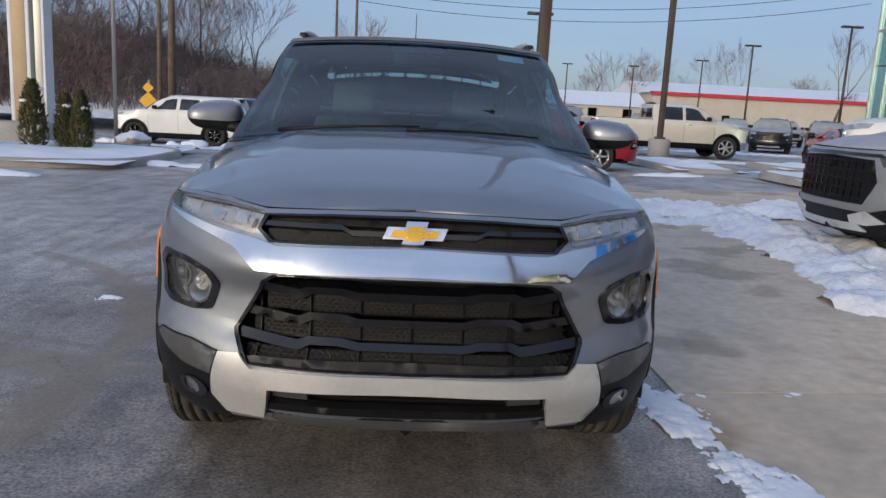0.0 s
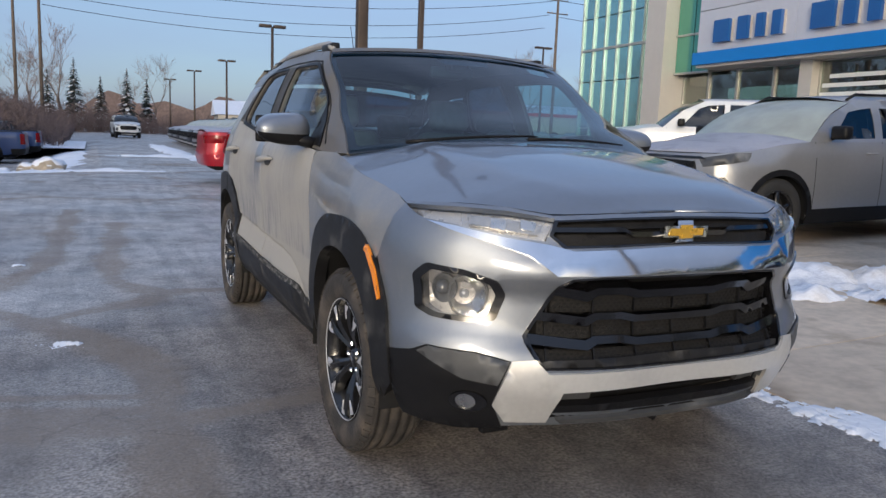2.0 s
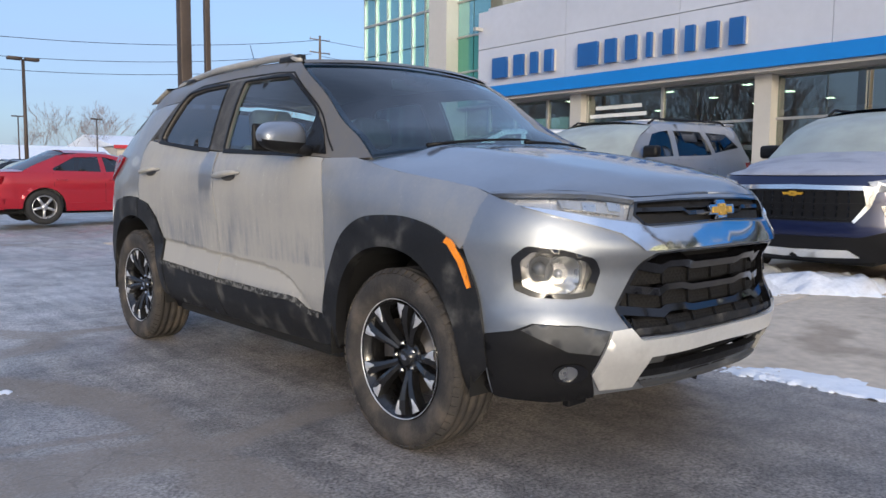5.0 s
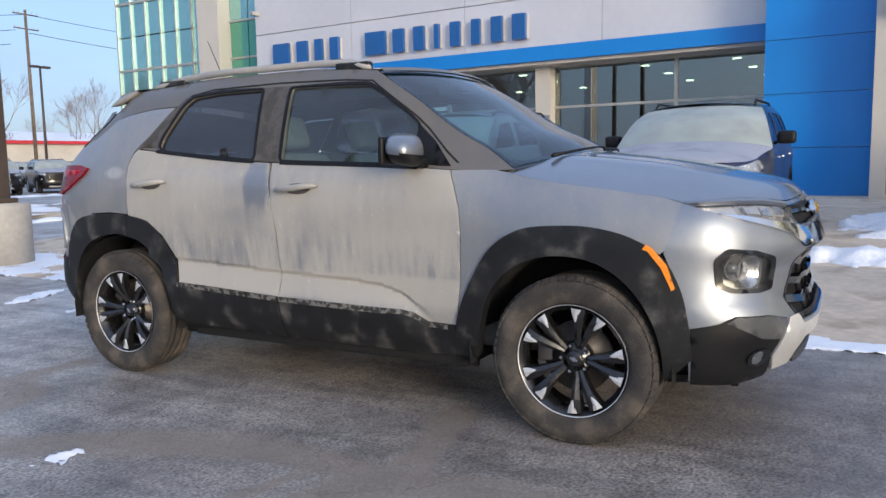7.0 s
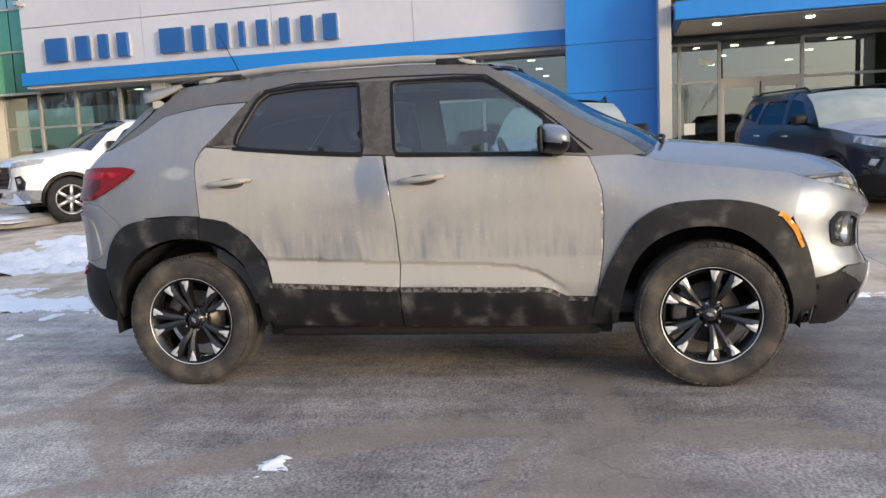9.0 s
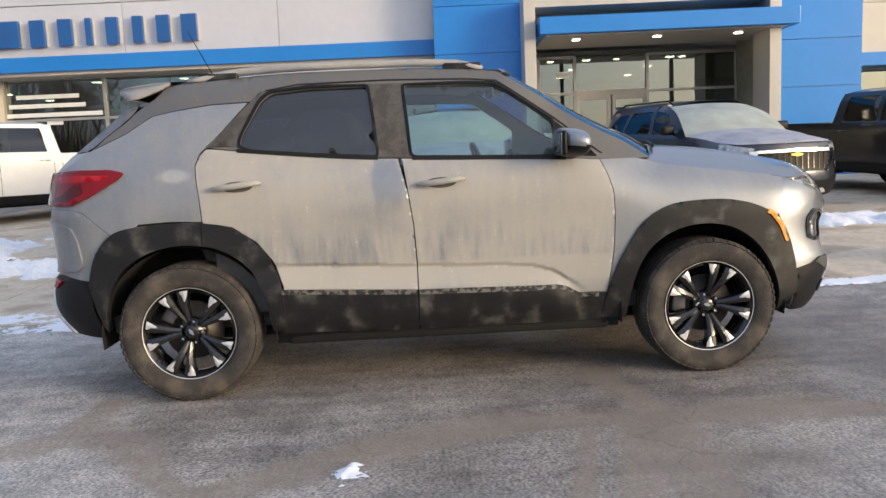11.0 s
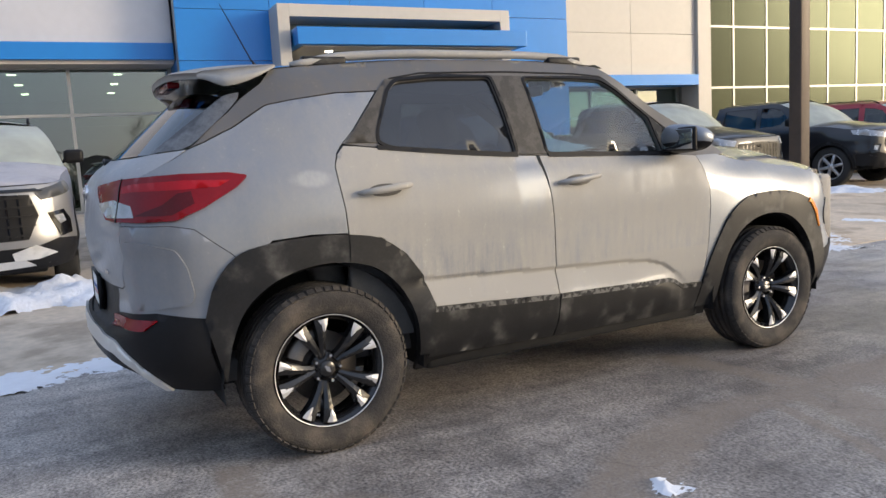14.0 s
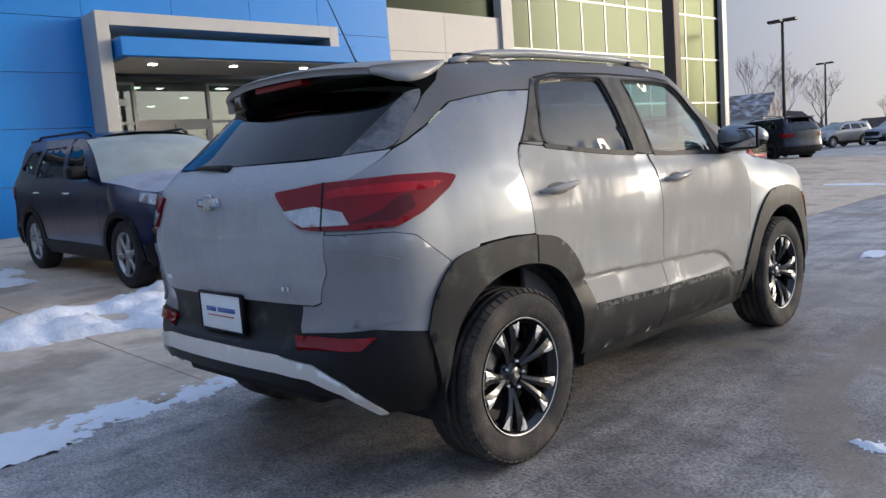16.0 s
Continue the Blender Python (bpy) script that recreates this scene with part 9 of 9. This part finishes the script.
def long_building(name, label, x0, x1, y0, y1, wall, eave, ridge, wall_mat, roof_mat, band=None, turn=0.0, windows=0):
    b = thing(name, label, "building", at=pose((x0 + x1) / 2, (y0 + y1) / 2, 0, 0, 0, turn))
    w, d = (x1 - x0) / 2, (y1 - y0) / 2
    part("wall", box_bm((-w, -d, 0), (w, d, wall)), wall_mat, b, smooth=False)
    v = [(-w - eave, -d - eave, wall), (w + eave, -d - eave, wall), (w + eave, d + eave, wall), (-w - eave, d + eave, wall), (-w - eave, 0, wall + ridge), (w + eave, 0, wall + ridge)]
    part("roof", mesh_of("roof", v, [(0, 1, 5, 4), (2, 3, 4, 5), (0, 4, 3), (1, 2, 5), (3, 2, 1, 0)], roof_mat, False), None, b, "pitched roof under snow")
    if band:
        part("fascia", box_bm((-w - eave - 0.05, -d - eave - 0.08, wall - 0.35), (w + eave, -d - eave + 0.0, wall + 0.1)), band, b, smooth=False)
    for k in range(windows):
        x = -w + 2 * w * (k + 0.5) / windows
        win = part("window", box_bm((x - 0.6, -d - 0.03, 1.1), (x + 0.6, -d + 0.02, 2.4)), FRAME_ALU, b, smooth=False)
        part("pane", box_bm((x - 0.5, -d - 0.045, 1.2), (x + 0.5, -d - 0.035, 2.3)), DARK_GLASS, win, smooth=False)
    return b


long_building("store_building", "long pale store with a red fascia and snow on its roof", 33, 125, 95, 125, 4.9, 0.4, 2.0, BEIGE, SNOW, RED_PAINT_BAND, -4, 14)
long_building("shed", "low beige shed with snow on its roof", 12, 28, 86, 100, 2.6, 0.4, 1.8, BEIGE, SNOW, None, -6, 4)
long_building("house", "small white house with a snowy brown roof", 21.5, 27.5, -60, -53, 2.6, 0.3, 1.9, WHITE_WALL, SHINGLE, None, 12, 2)
long_building("shed", "long pale blue warehouse beyond the car park", -6, 18, -96, -84, 4.2, 0.3, 1.2, mat("pale_blue_siding", (0.30, 0.38, 0.46), 0.7, 0, 0, 0.1, 0.5), SHINGLE, None, 0, 5)
far = part("backdrop", mesh_of("backdrop", *grid_surface(lambda a, z: np.stack([420 * np.sin(a), 420 * np.cos(a), -2 + z * (1.0 + 0.35 * np.sin(a * 17) + 0.3 * np.sin(a * 41 + 1) + 0.2 * np.sin(a * 97))], -1), np.linspace(0, 2 * math.pi, 400), np.array([0.0, 9.0, 12.0])), BRUSH), None)
tagged(far, "far line of grey-brown winter woods", "woods", kind="structure")


# ---- concrete apron, slab by slab ----
apron = tagged(thing("apron", "", ""), "beige concrete apron of large slabs with damp stains", "pavement", kind="structure")
for i in range(4):
    for j in range(15):
        x0, x1 = 1.3 + 3.05 * i, 1.3 + 3.05 * (i + 1)
        y0, y1 = -26.0 + 2.4 * j, -26.0 + 2.4 * (j + 1)
        v = []
        for z in (-0.10, 0.004):
            for x, y in ((x0 + 0.006, y0 + 0.006), (x1 - 0.006, y0 + 0.006), (x1 - 0.006, y1 - 0.006), (x0 + 0.006, y1 - 0.006)):
                v.append((x, y, on_ground(x, y) + z + 0.004))
        part("slab", mesh_of("slab", v, [(4, 5, 6, 7), (0, 1, 5, 4), (1, 2, 6, 5), (2, 3, 7, 6), (3, 0, 4, 7)], CONCRETE, False), None, apron)
